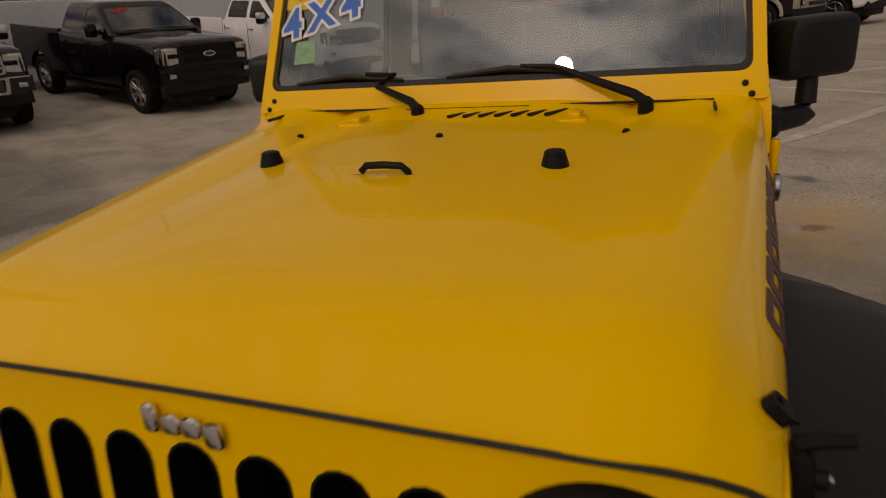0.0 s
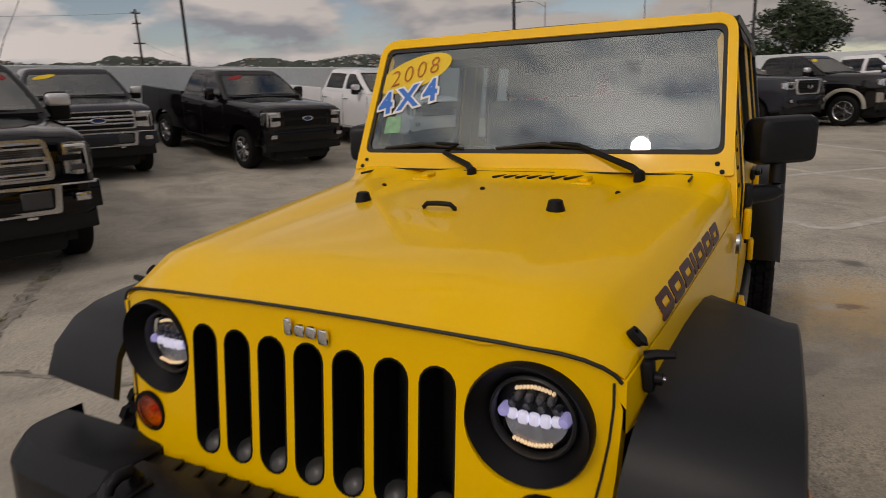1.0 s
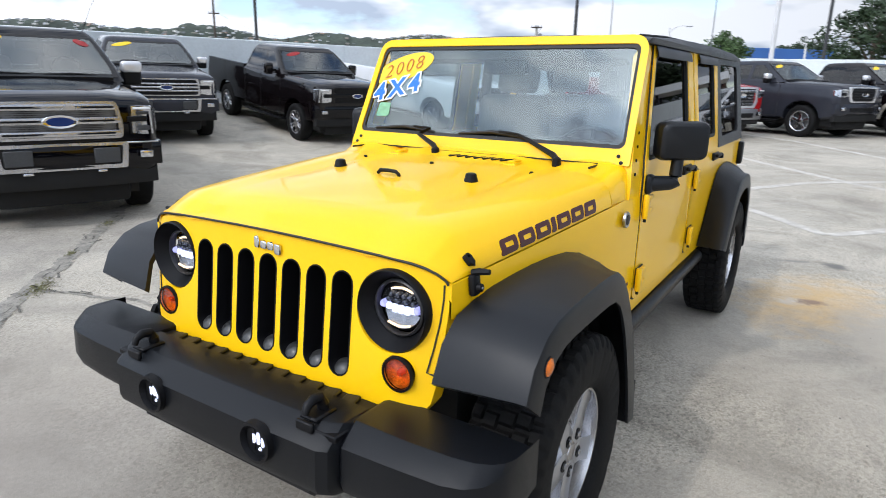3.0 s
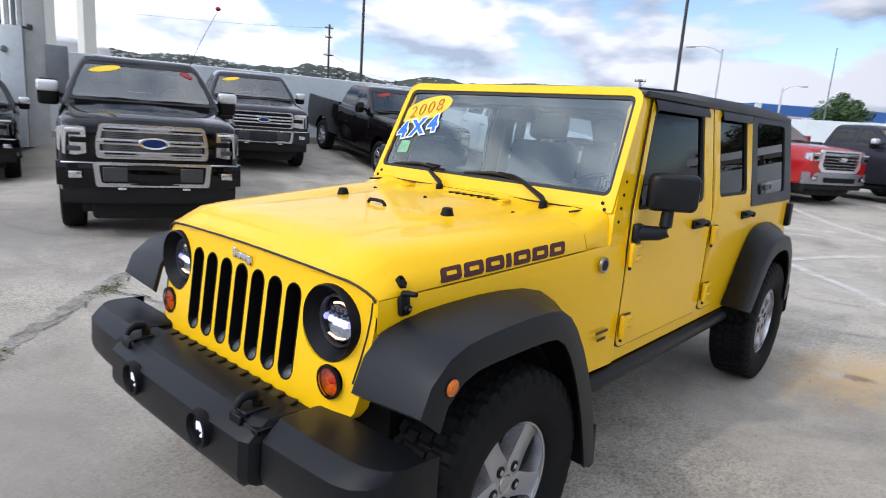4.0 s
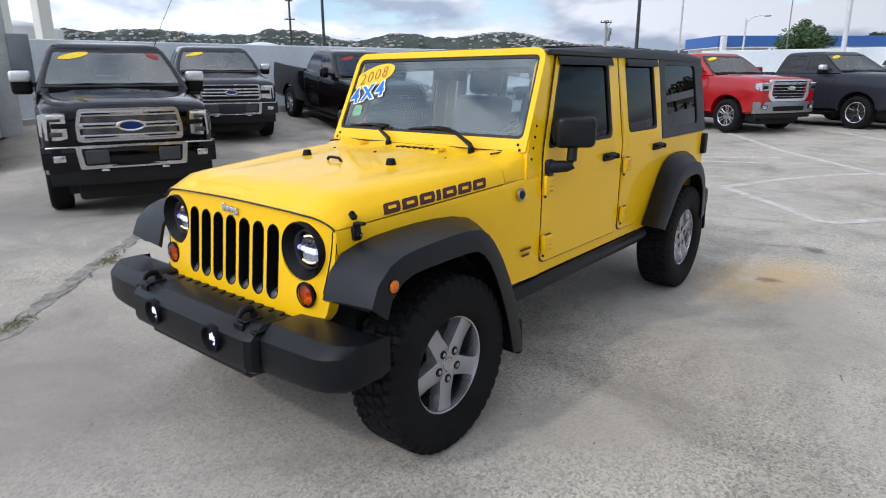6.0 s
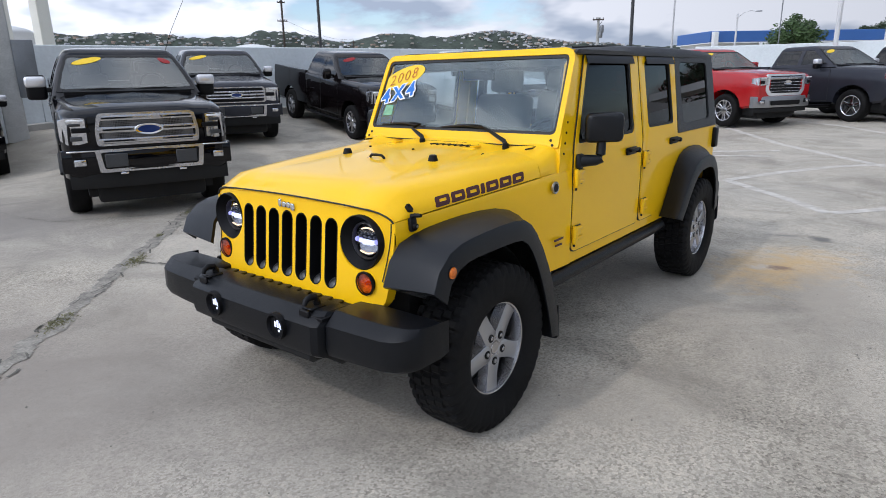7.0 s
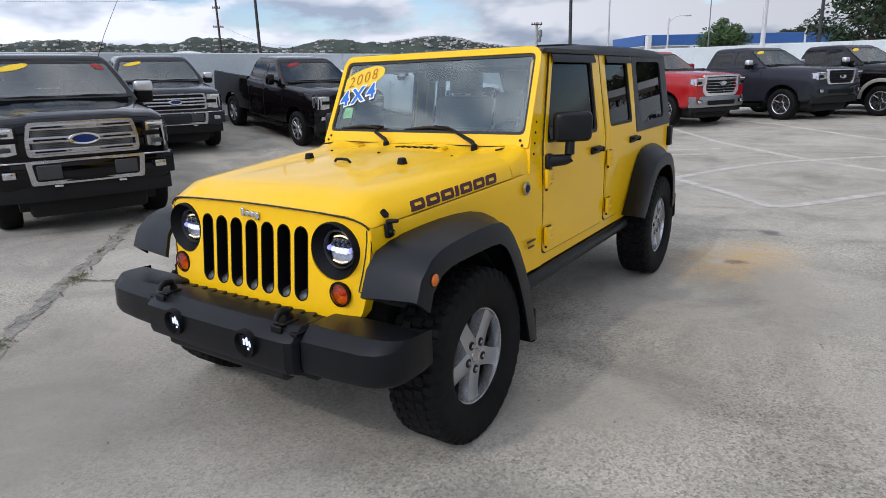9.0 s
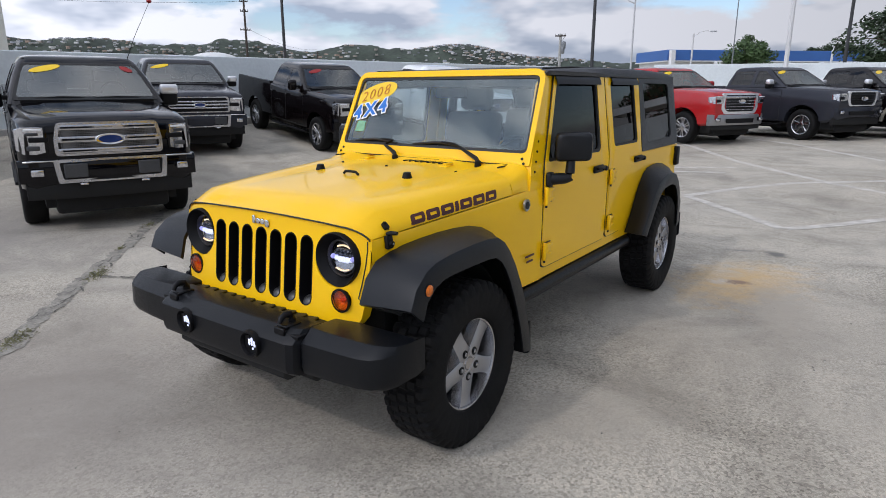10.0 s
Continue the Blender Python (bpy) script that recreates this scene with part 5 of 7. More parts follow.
    # wheels
    for x, y, s in ((0.786, 0, 1), (-0.786, 0, -1), (0.786, 2.947, 1), (-0.786, 2.947, -1)):
        jeep_wheel(J, x, y, s)
    # cabin
    bm = bmesh.new()
    loft(bm, [[(x, y, z) for y, z in ((0.92, 1.02), (0.90, 1.27), (1.02, 1.285), (1.17, 1.24), (1.20, 1.02))] for x in (-0.70, 0.70)])
    P("dashboard", bm, "dash", "dark dashboard")
    wheel_m = Matrix.Translation((0.36, 1.33, 1.20)) @ Matrix.Rotation(radians(62), 4, "X")
    bm = ring(bmesh.new(), [(0.185 + 0.014 * math.cos(a), 0.014 * math.sin(a)) for a in [2 * math.pi * i / 8 for i in range(8)]], 32, wheel_m)
    for a in (0, 120, 240):
        d = Matrix.Rotation(radians(a + 90), 4, "Z") @ Vector((0.185, 0, 0))
        tube(bm, [wheel_m @ Vector((0, 0, -0.02)), wheel_m @ d], 0.012, 6)
    tube(bm, [wheel_m @ Vector((0, 0, 0)), wheel_m @ Vector((0, 0, -0.22))], 0.03, 8)
    P("steering_wheel", bm, "dash", "dark steering wheel")
    for x, y in ((0.36, 1.62), (-0.36, 1.62), (0.36, 2.50), (0.0, 2.50), (-0.36, 2.50)):
        bm = box(bmesh.new(), (x, y, 0.88), (0.50 if y < 2 else 0.42, 0.52, 0.16), 0.05, 3)
        box(bm, (x, y + 0.27, 1.20), (0.48 if y < 2 else 0.40, 0.13, 0.62), 0.05, 3, Matrix.Rotation(radians(-14), 4, "X"))
        S = P("seat", bm, "seat", "grey cloth seat")
        bm = box(bmesh.new(), (x, y + 0.36, 1.60), (0.27, 0.10, 0.17), 0.04, 3, Matrix.Rotation(radians(-12), 4, "X"))
        tube(bm, [(x - 0.06, y + 0.33, 1.45), (x - 0.06, y + 0.36, 1.58)], 0.008, 6)
        tube(bm, [(x + 0.06, y + 0.33, 1.45), (x + 0.06, y + 0.36, 1.58)], 0.008, 6)
        P("headrest", bm, "seat", "", S)
    bm = bmesh.new()
    for s in (-1, 1):
        tube(bm, [(s * 0.60, 1.06, 1.70), (s * 0.60, 2.0, 1.73), (s * 0.60, 3.0, 1.70), (s * 0.62, 3.35, 1.10)], 0.035, 8)
        tube(bm, [(s * 0.64, 2.02, 0.60), (s * 0.63, 2.02, 1.45), (s * 0.60, 2.02, 1.73)], 0.035, 8)
    tube(bm, [(-0.60, 2.02, 1.73), (0.60, 2.02, 1.73)], 0.035, 8)
    tube(bm, [(-0.60, 3.0, 1.70), (0.60, 3.0, 1.70)], 0.035, 8)
    P("roll_cage", bm, "dash", "dark padded roll cage")
    bm = box(bmesh.new(), (0.0, 1.10, 1.650), (0.24, 0.03, 0.07), 0.02, 3)
    tube(bm, [(0, 1.09, 1.70), (0, 1.10, 1.66)], 0.01, 6)
    P("inside_mirror", bm, "trim", "dark rear-view mirror")
    return J


yellow_jeep()


# ---- parked pickups ----
WB = 3.68          # wheelbase
BELT, ROOF = 1.40, 1.91
CACHE = {}


def gh(z):
    """Greenhouse half-width and its front and rear ends at height z."""
    t = (z - BELT) / (ROOF - BELT)
    return 0.965 - 0.225 * t + 0.02 * math.sin(math.pi * min(1, t)), 0.60 + 0.72 * t, 2.56 - 0.16 * t


def rrect(hx, y0, y1, r, n=5):
    pts = rounded([(-hx, y0), (hx, y0), (hx, y1), (-hx, y1)], r, n)
    return pts


def truck_shell():
    """Body sections from nose to cab back, arches cut; and the open bed."""
    if "shell" in CACHE:
        return CACHE["shell"]
    rings = []
    for y, w, zb, zt, sh in ((-0.93, 0.80, 0.66, 1.14, 0.05), (-0.915, 0.88, 0.60, 1.225, 0.05), (-0.86, 0.935, 0.54, 1.275, 0.06), (-0.74, 0.970, 0.50, 1.305, 0.07), (-0.55, 0.992, 0.47, 1.325, 0.08), (-0.25, 1.004, 0.46, 1.345, 0.09),
                             (0.1, 1.008, 0.45, 1.360, 0.09), (0.45, 1.008, 0.44, 1.375, 0.08), (0.70, 1.005, 0.43, 1.390, 0.06), (1.2, 1.003, 0.42, 1.400, 0.05), (2.0, 1.003, 0.42, 1.400, 0.05), (2.58, 1.003, 0.42, 1.400, 0.05)):
        h = [(w * 0.90, zb), (w * 0.975, zb + 0.05), (w * 0.985, zb + 0.18), (w, 0.88), (w, 1.00), (w * 0.985, zt - sh * 1.5), (w * 0.955, zt - sh * 0.6), (w * 0.90, zt - sh * 0.15), (w * 0.80, zt + 0.006), (w * 0.62, zt + 0.012), (w * 0.56, zt + 0.024), (w * 0.25, zt + 0.030), (0.0, zt + 0.031)]
        rings.append([(x, y, z) for x, z in h] + [(-x, y, z) for x, z in reversed(h[:-1])])
    bm = loft(bmesh.new(), rings)
    tmp = part("tmp_body", bm, "trim")

    def arch_cut(y, s):
        prof = []
        n = 18
        for i in range(n + 1):
            a = math.pi * i / n
            prof.append((y - 0.49 * math.cos(a), 0.46 + 0.46 * math.sin(a) ** 0.9))
        prof = [(y - 0.49, 0.2)] + prof + [(y + 0.49, 0.2)]
        return loft(bmesh.new(), [[(s * x, py, pz) for py, pz in prof] for x in (0.62, 1.2)])
    carve(tmp, [arch_cut(0, 1), arch_cut(0, -1)])
    body = tmp.data
    bpy.data.objects.remove(tmp)
    # bed: floor, two sides with a cut arch, tailgate, front wall, all in one shell
    bm = bmesh.new()
    sec = [(-0.90, 0.48), (-0.985, 0.56), (-0.99, 0.80), (-1.003, 0.95), (-1.003, 1.02), (-0.985, 1.32), (-0.975, 1.405), (-0.955, 1.42), (-0.90, 1.415), (-0.89, 1.38), (-0.88, 0.82),
           (0.88, 0.82), (0.89, 1.38), (0.90, 1.415), (0.955, 1.42), (0.975, 1.405), (0.985, 1.32), (1.003, 1.02), (1.003, 0.95), (0.99, 0.80), (0.985, 0.56), (0.90, 0.48)]
    loft(bm, [[(x, y, z) for x, z in sec] for y in (2.61, 2.63, 3.2, 4.3, 4.78, 4.81)])
    tmp = part("tmp_bed", bm, "trim")
    carve(tmp, [arch_cut(WB, 1), arch_cut(WB, -1)])
    bed = tmp.data
    bpy.data.objects.remove(tmp)
    CACHE["shell"] = body, bed
    return CACHE["shell"]


def truck_cab():
    """A hollow cab with openings for the windscreen, side and rear windows; its inside is dark."""
    if "cab" in CACHE:
        return CACHE["cab"]
    rings = []
    for z in (BELT - 0.03, BELT + 0.02, 1.55, 1.7, 1.84):
        hx, y0, y1 = gh(z)
        rings.append([(x, y, z) for x, y in rrect(hx, y0, y1, 0.10)])
    for z, ins in ((1.880, 0.012), (1.912, 0.05), (1.932, 0.14), (1.944, 0.34)):
        hx, y0, y1 = gh(1.88)
        rings.append([(x, y, z) for x, y in rrect(hx - ins, y0 + ins * 1.2, y1 - ins, 0.10)])
    tmp = part("tmp_cab", loft(bmesh.new(), rings), "trim", None, "", 40)

    def room(z):
        hx, y0, y1 = gh(z)
        return [(x, y, z) for x, y in rrect(hx - 0.06, y0 + 0.10, y1 - 0.05, 0.05)]
    cuts = [loft(bmesh.new(), [room(1.425), room(1.875)])]
    front = rounded([(-0.965, BELT + 0.045), (0.965, BELT + 0.045), (0.955, 1.830), (-0.955, 1.830)], 0.04, 3)
    cuts.append(loft(bmesh.new(), [[(u * (gh(v)[0] - 0.055), gh(v)[1] + d, v) for u, v in front] for d in (-0.10, 0.16)]))
    for s in (-1, 1):
        for win in side_windows():
            cuts.append(loft(bmesh.new(), [[(s * (gh(v)[0] + d), u, v) for u, v in win] for d in (-0.12, 0.05)]))
    cuts.append(box(bmesh.new(), (0, 2.45, 1.62), (1.15, 0.4, 0.32), 0.02, 1))
    carve(tmp, cuts)
    me = tmp.data
    for p in me.polygons:
        hx, y0, y1 = gh(p.center.z)
        inside = abs(p.center.x) < hx - 0.035 and y0 + 0.06 < p.center.y < y1 - 0.03 and 1.41 < p.center.z < 1.878
        p.material_index = 1 if inside else 0
    bpy.data.objects.remove(tmp)
    CACHE["cab"] = me
    return me


def side_windows():
    """Outlines of the front and rear side windows as (y, z)."""
    fy = lambda z: gh(z)[1]
    return (rounded([(fy(1.45) + 0.15, 1.455), (1.585, 1.445), (1.585, 1.815), (fy(1.82) + 0.15, 1.815)], 0.03, 3),
            rounded([(1.695, 1.445), (2.40, 1.445), (2.34, 1.815), (1.695, 1.815)], 0.03, 3))


def cab_inside(parent):
    """Dashboard, wheel, mirror and seats behind a pickup's glass; the meshes are shared."""
    if "inside" not in CACHE:
        made = []
        bm = loft(bmesh.new(), [[(x, y, z) for y, z in ((0.72, 1.426), (0.76, 1.462), (1.02, 1.470), (1.10, 1.426))] for x in (-0.78, 0.78)])
        made.append(("dashboard", bm, "dash"))
        wm = Matrix.Translation((0.40, 1.16, 1.46)) @ Matrix.Rotation(radians(62), 4, "X")
        made.append(("steering_wheel", ring(bmesh.new(), [(0.17 + 0.014 * math.cos(k * math.pi / 3), 0.014 * math.sin(k * math.pi / 3)) for k in range(6)], 20, wm), "trim"))
        made.append(("inside_mirror", box(bmesh.new(), (0, 1.22, 1.735), (0.25, 0.04, 0.08), 0.02, 2), "trim"))
        for x, y in ((-0.40, 1.62), (0.40, 1.62), (-0.42, 2.22), (0.42, 2.22)):
            bm = box(bmesh.new(), (x, y, 1.505), (0.46, 0.11, 0.17), 0.045, 3)
            box(bm, (x, y + 0.02, 1.665), (0.27, 0.09, 0.16), 0.035, 3)
            made.append(("seat", bm, "seat"))
        keep = []
        for nm, bm, mat in made:
            o = part(nm, bm, mat)
            keep.append((nm, o.data))
            bpy.data.objects.remove(o)
        CACHE["inside"] = keep
    for nm, me in CACHE["inside"]:
        new(nm, me).parent = parent


def mesh_copy(me, material, name, parent, label=""):
    """A shared shell, in its own paint."""
    key = (me.name, material)
    if key not in CACHE:
        c = me.copy()
        c.materials.clear()
        c.materials.append(M[material])
        c.materials.append(M["dash"])
        CACHE[key] = c
    ob = new(name, CACHE[key])
    ob.parent = parent
    if label:
        ob["label"] = label
    return ob


def truck_wheel(parent, x, y, side, style):
    base = Matrix.Translation((x, y, 0.405)) @ (AX if side > 0 else Matrix.Rotation(radians(-90), 4, "Y"))
    key = ("wheel", style)
    if key not in CACHE:
        bm = lathe(bmesh.new(), [(0.20, -0.10), (0.235, -0.09), (0.235, 0.0), (0.22, 0.03), (0.06, 0.03), (0.001, 0.03)], 28)
        hub = part("tmp", bm, "alloy_dark")
        bm = ring(bmesh.new(), [(0.252, -0.11), (0.262, -0.122), (0.32, -0.138), (0.370, -0.132), (0.395, -0.115), (0.405, -0.085), (0.405, 0.085), (0.395, 0.115), (0.370, 0.132), (0.32, 0.138), (0.262, 0.122), (0.252, 0.11)], 44)
        tyre = part("tmp", bm, "tyre")
        bm = ring(bmesh.new(), [(0.262, 0.105), (0.264, 0.116), (0.254, 0.120), (0.240, 0.112), (0.232, 0.06), (0.236, -0.02), (0.250, 0.05)], 40)
        n = 6 if style != "five" else 5
        for i in range(n):
            rot = Matrix.Rotation(2 * math.pi * i / n, 4, "Z")
            for off in ((-0.032, 0.032) if style == "split" else (0.0,)):
                hw = 0.020 if style == "split" else 0.040
                st = [(0.03, hw, 0.095, off * 0.4), (0.10, hw, 0.090, off * 0.7), (0.18, hw * 0.95, 0.090, off), (0.244, hw * 1.2, 0.098, off * 1.3)]
                loft(bm, [[rot @ Vector(p) for p in ((rr, o - w, h - 0.04), (rr, o - w, h - 0.005), (rr, o - w + 0.006, h), (rr, o + w - 0.006, h), (rr, o + w, h - 0.005), (rr, o + w, h - 0.04))] for rr, w, h, o in st])
        lathe(bm, [(0.075, 0.03), (0.075, 0.095), (0.068, 0.102), (0.035, 0.104), (0.001, 0.105)], 24)
        rim = part("tmp", bm, "alloy")
        CACHE[key] = hub.data, tyre.data, rim.data
        for o in (hub, tyre, rim):
            bpy.data.objects.remove(o)
    hub, tyre, rim = CACHE[key]
    w = new("wheel", hub)
    w.parent, w.matrix_basis = parent, base
    for nm, me in (("tyre", tyre), ("rim", rim)):
        o = new(nm, me)
        o.parent = w
    return w


def pickup(label, m, paint, grille, group, sticker="yellow", mirror="chrome", bumper="chrome", wheels="six", trim="", towing=False, antenna=False, stickers=1, detail=True):
    T = thing("pickup_truck", label, "truck", m, group)
    P = lambda name, bm, mat, lab="", parent=T, angle=38: part(name, bm, mat, parent, lab, angle)
    body_me, bed_me = truck_shell()
    body = mesh_copy(body_me, paint, "body", T)
    mesh_copy(bed_me, paint, "bed", T, "open cargo bed")
    P("arch_liner", box(bmesh.new(), (0, 0.0, 0.78), (1.30, 1.0, 0.46)), "void")
    P("arch_liner", box(bmesh.new(), (0, WB, 0.66), (1.24, 1.0, 0.30)), "void")
    # solid blocks, sized to shut light out and keep the ground beneath dark
    bm = box(bmesh.new(), (0, 1.9, 0.40), (1.5, 5.2, 0.20))
    box(bm, (0, -0.35, 0.33), (1.30, 0.8, 0.22), 0.05, 2)
    P("underbody", bm, "void", "dark underbody")
    cab = mesh_copy(truck_cab(), paint, "cab", T)
    cab_inside(cab)
    shield = lambda u, v, w: (u * (gh(v)[0] - 0.055), gh(v)[1] - 0.005 - w, v)
    frit = rounded([(-1, BELT + 0.015), (1, BELT + 0.015), (1, 1.855), (-1, 1.855)], 0.03, 3)
    clear = rounded([(-0.955, BELT + 0.050), (0.955, BELT + 0.050), (0.95, 1.825), (-0.95, 1.825)], 0.04, 3)
    W = P("windscreen", plate(bmesh.new(), frit, [clear], 0.004, shield, 1), "seal", "black windscreen border", cab)
    o = face_out(P("windscreen_glass", plate(bmesh.new(), clear, [], 0.0, lambda u, v, w: shield(u, v, 0.002), 2), "truck_screen", "grey reflective windscreen glass", W), (0, -1, 0.4))
    o.visible_shadow = False
    bm = box(bmesh.new(), (0, 2.500, 1.62), (1.16, 0.012, 0.33), 0.004, 1, Matrix.Rotation(radians(17), 4, "X"))
    P("back_window", bm, "truck_side", "dark rear glass", cab)
    for s in (-1, 1):
        for nm, win in zip(("front_window", "rear_window"), side_windows()):
            face_out(P(nm, plate(bmesh.new(), win, [], 0.0, lambda u, v, w: (s * (gh(v)[0] - 0.006), u, v), 1), "truck_side", "dark tinted window", cab), (s, 0, 0))
        bm = bmesh.new()
        for y in (0.66, 1.64, 2.50):
            box(bm, (s * 1.0025, y, 0.93), (0.005, 0.010, 0.78))
        box(bm, (s * 0.992, 1.58, 0.515), (0.006, 1.84, 0.010))
        P("door_gap", bm, "seal", "", body)
        for y in (1.50, 2.38):
            P("door_handle", box(bmesh.new(), (s * 1.012, y, 1.20), (0.03, 0.17, 0.035), 0.012, 2), "chrome" if mirror == "chrome" else paint, "", body)
        P("step_bar", box(bmesh.new(), (s * 0.96, 1.55, 0.385), (0.14, 1.9, 0.05), 0.02, 2), "trim", "black side step", T)
        # mirrors
        big = 1.25 if towing else 1.0
        bm = box(bmesh.new(), (s * (1.12 + 0.04 * (big - 1)), 0.98, 1.46), (0.20 * big, 0.13, 0.25 * big), 0.045, 3)
        R = P("wing_mirror", bm, "trim" if mirror != "body" else paint, "door mirror with a bright cap" if mirror == "chrome" else "door mirror")
        P("mirror_arm", box(bmesh.new(), (s * 0.98, 0.98, 1.425), (0.16, 0.06, 0.06), 0.02, 2), "trim", "", R)
        if mirror == "chrome":
            P("mirror_cap", box(bmesh.new(), (s * (1.122 + 0.04 * (big - 1)), 0.955, 1.515 + 0.06 * (big - 1)), (0.208 * big, 0.135, 0.14), 0.04, 3), "bright_trim", "bright chrome mirror cap", R)
        # lamps
        bm = bmesh.new()
        swept = grille in ("egg", "slat")
        up = 0.085 if swept else 0.0
        inner = 0.685 if grille == "bars" else 0.63
        loft(bm, [[(s * x, y, z + (up if z < 1.0 else -0.012 if swept else 0.0)) for x, y, z in r] for r in (
            [(inner, -0.945, 0.960), (inner, -0.945, 1.220), (inner, -0.80, 1.250), (inner, -0.80, 0.960)],
            [(0.78, -0.942, 0.940), (0.78, -0.940, 1.225), (0.78, -0.78, 1.255), (0.78, -0.78, 0.940)],
            [(0.90, -0.905, 0.940), (0.90, -0.900, 1.220), (0.90, -0.74, 1.245), (0.90, -0.74, 0.940)],
            [(0.968, -0.80, 0.980), (0.966, -0.79, 1.190), (0.94, -0.66, 1.210), (0.94, -0.66, 0.980)])])
        H = P("headlamp", bm, "lamp_chrome", "clear headlamp with bright reflectors")
        if grille == "bars":
            # a dark notch reaches in from the grille side; bowls above and below it
            P("lamp_module", box(bmesh.new(), (s * 0.74, -0.944, 1.095), (0.20, 0.03, 0.055), 0.012, 2), "trim", "", H)
            P("lamp_bowl", box(bmesh.new(), (s * 0.80, -0.940, 1.005), (0.13, 0.03, 0.050), 0.012, 2), "dash", "", H)
            P("lamp_bowl", box(bmesh.new(), (s * 0.80, -0.940, 1.155), (0.13, 0.03, 0.030), 0.010, 2), "alloy_dark", "", H)
            P("lamp_edge", box(bmesh.new(), (s * 0.672, -0.925, 1.09), (0.028, 0.06, 0.29), 0.008, 2), "black_paint", "black lamp border", H)
        else:
            bm = box(bmesh.new(), (s * (0.80 if swept else 0.715), -0.935 if swept else -0.946, 1.10 if swept else 1.085), (0.14 if swept else 0.20, 0.02, 0.075), 0.01, 2)
            P("lamp_module", bm, "trim", "", H)
        P("lamp_strip", box(bmesh.new(), (s * 0.79, -0.946, 1.200), (0.18, 0.012, 0.022), 0.005, 1), "sticker_white", "", H)
        P("fog_lamp", box(bmesh.new(), (s * 0.80, -0.975, 0.64 if grille == "slat" else 0.745), (0.13, 0.03, 0.075), 0.01, 2), "lamp_chrome", "small fog lamp")
        P("fender_trim", ring_arch(s, 0.0), trim, "arched fender trim") if trim else None
        P("fender_trim", ring_arch(s, WB), trim, "arched fender trim") if trim else None
        for y in (0, WB):
            truck_wheel(T, s * 0.855, y, s, wheels)
    # grille
    fr = "bright_trim" if grille in ("slat", "egg") else "bright_bar" if grille in ("bars", "thin") else "black_paint"
    outline = {"bars": [(-0.59, 0.910), (0.59, 0.910), (0.595, 1.070), (0.55, 1.270), (-0.55, 1.270), (-0.595, 1.070)],
               "thin": [(-0.62, 0.920), (0.62, 0.920), (0.635, 1.070), (0.60, 1.250), (-0.60, 1.250), (-0.635, 1.070)],
               "split": [(-0.62, 0.920), (0.62, 0.920), (0.635, 1.070), (0.60, 1.250), (-0.60, 1.250), (-0.635, 1.070)],
               "slat": [(-0.56, 0.775), (0.56, 0.775), (0.68, 0.90), (0.655, 1.285), (-0.655, 1.285), (-0.68, 0.90)],
               "egg": [(-0.52, 0.900), (0.52, 0.900), (0.60, 1.070), (0.60, 1.270), (-0.60, 1.270), (-0.60, 1.070)]}[grille]
    out = rounded(outline, 0.05, 4)
    inn = [(x * (0.93 if grille in ("bars", "thin", "split") else 0.86), 1.085 + (z - 1.085) * (0.86 if grille != "slat" else 0.80)) for x, z in out]
    yb = lambda x: -0.955 + 0.035 * (x / 0.65) ** 2
    G = P("grille", plate(bmesh.new(), out, [inn], 0.05, lambda u, v, w: (u, yb(u) + w - 0.015, v)), fr, "bright grille surround" if fr != "black_paint" else "black grille surround")
    P("grille_mesh", plate(bmesh.new(), inn, [], 0.01, lambda u, v, w: (u, yb(u) + 0.002 + w, v), 2), "trim" if grille != "bars" else "grille_net", "dark grille mesh", G)
    bars = {"bars": [(0.965, 0.050, 0.565), (1.088, 0.062, 0.57), (1.218, 0.056, 0.53)], "thin": [(1.020, 0.030, 0.60), (1.085, 0.034, 0.60), (1.150, 0.030, 0.60)],
            "split": [(1.085, 0.07, 0.60)], "slat": [(0.885, 0.016, 0.51), (0.955, 0.016, 0.54), (1.025, 0.016, 0.55), (1.095, 0.016, 0.55), (1.190, 0.060, 0.56)],
            "egg": [(1.000, 0.02, 0.50), (1.060, 0.02, 0.5), (1.120, 0.02, 0.5), (1.180, 0.02, 0.5)]}[grille]
    for z, hgt, hw in bars:
        bm = loft(bmesh.new(), [[(x, yb(x) + dy, z + dz) for dy, dz in ((0.02, -hgt / 2), (-0.012, -hgt / 2), (-0.020, 0), (-0.012, hgt / 2), (0.02, hgt / 2))] for x in (-hw, -hw * 0.5, 0, hw * 0.5, hw)])
        P("grille_bar", bm, "bright_bar" if grille in ("bars", "thin", "slat") else ("black_paint" if grille == "split" else "trim"), "", G)
        if grille == "bars":
            for s in (-1, 1):
                P("bar_slot", box(bmesh.new(), (s * 0.33, yb(0.33) - 0.021, z), (0.36, 0.006, 0.018)), "trim", "", G)
    big_badge = 1.42 if grille == "bars" else 1.15
    O = P("badge", lathe(bmesh.new(), [(0.115, -0.01), (0.115, 0.004), (0.108, 0.010), (0.100, 0.008), (0.001, 0.010)], 32, Matrix.Translation((0, -0.985, 1.085)) @ Matrix.Rotation(radians(90), 4, "X") @ Matrix.Diagonal((big_badge, 0.40 * big_badge, 1, 1))), "chrome", "plain oval badge", G)
    if grille in ("bars", "thin", "split"):
        P("badge_face", lathe(bmesh.new(), [(0.090, 0.006), (0.088, 0.013), (0.001, 0.014)], 32, Matrix.Translation((0, -0.985, 1.085)) @ Matrix.Rotation(radians(90), 4, "X") @ Matrix.Diagonal((big_badge, 0.34 * big_badge, 1, 1))), "badge_blue", "plain dark blue oval", O)
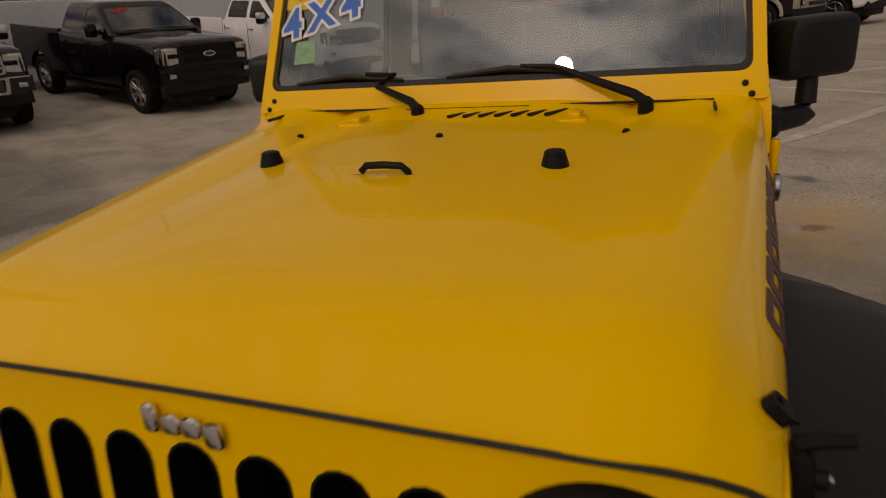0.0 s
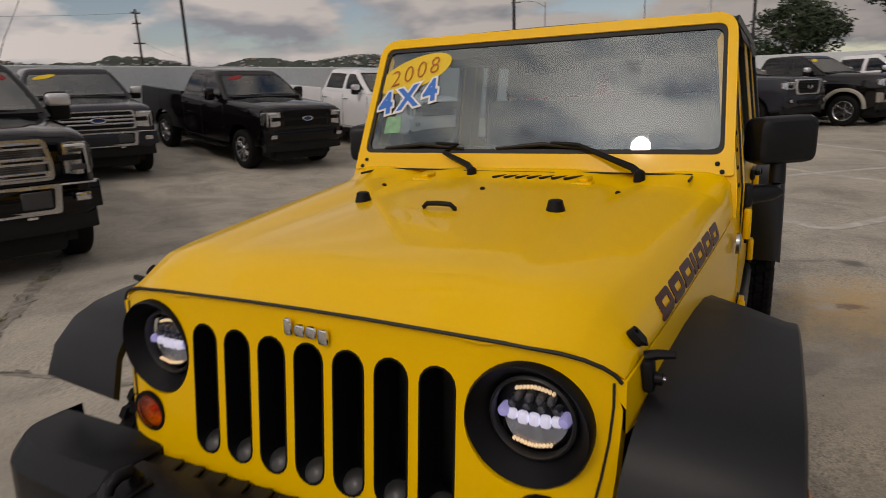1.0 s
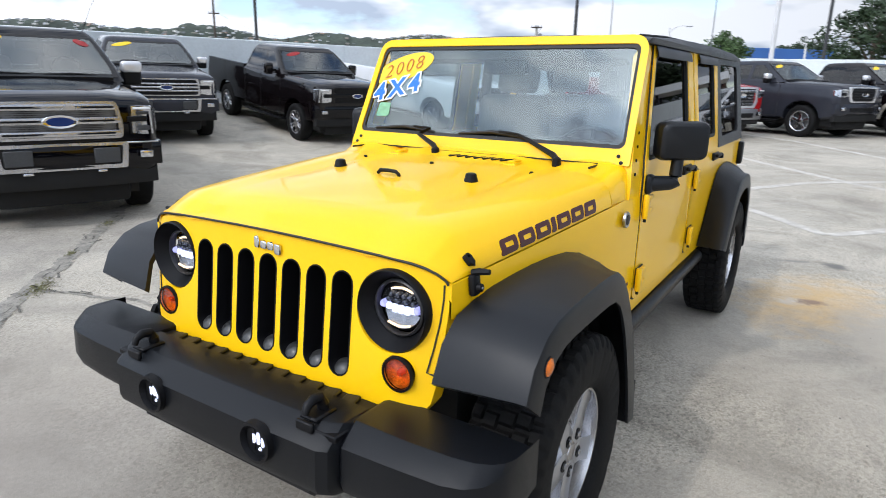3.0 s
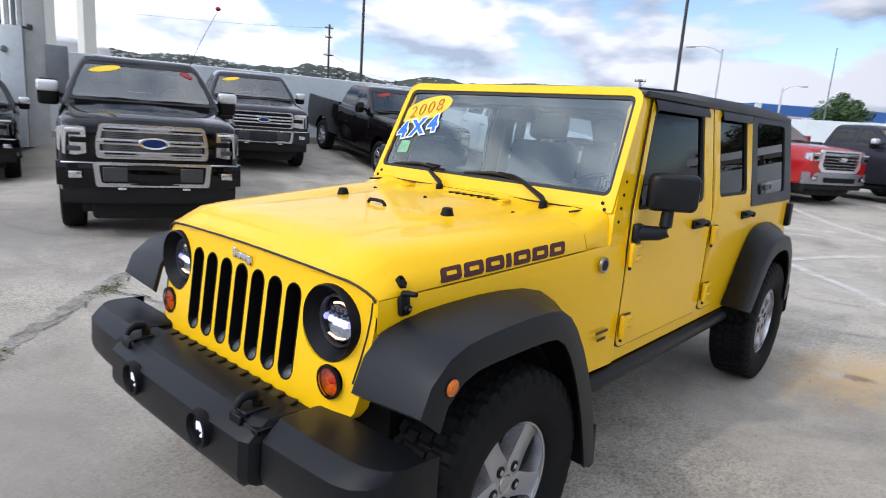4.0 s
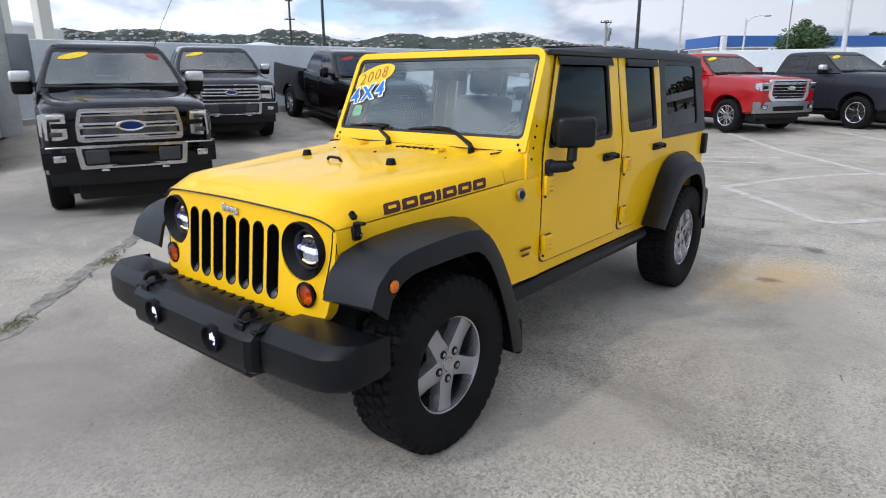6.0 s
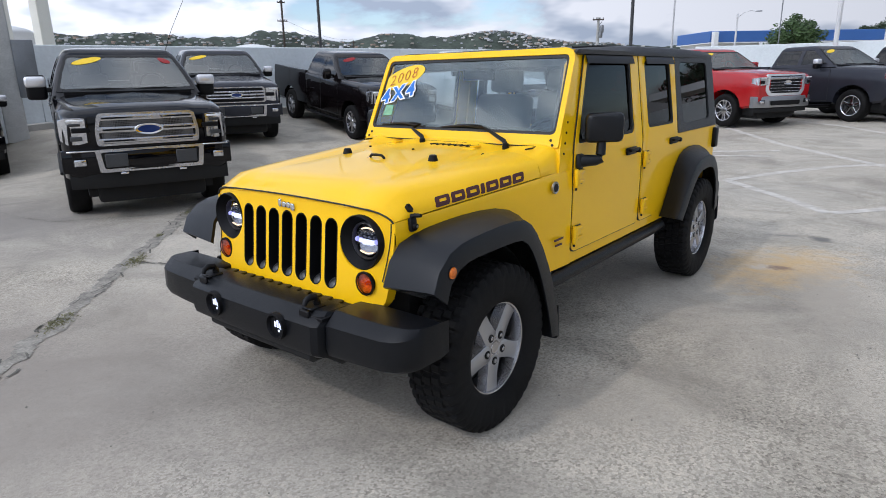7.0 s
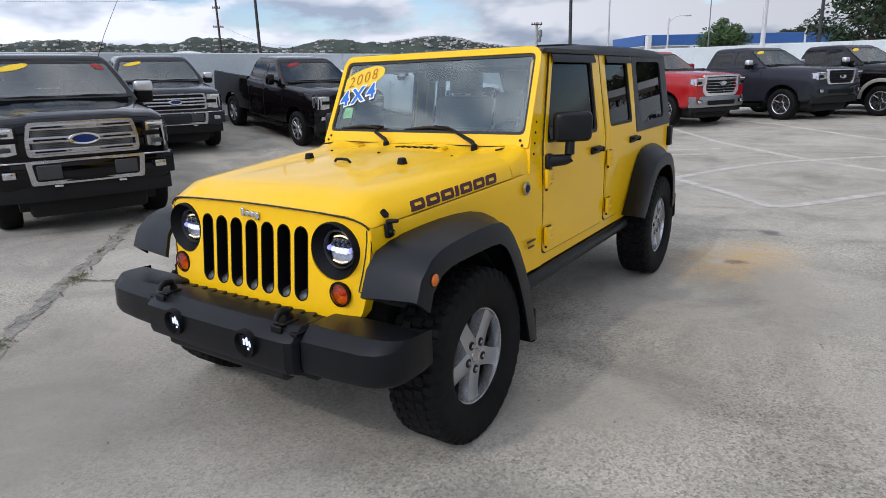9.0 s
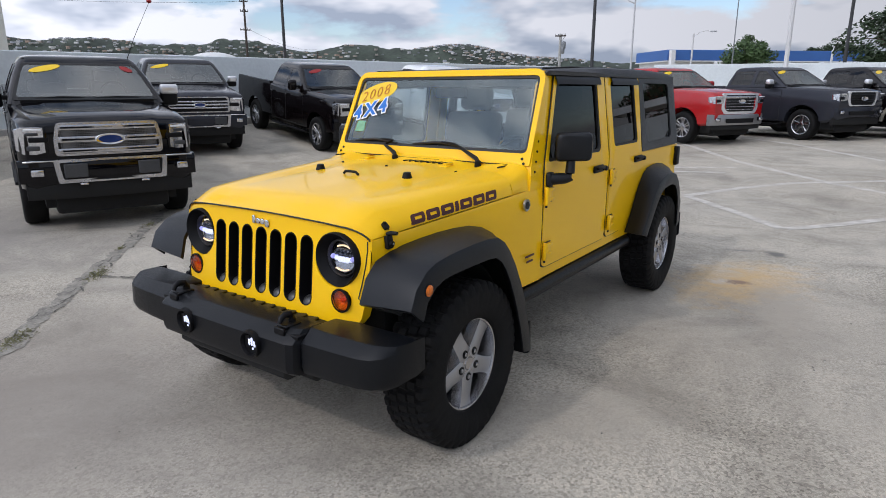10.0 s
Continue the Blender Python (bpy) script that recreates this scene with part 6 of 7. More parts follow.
    # bumper: bright upper bar round a dark intake, black chin
    bmat = {"chrome": "chrome", "body": paint, "black": "black_paint", "tan": "tan_paint", "satin": "bumper_silver"}[bumper]
    def brow(z0, z1, out_y, hw):
        return loft(bmesh.new(), [[(x, -0.96 - out_y + 0.10 * abs(x / 0.98) ** 3 + dy, z) for dy, z in ((0.10, z0), (0.01, z0), (0.0, z0 + 0.02), (0.0, z1 - 0.02), (0.01, z1), (0.10, z1))] for x in [hw * k / 8 for k in range(-8, 9)]])
    body_c = paint if bumper == "chrome" and grille in ("bars", "thin") else bmat
    slat = grille == "slat"
    B = P("front_bumper", brow(0.50 if slat else 0.62, 0.765 if slat else 0.865, 0.02, 0.985), body_c, "front bumper")
    if bumper == "chrome" and grille in ("bars", "thin"):
        fo = rounded([(-0.60, 0.615), (0.60, 0.615), (0.63, 0.875), (-0.63, 0.875)], 0.03, 3)
        fi = rounded([(-0.545, 0.655), (0.545, 0.655), (0.570, 0.845), (-0.570, 0.845)], 0.03, 3)
        P("bumper_frame", plate(bmesh.new(), fo, [fi], 0.03, lambda u, v, w: (u, -0.998 + 0.03 * (u / 0.65) ** 2 + w, v)), "bright_bar", "bright chrome bumper frame", B)
        I = P("intake", plate(bmesh.new(), fi, [], 0.01, lambda u, v, w: (u, -0.986 + 0.03 * (u / 0.65) ** 2 + w, v)), "void", "dark intake", B)
        for s in (-1, 1):
            P("intake_panel", box(bmesh.new(), (s * 0.405, -0.984, 0.75), (0.25, 0.02, 0.15), 0.008, 1), "dash", "dark grey intake panel", I)
        P("side_strip", box(bmesh.new(), (0.77, -0.965, 0.868), (0.32, 0.05, 0.016), 0.004, 1), "chrome", "", B)
        P("side_strip", box(bmesh.new(), (-0.77, -0.965, 0.868), (0.32, 0.05, 0.016), 0.004, 1), "chrome", "", B)
        for s in (-1, 1):
            P("tow_eye", box(bmesh.new(), (s * 0.34, -0.99, 0.60), (0.09, 0.05, 0.022), 0.008, 2), "chrome", "", B)
    elif grille in ("egg", "slat"):
        P("intake", plate(bmesh.new(), rounded([(-0.50, 0.55 if slat else 0.67), (0.50, 0.55 if slat else 0.67), (0.52, 0.66 if slat else 0.77), (-0.52, 0.66 if slat else 0.77)], 0.02, 3), [], 0.008, lambda u, v, w: (u, -0.992 + 0.02 * u * u + w, v)), "trim", "dark intake", B)
        for s in (-1, 1):
            P("fog_recess", box(bmesh.new(), (s * 0.76, -0.945, 0.64 if slat else 0.745), (0.13, 0.06, 0.10), 0.02, 2), "trim", "", B)
    P("chin", brow(0.38 if slat else 0.43, 0.50 if slat else 0.62, -0.02, 0.93), "void", "black lower valance", B)
    # wipers and stickers on the screen
    for x0 in (-0.62, 0.05):
        bm = tube(bmesh.new(), [shield(x0 / 0.86 + 0.02, 1.435, 0.02), shield(x0 / 0.86 + 0.35, 1.450, 0.022), shield(x0 / 0.86 + 0.66, 1.440, 0.02)], 0.010, 6)
        P("wiper", bm, "seal", "", cab)
    cowl = loft(bmesh.new(), [[(x, y, z) for y, z in ((0.50, 1.385), (0.50, 1.420), (0.66, 1.440), (0.66, 1.39))] for x in (-0.82, 0.82)])
    P("cowl_panel", cowl, "trim", "", cab)
    if sticker:
        mat = {"yellow": "sticker_yellow", "red": "red_rubber"}[sticker]
        sx = -0.60 if sticker == "yellow" else -0.55
        ell = oval(sx, 1.785, 0.25, 0.036, 24, 0.13)
        P("window_sticker", plate(bmesh.new(), ell, [], 0.002, lambda u, v, w: (u * (gh(v)[0] - 0.055), gh(v)[1] - 0.013 - w, v)), mat, "plain %s oval window sticker" % sticker, cab)
        if stickers > 1:
            P("window_sticker", plate(bmesh.new(), oval(0.78, 1.785, 0.10, 0.034, 20, -0.2), [], 0.002, lambda u, v, w: (u * (gh(v)[0] - 0.055), gh(v)[1] - 0.013 - w, v)), "red_rubber", "plain dark red window sticker", cab)
    if antenna:
        A = P("antenna", tube(bmesh.new(), [(0.66, 1.42, 1.89), (0.80, 1.44, 2.20), (1.08, 1.48, 2.70)], [0.006, 0.004, 0.003], 6), "trim", "thin whip antenna")
        P("antenna_ball", lathe(bmesh.new(), [(0.001, -0.03), (0.025, -0.022), (0.042, 0.0), (0.025, 0.022), (0.001, 0.03)], 14, Matrix.Translation((1.082, 1.482, 2.72))), "red_rubber", "dark red antenna topper", A)
    return T


def ring_arch(s, y):
    """A raised band round a wheel arch."""
    n = 18
    bm = bmesh.new()
    rings = []
    for i in range(n + 1):
        a = math.pi * i / n
        rings.append([(s * x, y - (r + 0.49) * math.cos(a), 0.46 + (r + 0.46) * math.sin(a) ** 0.9) for x, r in ((0.99, -0.005), (1.028, -0.005), (1.030, 0.06), (1.02, 0.085), (0.99, 0.085))])
    return loft(bm, rings)


def parked(x, y, heading):
    """The pose of a vehicle whose front axle stands over x, y, looking to heading (degrees, 0 is -y, anticlockwise), tipped with the ground."""
    r = Matrix.Rotation(radians(heading), 4, "Z")
    back = r @ Vector((0, WB, 0))
    z0, z1 = ground_z(x, y), ground_z(x + back.x, y + back.y)
    pitch = math.atan2(z1 - z0, WB)
    return Matrix.Translation((x, y, z0)) @ r @ Matrix.Rotation(pitch, 4, "X")


ROW_A, ROW_B = "pickups along the wall", "pickups across the lot"
pickup("shiny black pickup with bright three-bar grille and large chrome-capped mirrors", parked(-6.27, 1.89, 70.3) @ Matrix.Diagonal((0.985, 1.02, 1.067, 1)), "black_paint", "bars", ROW_A, stickers=2, towing=True, antenna=True)
pickup("dark bronze-grey pickup with slim chrome grille bars beside a black one", parked(-10.65, 6.15, 66), "grey_paint", "thin", ROW_A)
pickup("glossy black pickup with black grille and a red window sticker", parked(-8.75, 9.28, 74), "brown_paint", "split", ROW_A, sticker="red", mirror="body", bumper="black", wheels="split")
pickup("white crew-cab pickup parked by the wall", parked(-7.45, 12.8, 74), "white_paint", "split", ROW_A, sticker="", mirror="chrome", bumper="body")
pickup("black pickup with slim chrome grille bars and chrome mirror caps", parked(-11.7, 0.92, 76) @ Matrix.Diagonal((0.92, 0.86, 0.92, 1)), "black_paint", "thin", ROW_A)
pickup("bright red pickup with chrome grille surround", parked(-1.78, 15.75, 63), "red_paint", "slat", ROW_B, mirror="body", bumper="satin", wheels="split")
pickup("dark grey pickup with chrome grille surround and chrome mirror caps", parked(0.75, 17.85, 61), "grey_paint", "egg", ROW_B, bumper="body", wheels="five")
pickup("dark brown pickup with tan arch trim and bumper", parked(2.96, 19.55, 60), "brown_paint", "egg", ROW_B, bumper="tan", trim="tan_paint")
pickup("white pickup behind a row of dark ones", parked(5.0, 21.5, 59), "white_paint", "egg", ROW_B, sticker="", bumper="body")


# ---- ground, wall and distance ----
def ground():
    xs = [-4000, -1200, -400, -150, -80, -45, -30, -24] + [-20 + 0.5 * i for i in range(73)] + [18, 22, 28, 40, 70, 130, 400, 1200, 4000]
    ys = [-4000, -1200, -400, -120, -50, -25, -15] + [-10 + 0.5 * i for i in range(81)] + [34, 40, 50, 70, 120, 300, 800, 2000, 4000]
    bm = bmesh.new()
    vs = [[bm.verts.new((x, y, ground_z(x, y))) for x in xs] for y in ys]
    for a, b in zip(vs, vs[1:]):
        for i in range(len(xs) - 1):
            bm.faces.new((a[i], a[i + 1], b[i + 1], b[i]))
    ob = part("ground", bm, "concrete", None, "", 60)
    return tagged(ob, "grey worn concrete lot with stains, cracks and faded lines", "ground", "", "structure")


ground()


def ribbon(pts, width, lift, wob=0.0, step=0.12, seed=1):
    """A strip that lies on the ground along a line, its edges wandering by wob."""
    rnd = random.Random(seed)
    line = []
    for (x0, y0), (x1, y1) in zip(pts, pts[1:]):
        n = max(1, int(math.hypot(x1 - x0, y1 - y0) / step))
        line += [(x0 + (x1 - x0) * i / n, y0 + (y1 - y0) * i / n) for i in range(n)]
    line.append(pts[-1])
    bm = bmesh.new()
    prev = None
    for i, (x, y) in enumerate(line):
        a, b = line[max(0, i - 1)], line[min(len(line) - 1, i + 1)]
        d = Vector((b[0] - a[0], b[1] - a[1])).normalized()
        nx, ny = -d.y, d.x
        sh = noise.noise(Vector((x * 3.1, y * 3.1, seed))) * wob
        hw0, hw1 = width / 2 * (1 + wob * 4 * rnd.uniform(-1, 1)), width / 2 * (1 + wob * 4 * rnd.uniform(-1, 1))
        row = []
        for k in (hw0 + sh, -hw1 + sh):
            px, py = x + nx * k, y + ny * k
            row.append(bm.verts.new((px, py, ground_z(px, py) + lift)))
        if prev:
            bm.faces.new((prev[0], prev[1], row[1], row[0]))
        prev = row
    return bm


LINES = [
    ([(-2.29, 15.2), (-0.32, 12.32), (0.93, 10.96), (1.62, 10.21), (2.42, 9.63), (5.4, 7.6)], 0.15),
    ([(-0.19, 7.86), (0.35, 8.91), (1.05, 9.97), (2.39, 10.93), (5.0, 12.2)], 0.15),
    ([(-0.19, 7.86), (0.74, 6.94), (1.40, 6.17)], 0.15),
    ([(1.44, 6.20), (1.84, 6.64), (2.45, 7.49), (4.4, 10.0)], 0.15),
    ([(-1.09, 17.02), (0.30, 15.97), (1.39, 14.66), (2.34, 13.54), (5.2, 10.9)], 0.14),
    ([(-2.2, 10.4), (-1.11, 10.92), (-0.14, 11.40)], 0.15),
    ([(-1.8, 10.1), (-0.96, 10.36), (-0.18, 10.61)], 0.15),
]
for i, (pts, w) in enumerate(LINES):
    tagged(part("parking_line", ribbon(pts, w, 0.004, 0.022, 0.10, i + 3), "line"), "faded white painted parking line on concrete", "line", "parking lines", "structure")

CRACK = [(-6.1, 2.65), (-5.33, 1.98), (-4.24, 0.96), (-3.70, 0.46), (-3.22, 0.01), (-2.62, -0.54), (-2.33, -0.79), (-1.0, -2.1)]
BRANCH = [(-3.62, 0.33), (-3.35, 0.43), (-3.06, 0.49), (-2.3, 0.72), (-1.4, 0.9)]
tagged(part("crack", ribbon(CRACK, 0.135, 0.004, 0.07, 0.035, 11), "rubble"), "wide rubble-filled crack in the concrete", "crack", "", "structure")
tagged(part("crack", ribbon(BRANCH, 0.045, 0.004, 0.09, 0.03, 12), "rubble"), "thin side crack in the concrete", "crack", "", "structure")


def fissures():
    """Short dark openings along both edges of the filled crack."""
    rnd = random.Random(14)
    for line, half, n in ((CRACK, 0.055, 26), (BRANCH, 0.012, 7)):
        for i in range(n):
            f = rnd.uniform(0.02, 0.98) * (len(line) - 1)
            k = min(int(f), len(line) - 2)
            a, b = Vector(line[k]), Vector(line[k + 1])
            d = (b - a).normalized()
            p = a.lerp(b, f - k) + Vector((-d.y, d.x)) * half * rnd.choice((-1, 1, 1, 0.2))
            l = rnd.uniform(0.06, 0.24)
            q = p + d * l + Vector((-d.y, d.x)) * rnd.uniform(-0.02, 0.02)
            tagged(part("fissure", ribbon([tuple(p), tuple(q)], rnd.uniform(0.010, 0.024), 0.006, 0.16, 0.025, 30 + i), "crack"), "short dark opening in the cracked concrete", "crack", "fissures", "structure")


fissures()
for i, pts in enumerate(([(-14, -0.6), (-6.14, 0.60), (-5.30, 1.70)], [(-0.2, -4.6), (-0.8, -2.8), (-1.0, -2.1)])):
    tagged(part("joint", ribbon(pts, 0.020, 0.004, 0.06, 0.08, 20 + i), "rubble"), "dirty slab joint in the concrete", "joint", "slab joints", "structure")


def tufts():
    rnd = random.Random(5)
    verts, faces = [], []
    for cx, cy, rx, n in ((-3.50, 0.36, 0.11, 260), (-2.38, -0.74, 0.10, 240), (-4.30, 1.00, 0.05, 70), (-5.2, 1.86, 0.10, 120)):
        for i in range(n):
            u, w = rnd.gauss(0, rx), rnd.gauss(0, rx * 0.35)
            x, y = cx - u * 0.75 + w * 0.66, cy + u * 0.66 + w * 0.75
            z = ground_z(x, y) + 0.003
            a, h, l = rnd.uniform(0, 6.28), rnd.uniform(0.003, 0.016), rnd.uniform(0.01, 0.03)
            c, s = math.cos(a), math.sin(a)
            k = len(verts)
            verts += [(x - s * 0.003, y + c * 0.003, z), (x + s * 0.003, y - c * 0.003, z), (x + c * l * 0.6 + s * 0.002, y + s * l * 0.6 - c * 0.002, z + h), (x + c * l, y + s * l, z + h * 0.7)]
            faces.append((k, k + 1, k + 2, k + 3))
    me = bpy.data.meshes.new("crack_grass")
    me.from_pydata(verts, [], faces)
    me.materials.append(M["grass"])
    return tagged(new("crack_grass", me), "short dry grass growing in the crack", "grass", "", "stuff")


tufts()


def litter():
    """Grit on the lot."""
    rnd = random.Random(8)
    bm = bmesh.new()
    for i in range(170):
        x, y = rnd.uniform(0.9, 3.4), rnd.uniform(-1.2, 3.2)
        if i % 3 == 0:
            x, y = rnd.uniform(-4.5, 1.0), rnd.uniform(-2.2, -0.9)
        r = rnd.uniform(0.002, 0.006)
        bmesh.ops.create_icosphere(bm, subdivisions=0, radius=r, matrix=Matrix.Translation((x, y, ground_z(x, y) + r * 0.4)))
    return tagged(part("grit", bm, "rubble"), "small loose grit on the concrete", "grit", "", "stuff")


litter()


def wall_run(pts, top, thick, label, name):
    W = thing(name, label, "wall", kind="structure")
    for i, ((x0, y0), (x1, y1)) in enumerate(zip(pts, pts[1:])):
        d = Vector((x1 - x0, y1 - y0, 0))
        n = max(1, round(d.length / 5.0))
        u = d.normalized()
        v = Vector((-u.y, u.x, 0))
        for k in range(n):
            a = Vector((x0, y0, 0)) + d * (k / n) + u * 0.012
            b = Vector((x0, y0, 0)) + d * ((k + 1) / n)
            rings = [[Vector((p.x, p.y, z)) + v * o for o, z in ((0, -0.3), (0, top - 0.02), (0.02, top), (thick - 0.02, top), (thick, top - 0.02), (thick, -0.3))] for p in (a, b)]
            part("wall_panel", loft(bmesh.new(), rings), "concrete_wall", W)
        rings = [[Vector((p[0], p[1], 0)) + v * o + Vector((0, 0, ground_z(p[0], p[1]) + z)) for o, z in ((-0.25, -0.2), (-0.25, 0.14), (-0.23, 0.16), (0.0, 0.16), (0.0, -0.2))] for p in ((x0, y0), (x1, y1))]
        part("kerb", loft(bmesh.new(), rings), "kerb", W, "pale concrete kerb")
    return W


wall_run([(-17.2, -4.0), (-15.6, 4.0), (-12.7, 14.2), (-8.0, 30.5)], 2.62, 0.22, "pale grey rendered boundary wall", "wall_west")
wall_run([(-8.0, 30.5), (34.0, 44.0)], 2.85, 0.22, "pale grey rendered boundary wall behind parked pickups", "wall_north")


def az_point(az, dist, z=0.0, eye=(2.3, -2.3)):
    return Vector((eye[0] + dist * math.sin(radians(az)), eye[1] + dist * math.cos(radians(az)), z))


def lamp_post(az, dist, height, r, mat, arm=0.0, label=""):
    """A tapered post; arm is the signed reach of its curved arm, turned across the line of sight."""
    p = az_point(az, dist)
    L = thing("lamp_post", label, "lamp post", Matrix.Translation((p.x, p.y, ground_z(p.x, p.y))) @ Matrix.Rotation(radians(-az), 4, "Z"), "lamp posts")
    bm = lathe(bmesh.new(), [(r * 1.8, 0), (r * 1.8, 0.25), (r * 1.05, 0.30), (r * 0.75, height), (0.001, height + 0.02)], 14)
    part("post", bm, mat, L)
    if arm:
        bm = tube(bmesh.new(), [(0, 0, height - 0.35), (arm * 0.3, 0, height + 0.08), (arm * 0.65, 0, height + 0.24), (arm * 0.88, 0, height + 0.16)], [0.045, 0.040, 0.035, 0.030], 8)
        part("arm", bm, mat, L)
        bm = loft(bmesh.new(), [[(arm * k, y * w, height + 0.14 + z) for y, z in ((-1, -0.05), (1, -0.05), (0.7, 0.06), (-0.7, 0.06))] for k, w in ((0.84, 0.07), (0.92, 0.15), (1.10, 0.15), (1.16, 0.08))])
        part("lamp_head", bm, "steel", L)
    return L


lamp_post(-49.1, 34, 11.0, 0.075, "pole_dark", label="tall dark steel lamp post beyond the wall")
lamp_post(-22.55, 38, 12.5, 0.095, "pole_dark", label="tall dark steel lamp post behind the wall")
lamp_post(-7.6, 33, 11.5, 0.10, "pole_white", label="thick white post in front of a blue building")
lamp_post(-19.35, 62, 8.5, 0.085, "pole_pale", -2.6, "slim pale street lamp with a long curved arm")
lamp_post(-14.6, 70, 6.1, 0.10, "pole_white", 1.8, "short white street lamp before a blue building")
lamp_post(-11.5, 55, 8.2, 0.045, "steel", 0.0, "slim grey post against the sky")
lamp_post(-4.65, 70, 5.6, 0.11, "pole_white", 1.6, "short white street lamp beside a leafy tree")
lamp_post(-3.75, 45, 12.0, 0.10, "pole_dark", 0.0, "tall dark post beside a leafy tree")
lamp_post(-2.0, 62, 5.4, 0.10, "pole_white", 1.4, "short white street lamp under a leafy tree")


def transformer_pole(az, dist, height):
    """A grey utility pole with a crossbar and transformer cans hung on one side."""
    p = az_point(az, dist)
    U = thing("transformer_pole", "grey utility pole with crossbar and hanging transformer cans", "pole", Matrix.Translation((p.x, p.y, 0)) @ Matrix.Rotation(radians(-az), 4, "Z"))
    part("post", lathe(bmesh.new(), [(0.20, 0), (0.15, height), (0.001, height + 0.02)], 12), "pole_concrete", U)
    part("crossbar", box(bmesh.new(), (0, -0.18, height - 0.25), (1.3, 0.12, 0.14), 0.01, 1), "pole_wood", U)
    for x in (-0.55, -0.25, 0.25, 0.55):
        part("insulator", lathe(bmesh.new(), [(0.04, 0), (0.06, 0.08), (0.03, 0.18), (0.001, 0.20)], 8, Matrix.Translation((x, -0.18, height - 0.18))), "steel", U)
    for x, z in ((0.42, height - 1.7), (0.30, height - 2.3)):
        part("transformer", lathe(bmesh.new(), [(0.001, 0), (0.22, 0.02), (0.24, 0.10), (0.24, 0.72), (0.20, 0.80), (0.05, 0.84), (0.001, 0.90)], 16, Matrix.Translation((x, -0.1, z))), "steel", U, "grey transformer can")
    part("brace", tube(bmesh.new(), [(0.1, -0.1, height - 0.9), (0.55, -0.18, height - 0.3)], 0.03, 6), "steel", U)
    return U


transformer_pole(-25.35, 80, 8.1)


def utility_pole(az, dist, height):
    p = az_point(az, dist)
    U = thing("utility_pole", "dark wooden utility pole with cross-arms beyond the wall", "pole", Matrix.Translation((p.x, p.y, 0)) @ Matrix.Rotation(radians(-az + 10), 4, "Z"), "utility poles")
    part("post", lathe(bmesh.new(), [(0.16, 0), (0.11, height), (0.001, height + 0.02)], 12), "pole_wood", U)
    for z, l in ((height - 0.4, 1.0), (height - 1.5, 0.9), (height - 3.6, 1.2)):
        part("cross_arm", box(bmesh.new(), (0, 0.14, z), (l, 0.10, 0.12), 0.01, 1), "pole_wood", U)
        for k in (-0.45, -0.2, 0.2, 0.45):
            part("insulator", lathe(bmesh.new(), [(0.035, 0), (0.05, 0.06), (0.03, 0.14), (0.001, 0.16)], 8, Matrix.Translation((k * l, 0.14, z + 0.06))), "steel", U)
    return U


utility_pole(-52.2, 82, 12.2)
utility_pole(-46.4, 130, 9.0)


def concrete_mast(az, dist, name_label):
    p = az_point(az, dist, 0.0, (2.10, -1.64))
    U = thing("utility_mast", name_label, "pole", Matrix.Translation((p.x, p.y, ground_z(p.x, p.y))) @ Matrix.Rotation(radians(-az), 4, "Z"))
    part("post", loft(bmesh.new(), [[(0.14 + x * k, y * k, z) for x, y in rrect(0.20, -0.20, 0.20, 0.04, 3)] for z, k in ((0, 1.12), (6, 0.92), (10.5, 0.78))]), "mast_concrete", U)
    for x, r, mat in ((-0.52, 0.085, "pole_dark"), (-0.34, 0.055, "mast_concrete"), (-0.22, 0.050, "steel"), (-0.11, 0.055, "mast_concrete")):
        part("conduit", tube(bmesh.new(), [(x, -0.14, 0), (x, -0.14, 5.0), (x * 0.92, -0.12, 10.5)], r, 10), mat, U, "grey metal conduit" if r < 0.08 else "black cable pipe")
    for z in (2.55, 3.9, 6.0):
        part("strap", box(bmesh.new(), (-0.16, -0.20, z), (0.46, 0.05, 0.05), 0.01, 1), "pole_dark", U)
        part("clamp", box(bmesh.new(), (0.06, -0.23, z + 0.02), (0.11, 0.08, 0.11), 0.02, 2), "pole_dark", U, "dark bolt clamp")
    part("cabinet", box(bmesh.new(), (0.54, -0.15, 1.62), (0.42, 0.36, 1.25), 0.02, 2), "steel", U, "grey metal switch cabinet")
    part("panel_box", box(bmesh.new(), (-0.30, -0.32, 1.28), (0.44, 0.26, 2.55), 0.02, 2), "concrete_wall", U, "pale grey meter box")
    part("meter", lathe(bmesh.new(), [(0.07, 0.0), (0.07, 0.05), (0.05, 0.08), (0.001, 0.085)], 16, Matrix.Translation((-0.42, -0.45, 2.05)) @ Matrix.Rotation(radians(90), 4, "X")), "steel", U)
    return U


concrete_mast(-74.9, 17.2, "weathered concrete utility mast with conduits and grey cabinet")
for az, d, w in ((-73.8, 23, 0.44), (-71.05, 24, 0.40)):
    p = az_point(az, d, 0.0, (2.10, -1.64))
    c = thing("steel_column", "tall cream painted square column beyond the wall", "column", Matrix.Translation((p.x, p.y, 0)) @ Matrix.Rotation(radians(-az + 30), 4, "Z"), "pale columns")
    part("shaft", box(bmesh.new(), (0, 0, 6.0), (w, w, 12.0), 0.012, 1), "cream_paint", c)
    part("base_plate", box(bmesh.new(), (0, 0, 0.04), (w + 0.25, w + 0.25, 0.08), 0.01, 1), "steel", c)


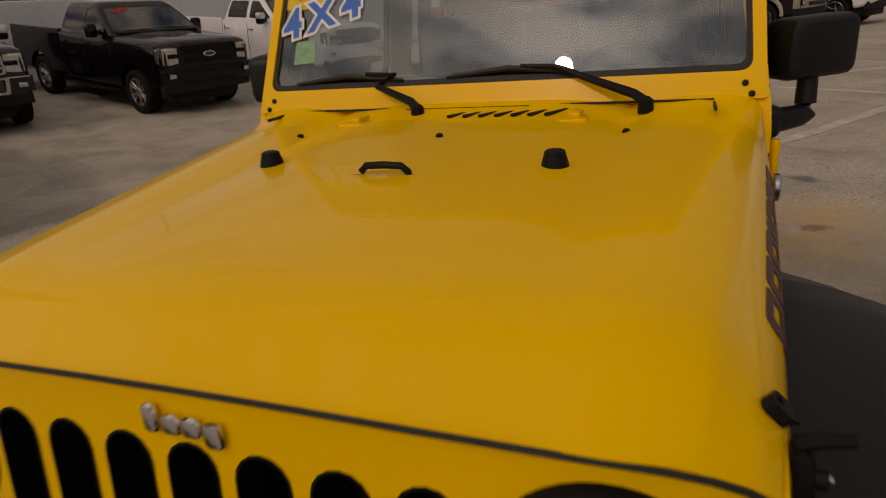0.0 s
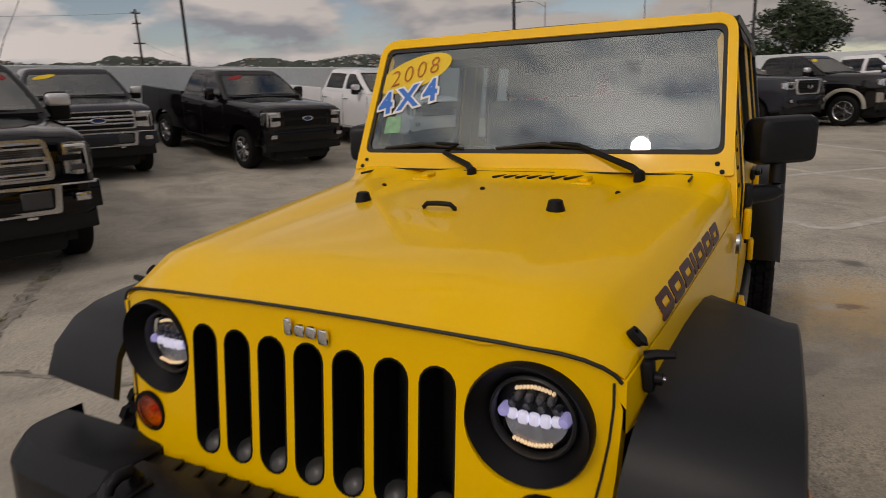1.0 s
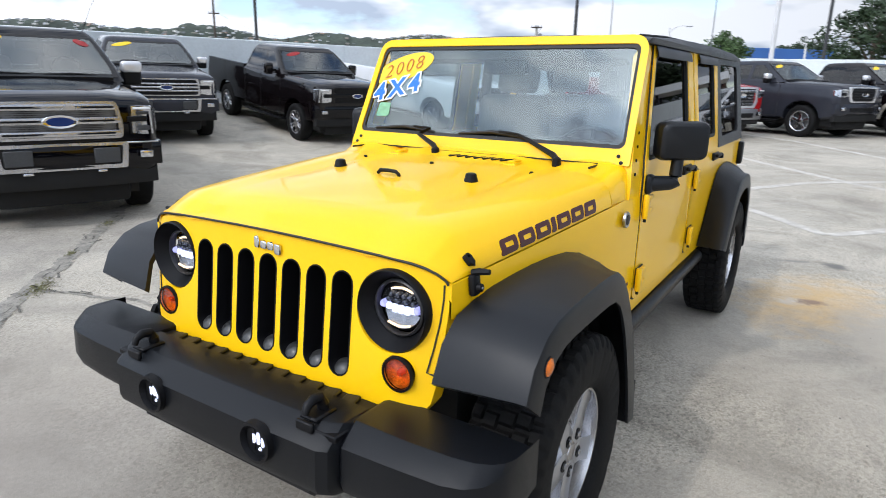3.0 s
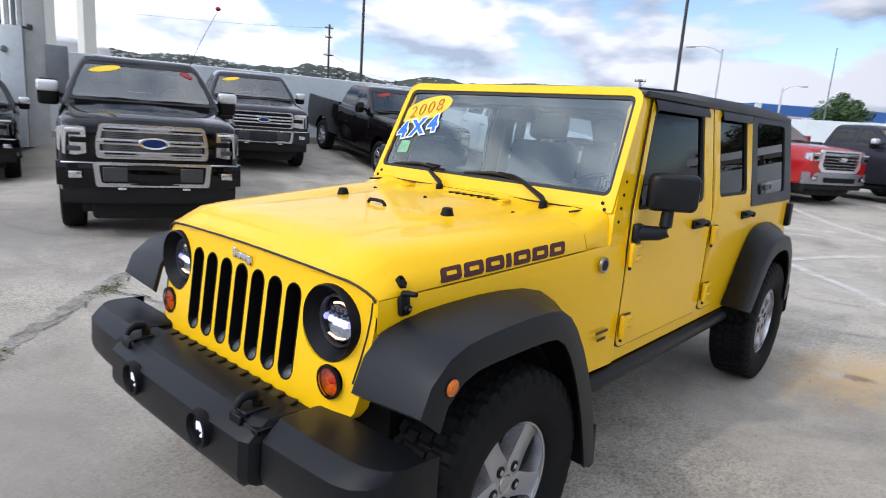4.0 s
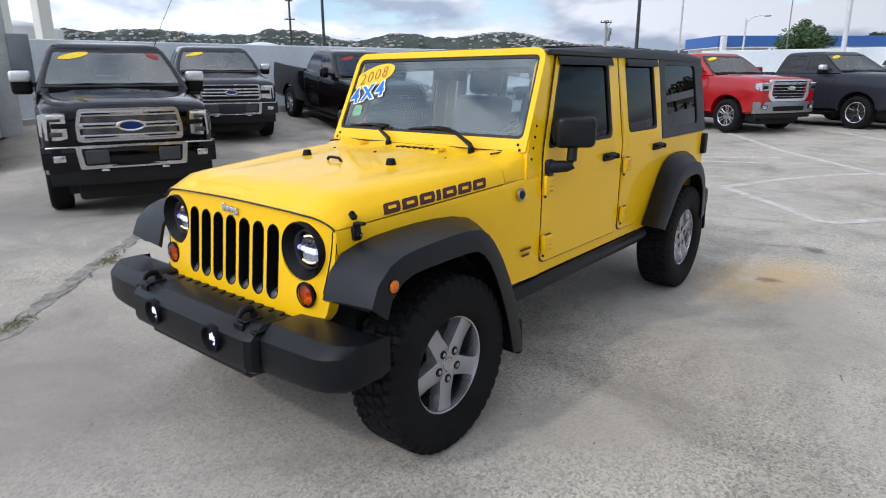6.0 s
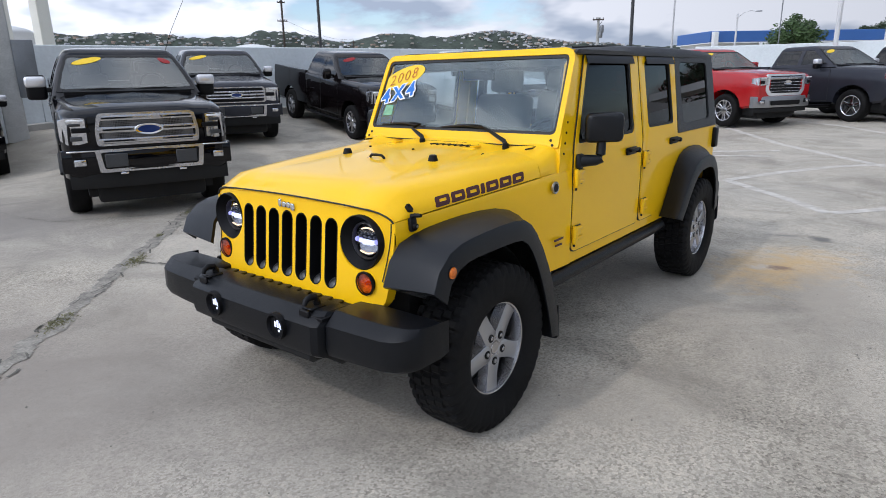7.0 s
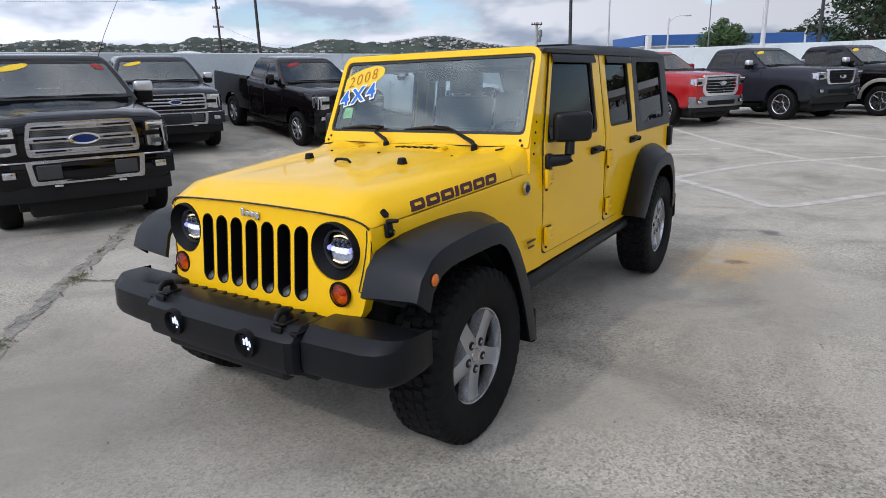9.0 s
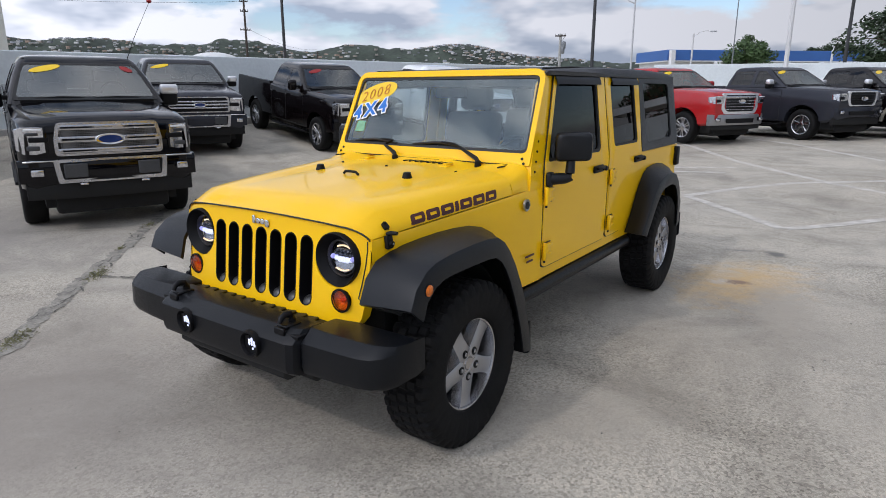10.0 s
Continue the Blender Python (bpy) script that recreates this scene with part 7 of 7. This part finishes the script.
def storage_tank(az, dist, r, h, dome, label, group):
    p = az_point(az, dist)
    K = thing("storage_tank", label, "tank", Matrix.Translation((p.x, p.y, 0)), group)
    part("shell", lathe(bmesh.new(), [(r, 0), (r, h), (r * 1.01, h), (r * 1.01, h + 0.2), (r, h + 0.2), (r * 0.99, h + 0.2)], 48), "white_wall", K)
    part("roof", lathe(bmesh.new(), [(r, h + 0.2)] + [(r * math.cos(radians(a)), h + 0.2 + dome * math.sin(radians(a))) for a in range(10, 90, 10)] + [(0.001, h + 0.2 + dome)], 48), "white_wall", K)
    return K


storage_tank(-54.9, 300, 10.5, 13.6, 3.6, "white domed storage tank beyond the wall", "storage tanks")
# the next drum stands in for a low cream building
storage_tank(-72.4, 90, 3.0, 7.3, 0.8, "low cream building beyond the wall, drawn as a white drum", "storage tanks")
storage_tank(-69.9, 120, 1.4, 9.0, 0.4, "small pale storage tank beyond the wall", "storage tanks")


def blue_building():
    a, b = az_point(-16.5, 80), az_point(-2.6, 95)
    d = b - a
    u = d.normalized()
    B = thing("commercial_building", "long low white building with a bright blue fascia", "building", Matrix.Translation(a) @ Matrix.Rotation(math.atan2(u.y, u.x), 4, "Z"))
    L = d.length
    part("wall", box(bmesh.new(), (L / 2, 4.4, 2.4), (L - 1, 7.2, 4.8)), "white_wall", B)
    part("fascia", box(bmesh.new(), (L / 2, 4.0, 5.50), (L, 8, 1.2), 0.05, 1), "blue_facade", B, "bright blue fascia")
    part("fascia_trim", box(bmesh.new(), (L / 2, 4.0, 4.84), (L + 0.1, 8.2, 0.10)), "white_wall", B)
    for i in range(6):
        tall = i == 0
        part("column", box(bmesh.new(), (0.35 if tall else 1.5 + (L - 3) * i / 5, -0.50, 3.0 if tall else 2.4), (0.55, 0.55, 6.0 if tall else 4.78), 0.03, 1), "white_wall", B)
        if i < 5:
            part("window", box(bmesh.new(), (1.5 + (L - 3) * (i + 0.5) / 5, 0.76, 2.7), (3.4, 0.1, 2.4)), "dark_window", B)
    return B


blue_building()


def canopy():
    """A white flat-roofed shelter on dark posts beyond the parked pickups."""
    a, b = az_point(5.6, 46), az_point(17.0, 46)
    d = b - a
    u = d.normalized()
    C = thing("canopy", "white sloped-edge canopy roof on dark posts", "canopy", Matrix.Translation((a.x, a.y, ground_z(a.x, a.y))) @ Matrix.Rotation(math.atan2(u.y, u.x), 4, "Z"))
    L = d.length
    rings = [[(x0, y, z) for y, z in ((0, 3.45), (0.4, 3.95), (5.6, 3.95), (6.0, 3.45))] for x0 in (0.0, L)]
    part("roof", loft(bmesh.new(), rings), "white_wall", C)
    for x in (1.2, L / 2, L - 1.2):
        for y in (0.6, 5.4):
            part("post", tube(bmesh.new(), [(x, y, 0), (x, y, 3.47)], 0.10, 10), "pole_dark", C)
    return C


canopy()


def tree(az, dist, height, crown_r, trunk, mat, label, seed, flat=0.75):
    rnd = random.Random(seed)
    p = az_point(az, dist)
    T = thing("tree", label, "tree", Matrix.Translation((p.x, p.y, 0)), "trees beyond the lot")
    bm = bmesh.new()
    top = height - crown_r * flat
    tube(bm, [(0, 0, 0), (0.1, 0.05, top * 0.5), (0.0, 0.1, top)], [trunk, trunk * 0.75, trunk * 0.5], 9)
    tips = []
    for i in range(9):
        a, e = rnd.uniform(0, 6.28), rnd.uniform(0.2, 1.2)
        l = crown_r * rnd.uniform(0.5, 0.95)
        q = Vector((math.cos(a) * math.cos(e) * l, math.sin(a) * math.cos(e) * l, top * 0.9 + math.sin(e) * l * flat))
        tube(bm, [(0, 0.05, top * rnd.uniform(0.6, 0.95)), q * 0.5 + Vector((0, 0, top * 0.5)), q], [trunk * 0.4, trunk * 0.25, trunk * 0.1], 6)
        tips.append(q)
    part("trunk", bm, "bark", T)
    verts, faces = [], []
    clumps = [(t, crown_r * rnd.uniform(0.32, 0.5)) for t in tips]
    for i in range(26):
        v = Vector((rnd.gauss(0, 1), rnd.gauss(0, 1), rnd.gauss(0, 1))).normalized() * crown_r * rnd.uniform(0.35, 0.95)
        v.z = v.z * flat + top
        clumps.append((v, crown_r * rnd.uniform(0.16, 0.34)))
    size = crown_r * 0.045
    for c, r in clumps:
        for k in range(170):
            d = Vector((rnd.gauss(0, 1), rnd.gauss(0, 1), rnd.gauss(0, 1))).normalized() * r * rnd.uniform(0.55, 1.08)
            d.z *= 0.8
            o = c + d
            u = Vector((rnd.gauss(0, 1), rnd.gauss(0, 1), rnd.gauss(0, 0.6))).normalized()
            w = u.orthogonal().normalized()
            s = size * rnd.uniform(0.7, 1.6)
            n = len(verts)
            verts += [o - u * s, o + w * s * 0.5, o + u * s, o - w * s * 0.5]
            faces.append((n, n + 1, n + 2, n + 3))
    me = bpy.data.meshes.new("crown")
    me.from_pydata(verts, [], faces)
    me.materials.append(M[mat])
    cr = new("crown", me)
    cr.parent = T
    return T


tree(-10.45, 62, 5.9, 2.4, 0.22, "leaf", "bushy green tree before a blue building", 3)
tree(-0.5, 58, 7.8, 3.6, 0.30, "leaf_dark", "large dark leafy tree beside the lot", 4, 0.75)
tree(6.4, 52, 9.4, 2.4, 0.30, "leaf_dark", "tall dark leafy tree beside the lot", 6, 1.1)
tree(13.0, 74, 9.4, 5.0, 0.30, "leaf_dark", "broad dark leafy tree beyond the lot", 7)
for i, az in enumerate((-5.6, -4.4, -3.2)):
    tree(az, 110, 8.3 + 0.5 * (i % 2), 2.2, 0.2, "leaf_dark", "distant dark tree behind a blue building", 20 + i, 1.0)


def hills():
    """Two ranges of low wooded hills all round, with a ragged skyline."""
    peaks = [(-95, 1.0, 14), (-76, 1.45, 9), (-63.5, 1.25, 6.5), (-53.0, 1.45, 5.5), (-42.8, 1.20, 3.6), (-34.5, 1.30, 5.5), (-26, 0.4, 6), (-130, 0.8, 22)]

    def el(az):
        e = 0.0
        for c, h, w in peaks:
            d = (az - c + 180) % 360 - 180
            e += (h * math.exp(-(d / w) ** 2)) ** 2
        level = 2.1 + 0.52 * smooth01((-22 - az) / 14) * smooth01((az + 140) / 30)
        return level + e ** 0.5 + 0.22 * noise.noise(Vector((az * 0.21, 3, 0))) + 0.12 * noise.noise(Vector((az * 0.6, 4, 0)))

    bm = bmesh.new()
    prev = None
    dist = 1500
    for i in range(-720, 721):
        az = i * 0.25
        crest = dist * math.tan(radians(el(az) + 0.05 * noise.noise(Vector((az * 3.1, 1, 5))) + 0.035 * noise.noise(Vector((az * 9, 1, 9)))))
        row = []
        for k in range(13):
            f = 0.80 + 0.20 * k / 12
            h = crest * math.sin(math.pi / 2 * k / 12) ** 1.4
            jitter = noise.noise(Vector((az * 0.8, f * 14, 1))) * 7 + noise.noise(Vector((az * 2.7, f * 50, 2))) * 3
            row.append(bm.verts.new(az_point(az, dist * f, h + (jitter if 0 < k < 12 else 0))))
        row.append(bm.verts.new(az_point(az, dist * 1.1, -20)))
        if prev:
            for a in range(len(row) - 1):
                bm.faces.new((prev[a], prev[a + 1], row[a + 1], row[a]))
        prev = row
    tagged(part("hill_range", bm, "hill", None, "", 80), "low green wooded hills in the distance", "hills", "", "structure")
    # far houses scattered over the slopes, too many to count
    rnd = random.Random(12)
    bm = bmesh.new()
    for i in range(900):
        cl = rnd.choice(((-74, 4), (-70, 4), (-66, 4), (-60, 4), (-52, 4), (-46, 3), (-34, 2.5), (-31, 3.0), (-28, 3)))
        az = rnd.gauss(*cl)
        k = min(9.5, rnd.gauss(6.6, 1.8) if cl[0] < -40 else rnd.uniform(5, 11.5))
        crest = dist * math.tan(radians(el(az)))
        h = crest * math.sin(math.pi / 2 * k / 12) ** 1.4
        s = rnd.uniform(2.4, 5.5)
        box(bm, az_point(az, dist * (0.80 + 0.20 * k / 12) - 6, h + 3), (s * rnd.uniform(0.9, 2.0), s, s * rnd.uniform(0.45, 0.75)), m=Matrix.Rotation(rnd.uniform(0, 3), 4, "Z"))
    tagged(part("hillside_houses", bm, "house"), "pale scattered houses on distant hillsides", "houses", "", "stuff")


hills()


def wires():
    a = az_point(-52.2, 82)
    for i, (dz, az2, d2) in enumerate(((11.8, -80, 90), (8.9, -46.4, 130))):
        b = az_point(az2, d2)
        pts = []
        for k in range(13):
            t = k / 12
            p = a.lerp(b, t)
            pts.append((p.x, p.y, dz + 0.4 * t - 2.2 * 4 * t * (1 - t) * 0.4))
        tagged(part("overhead_wire", tube(bmesh.new(), pts, 0.012, 4), "pole_dark"), "thin dark overhead power line", "wire", "overhead wires")


wires()
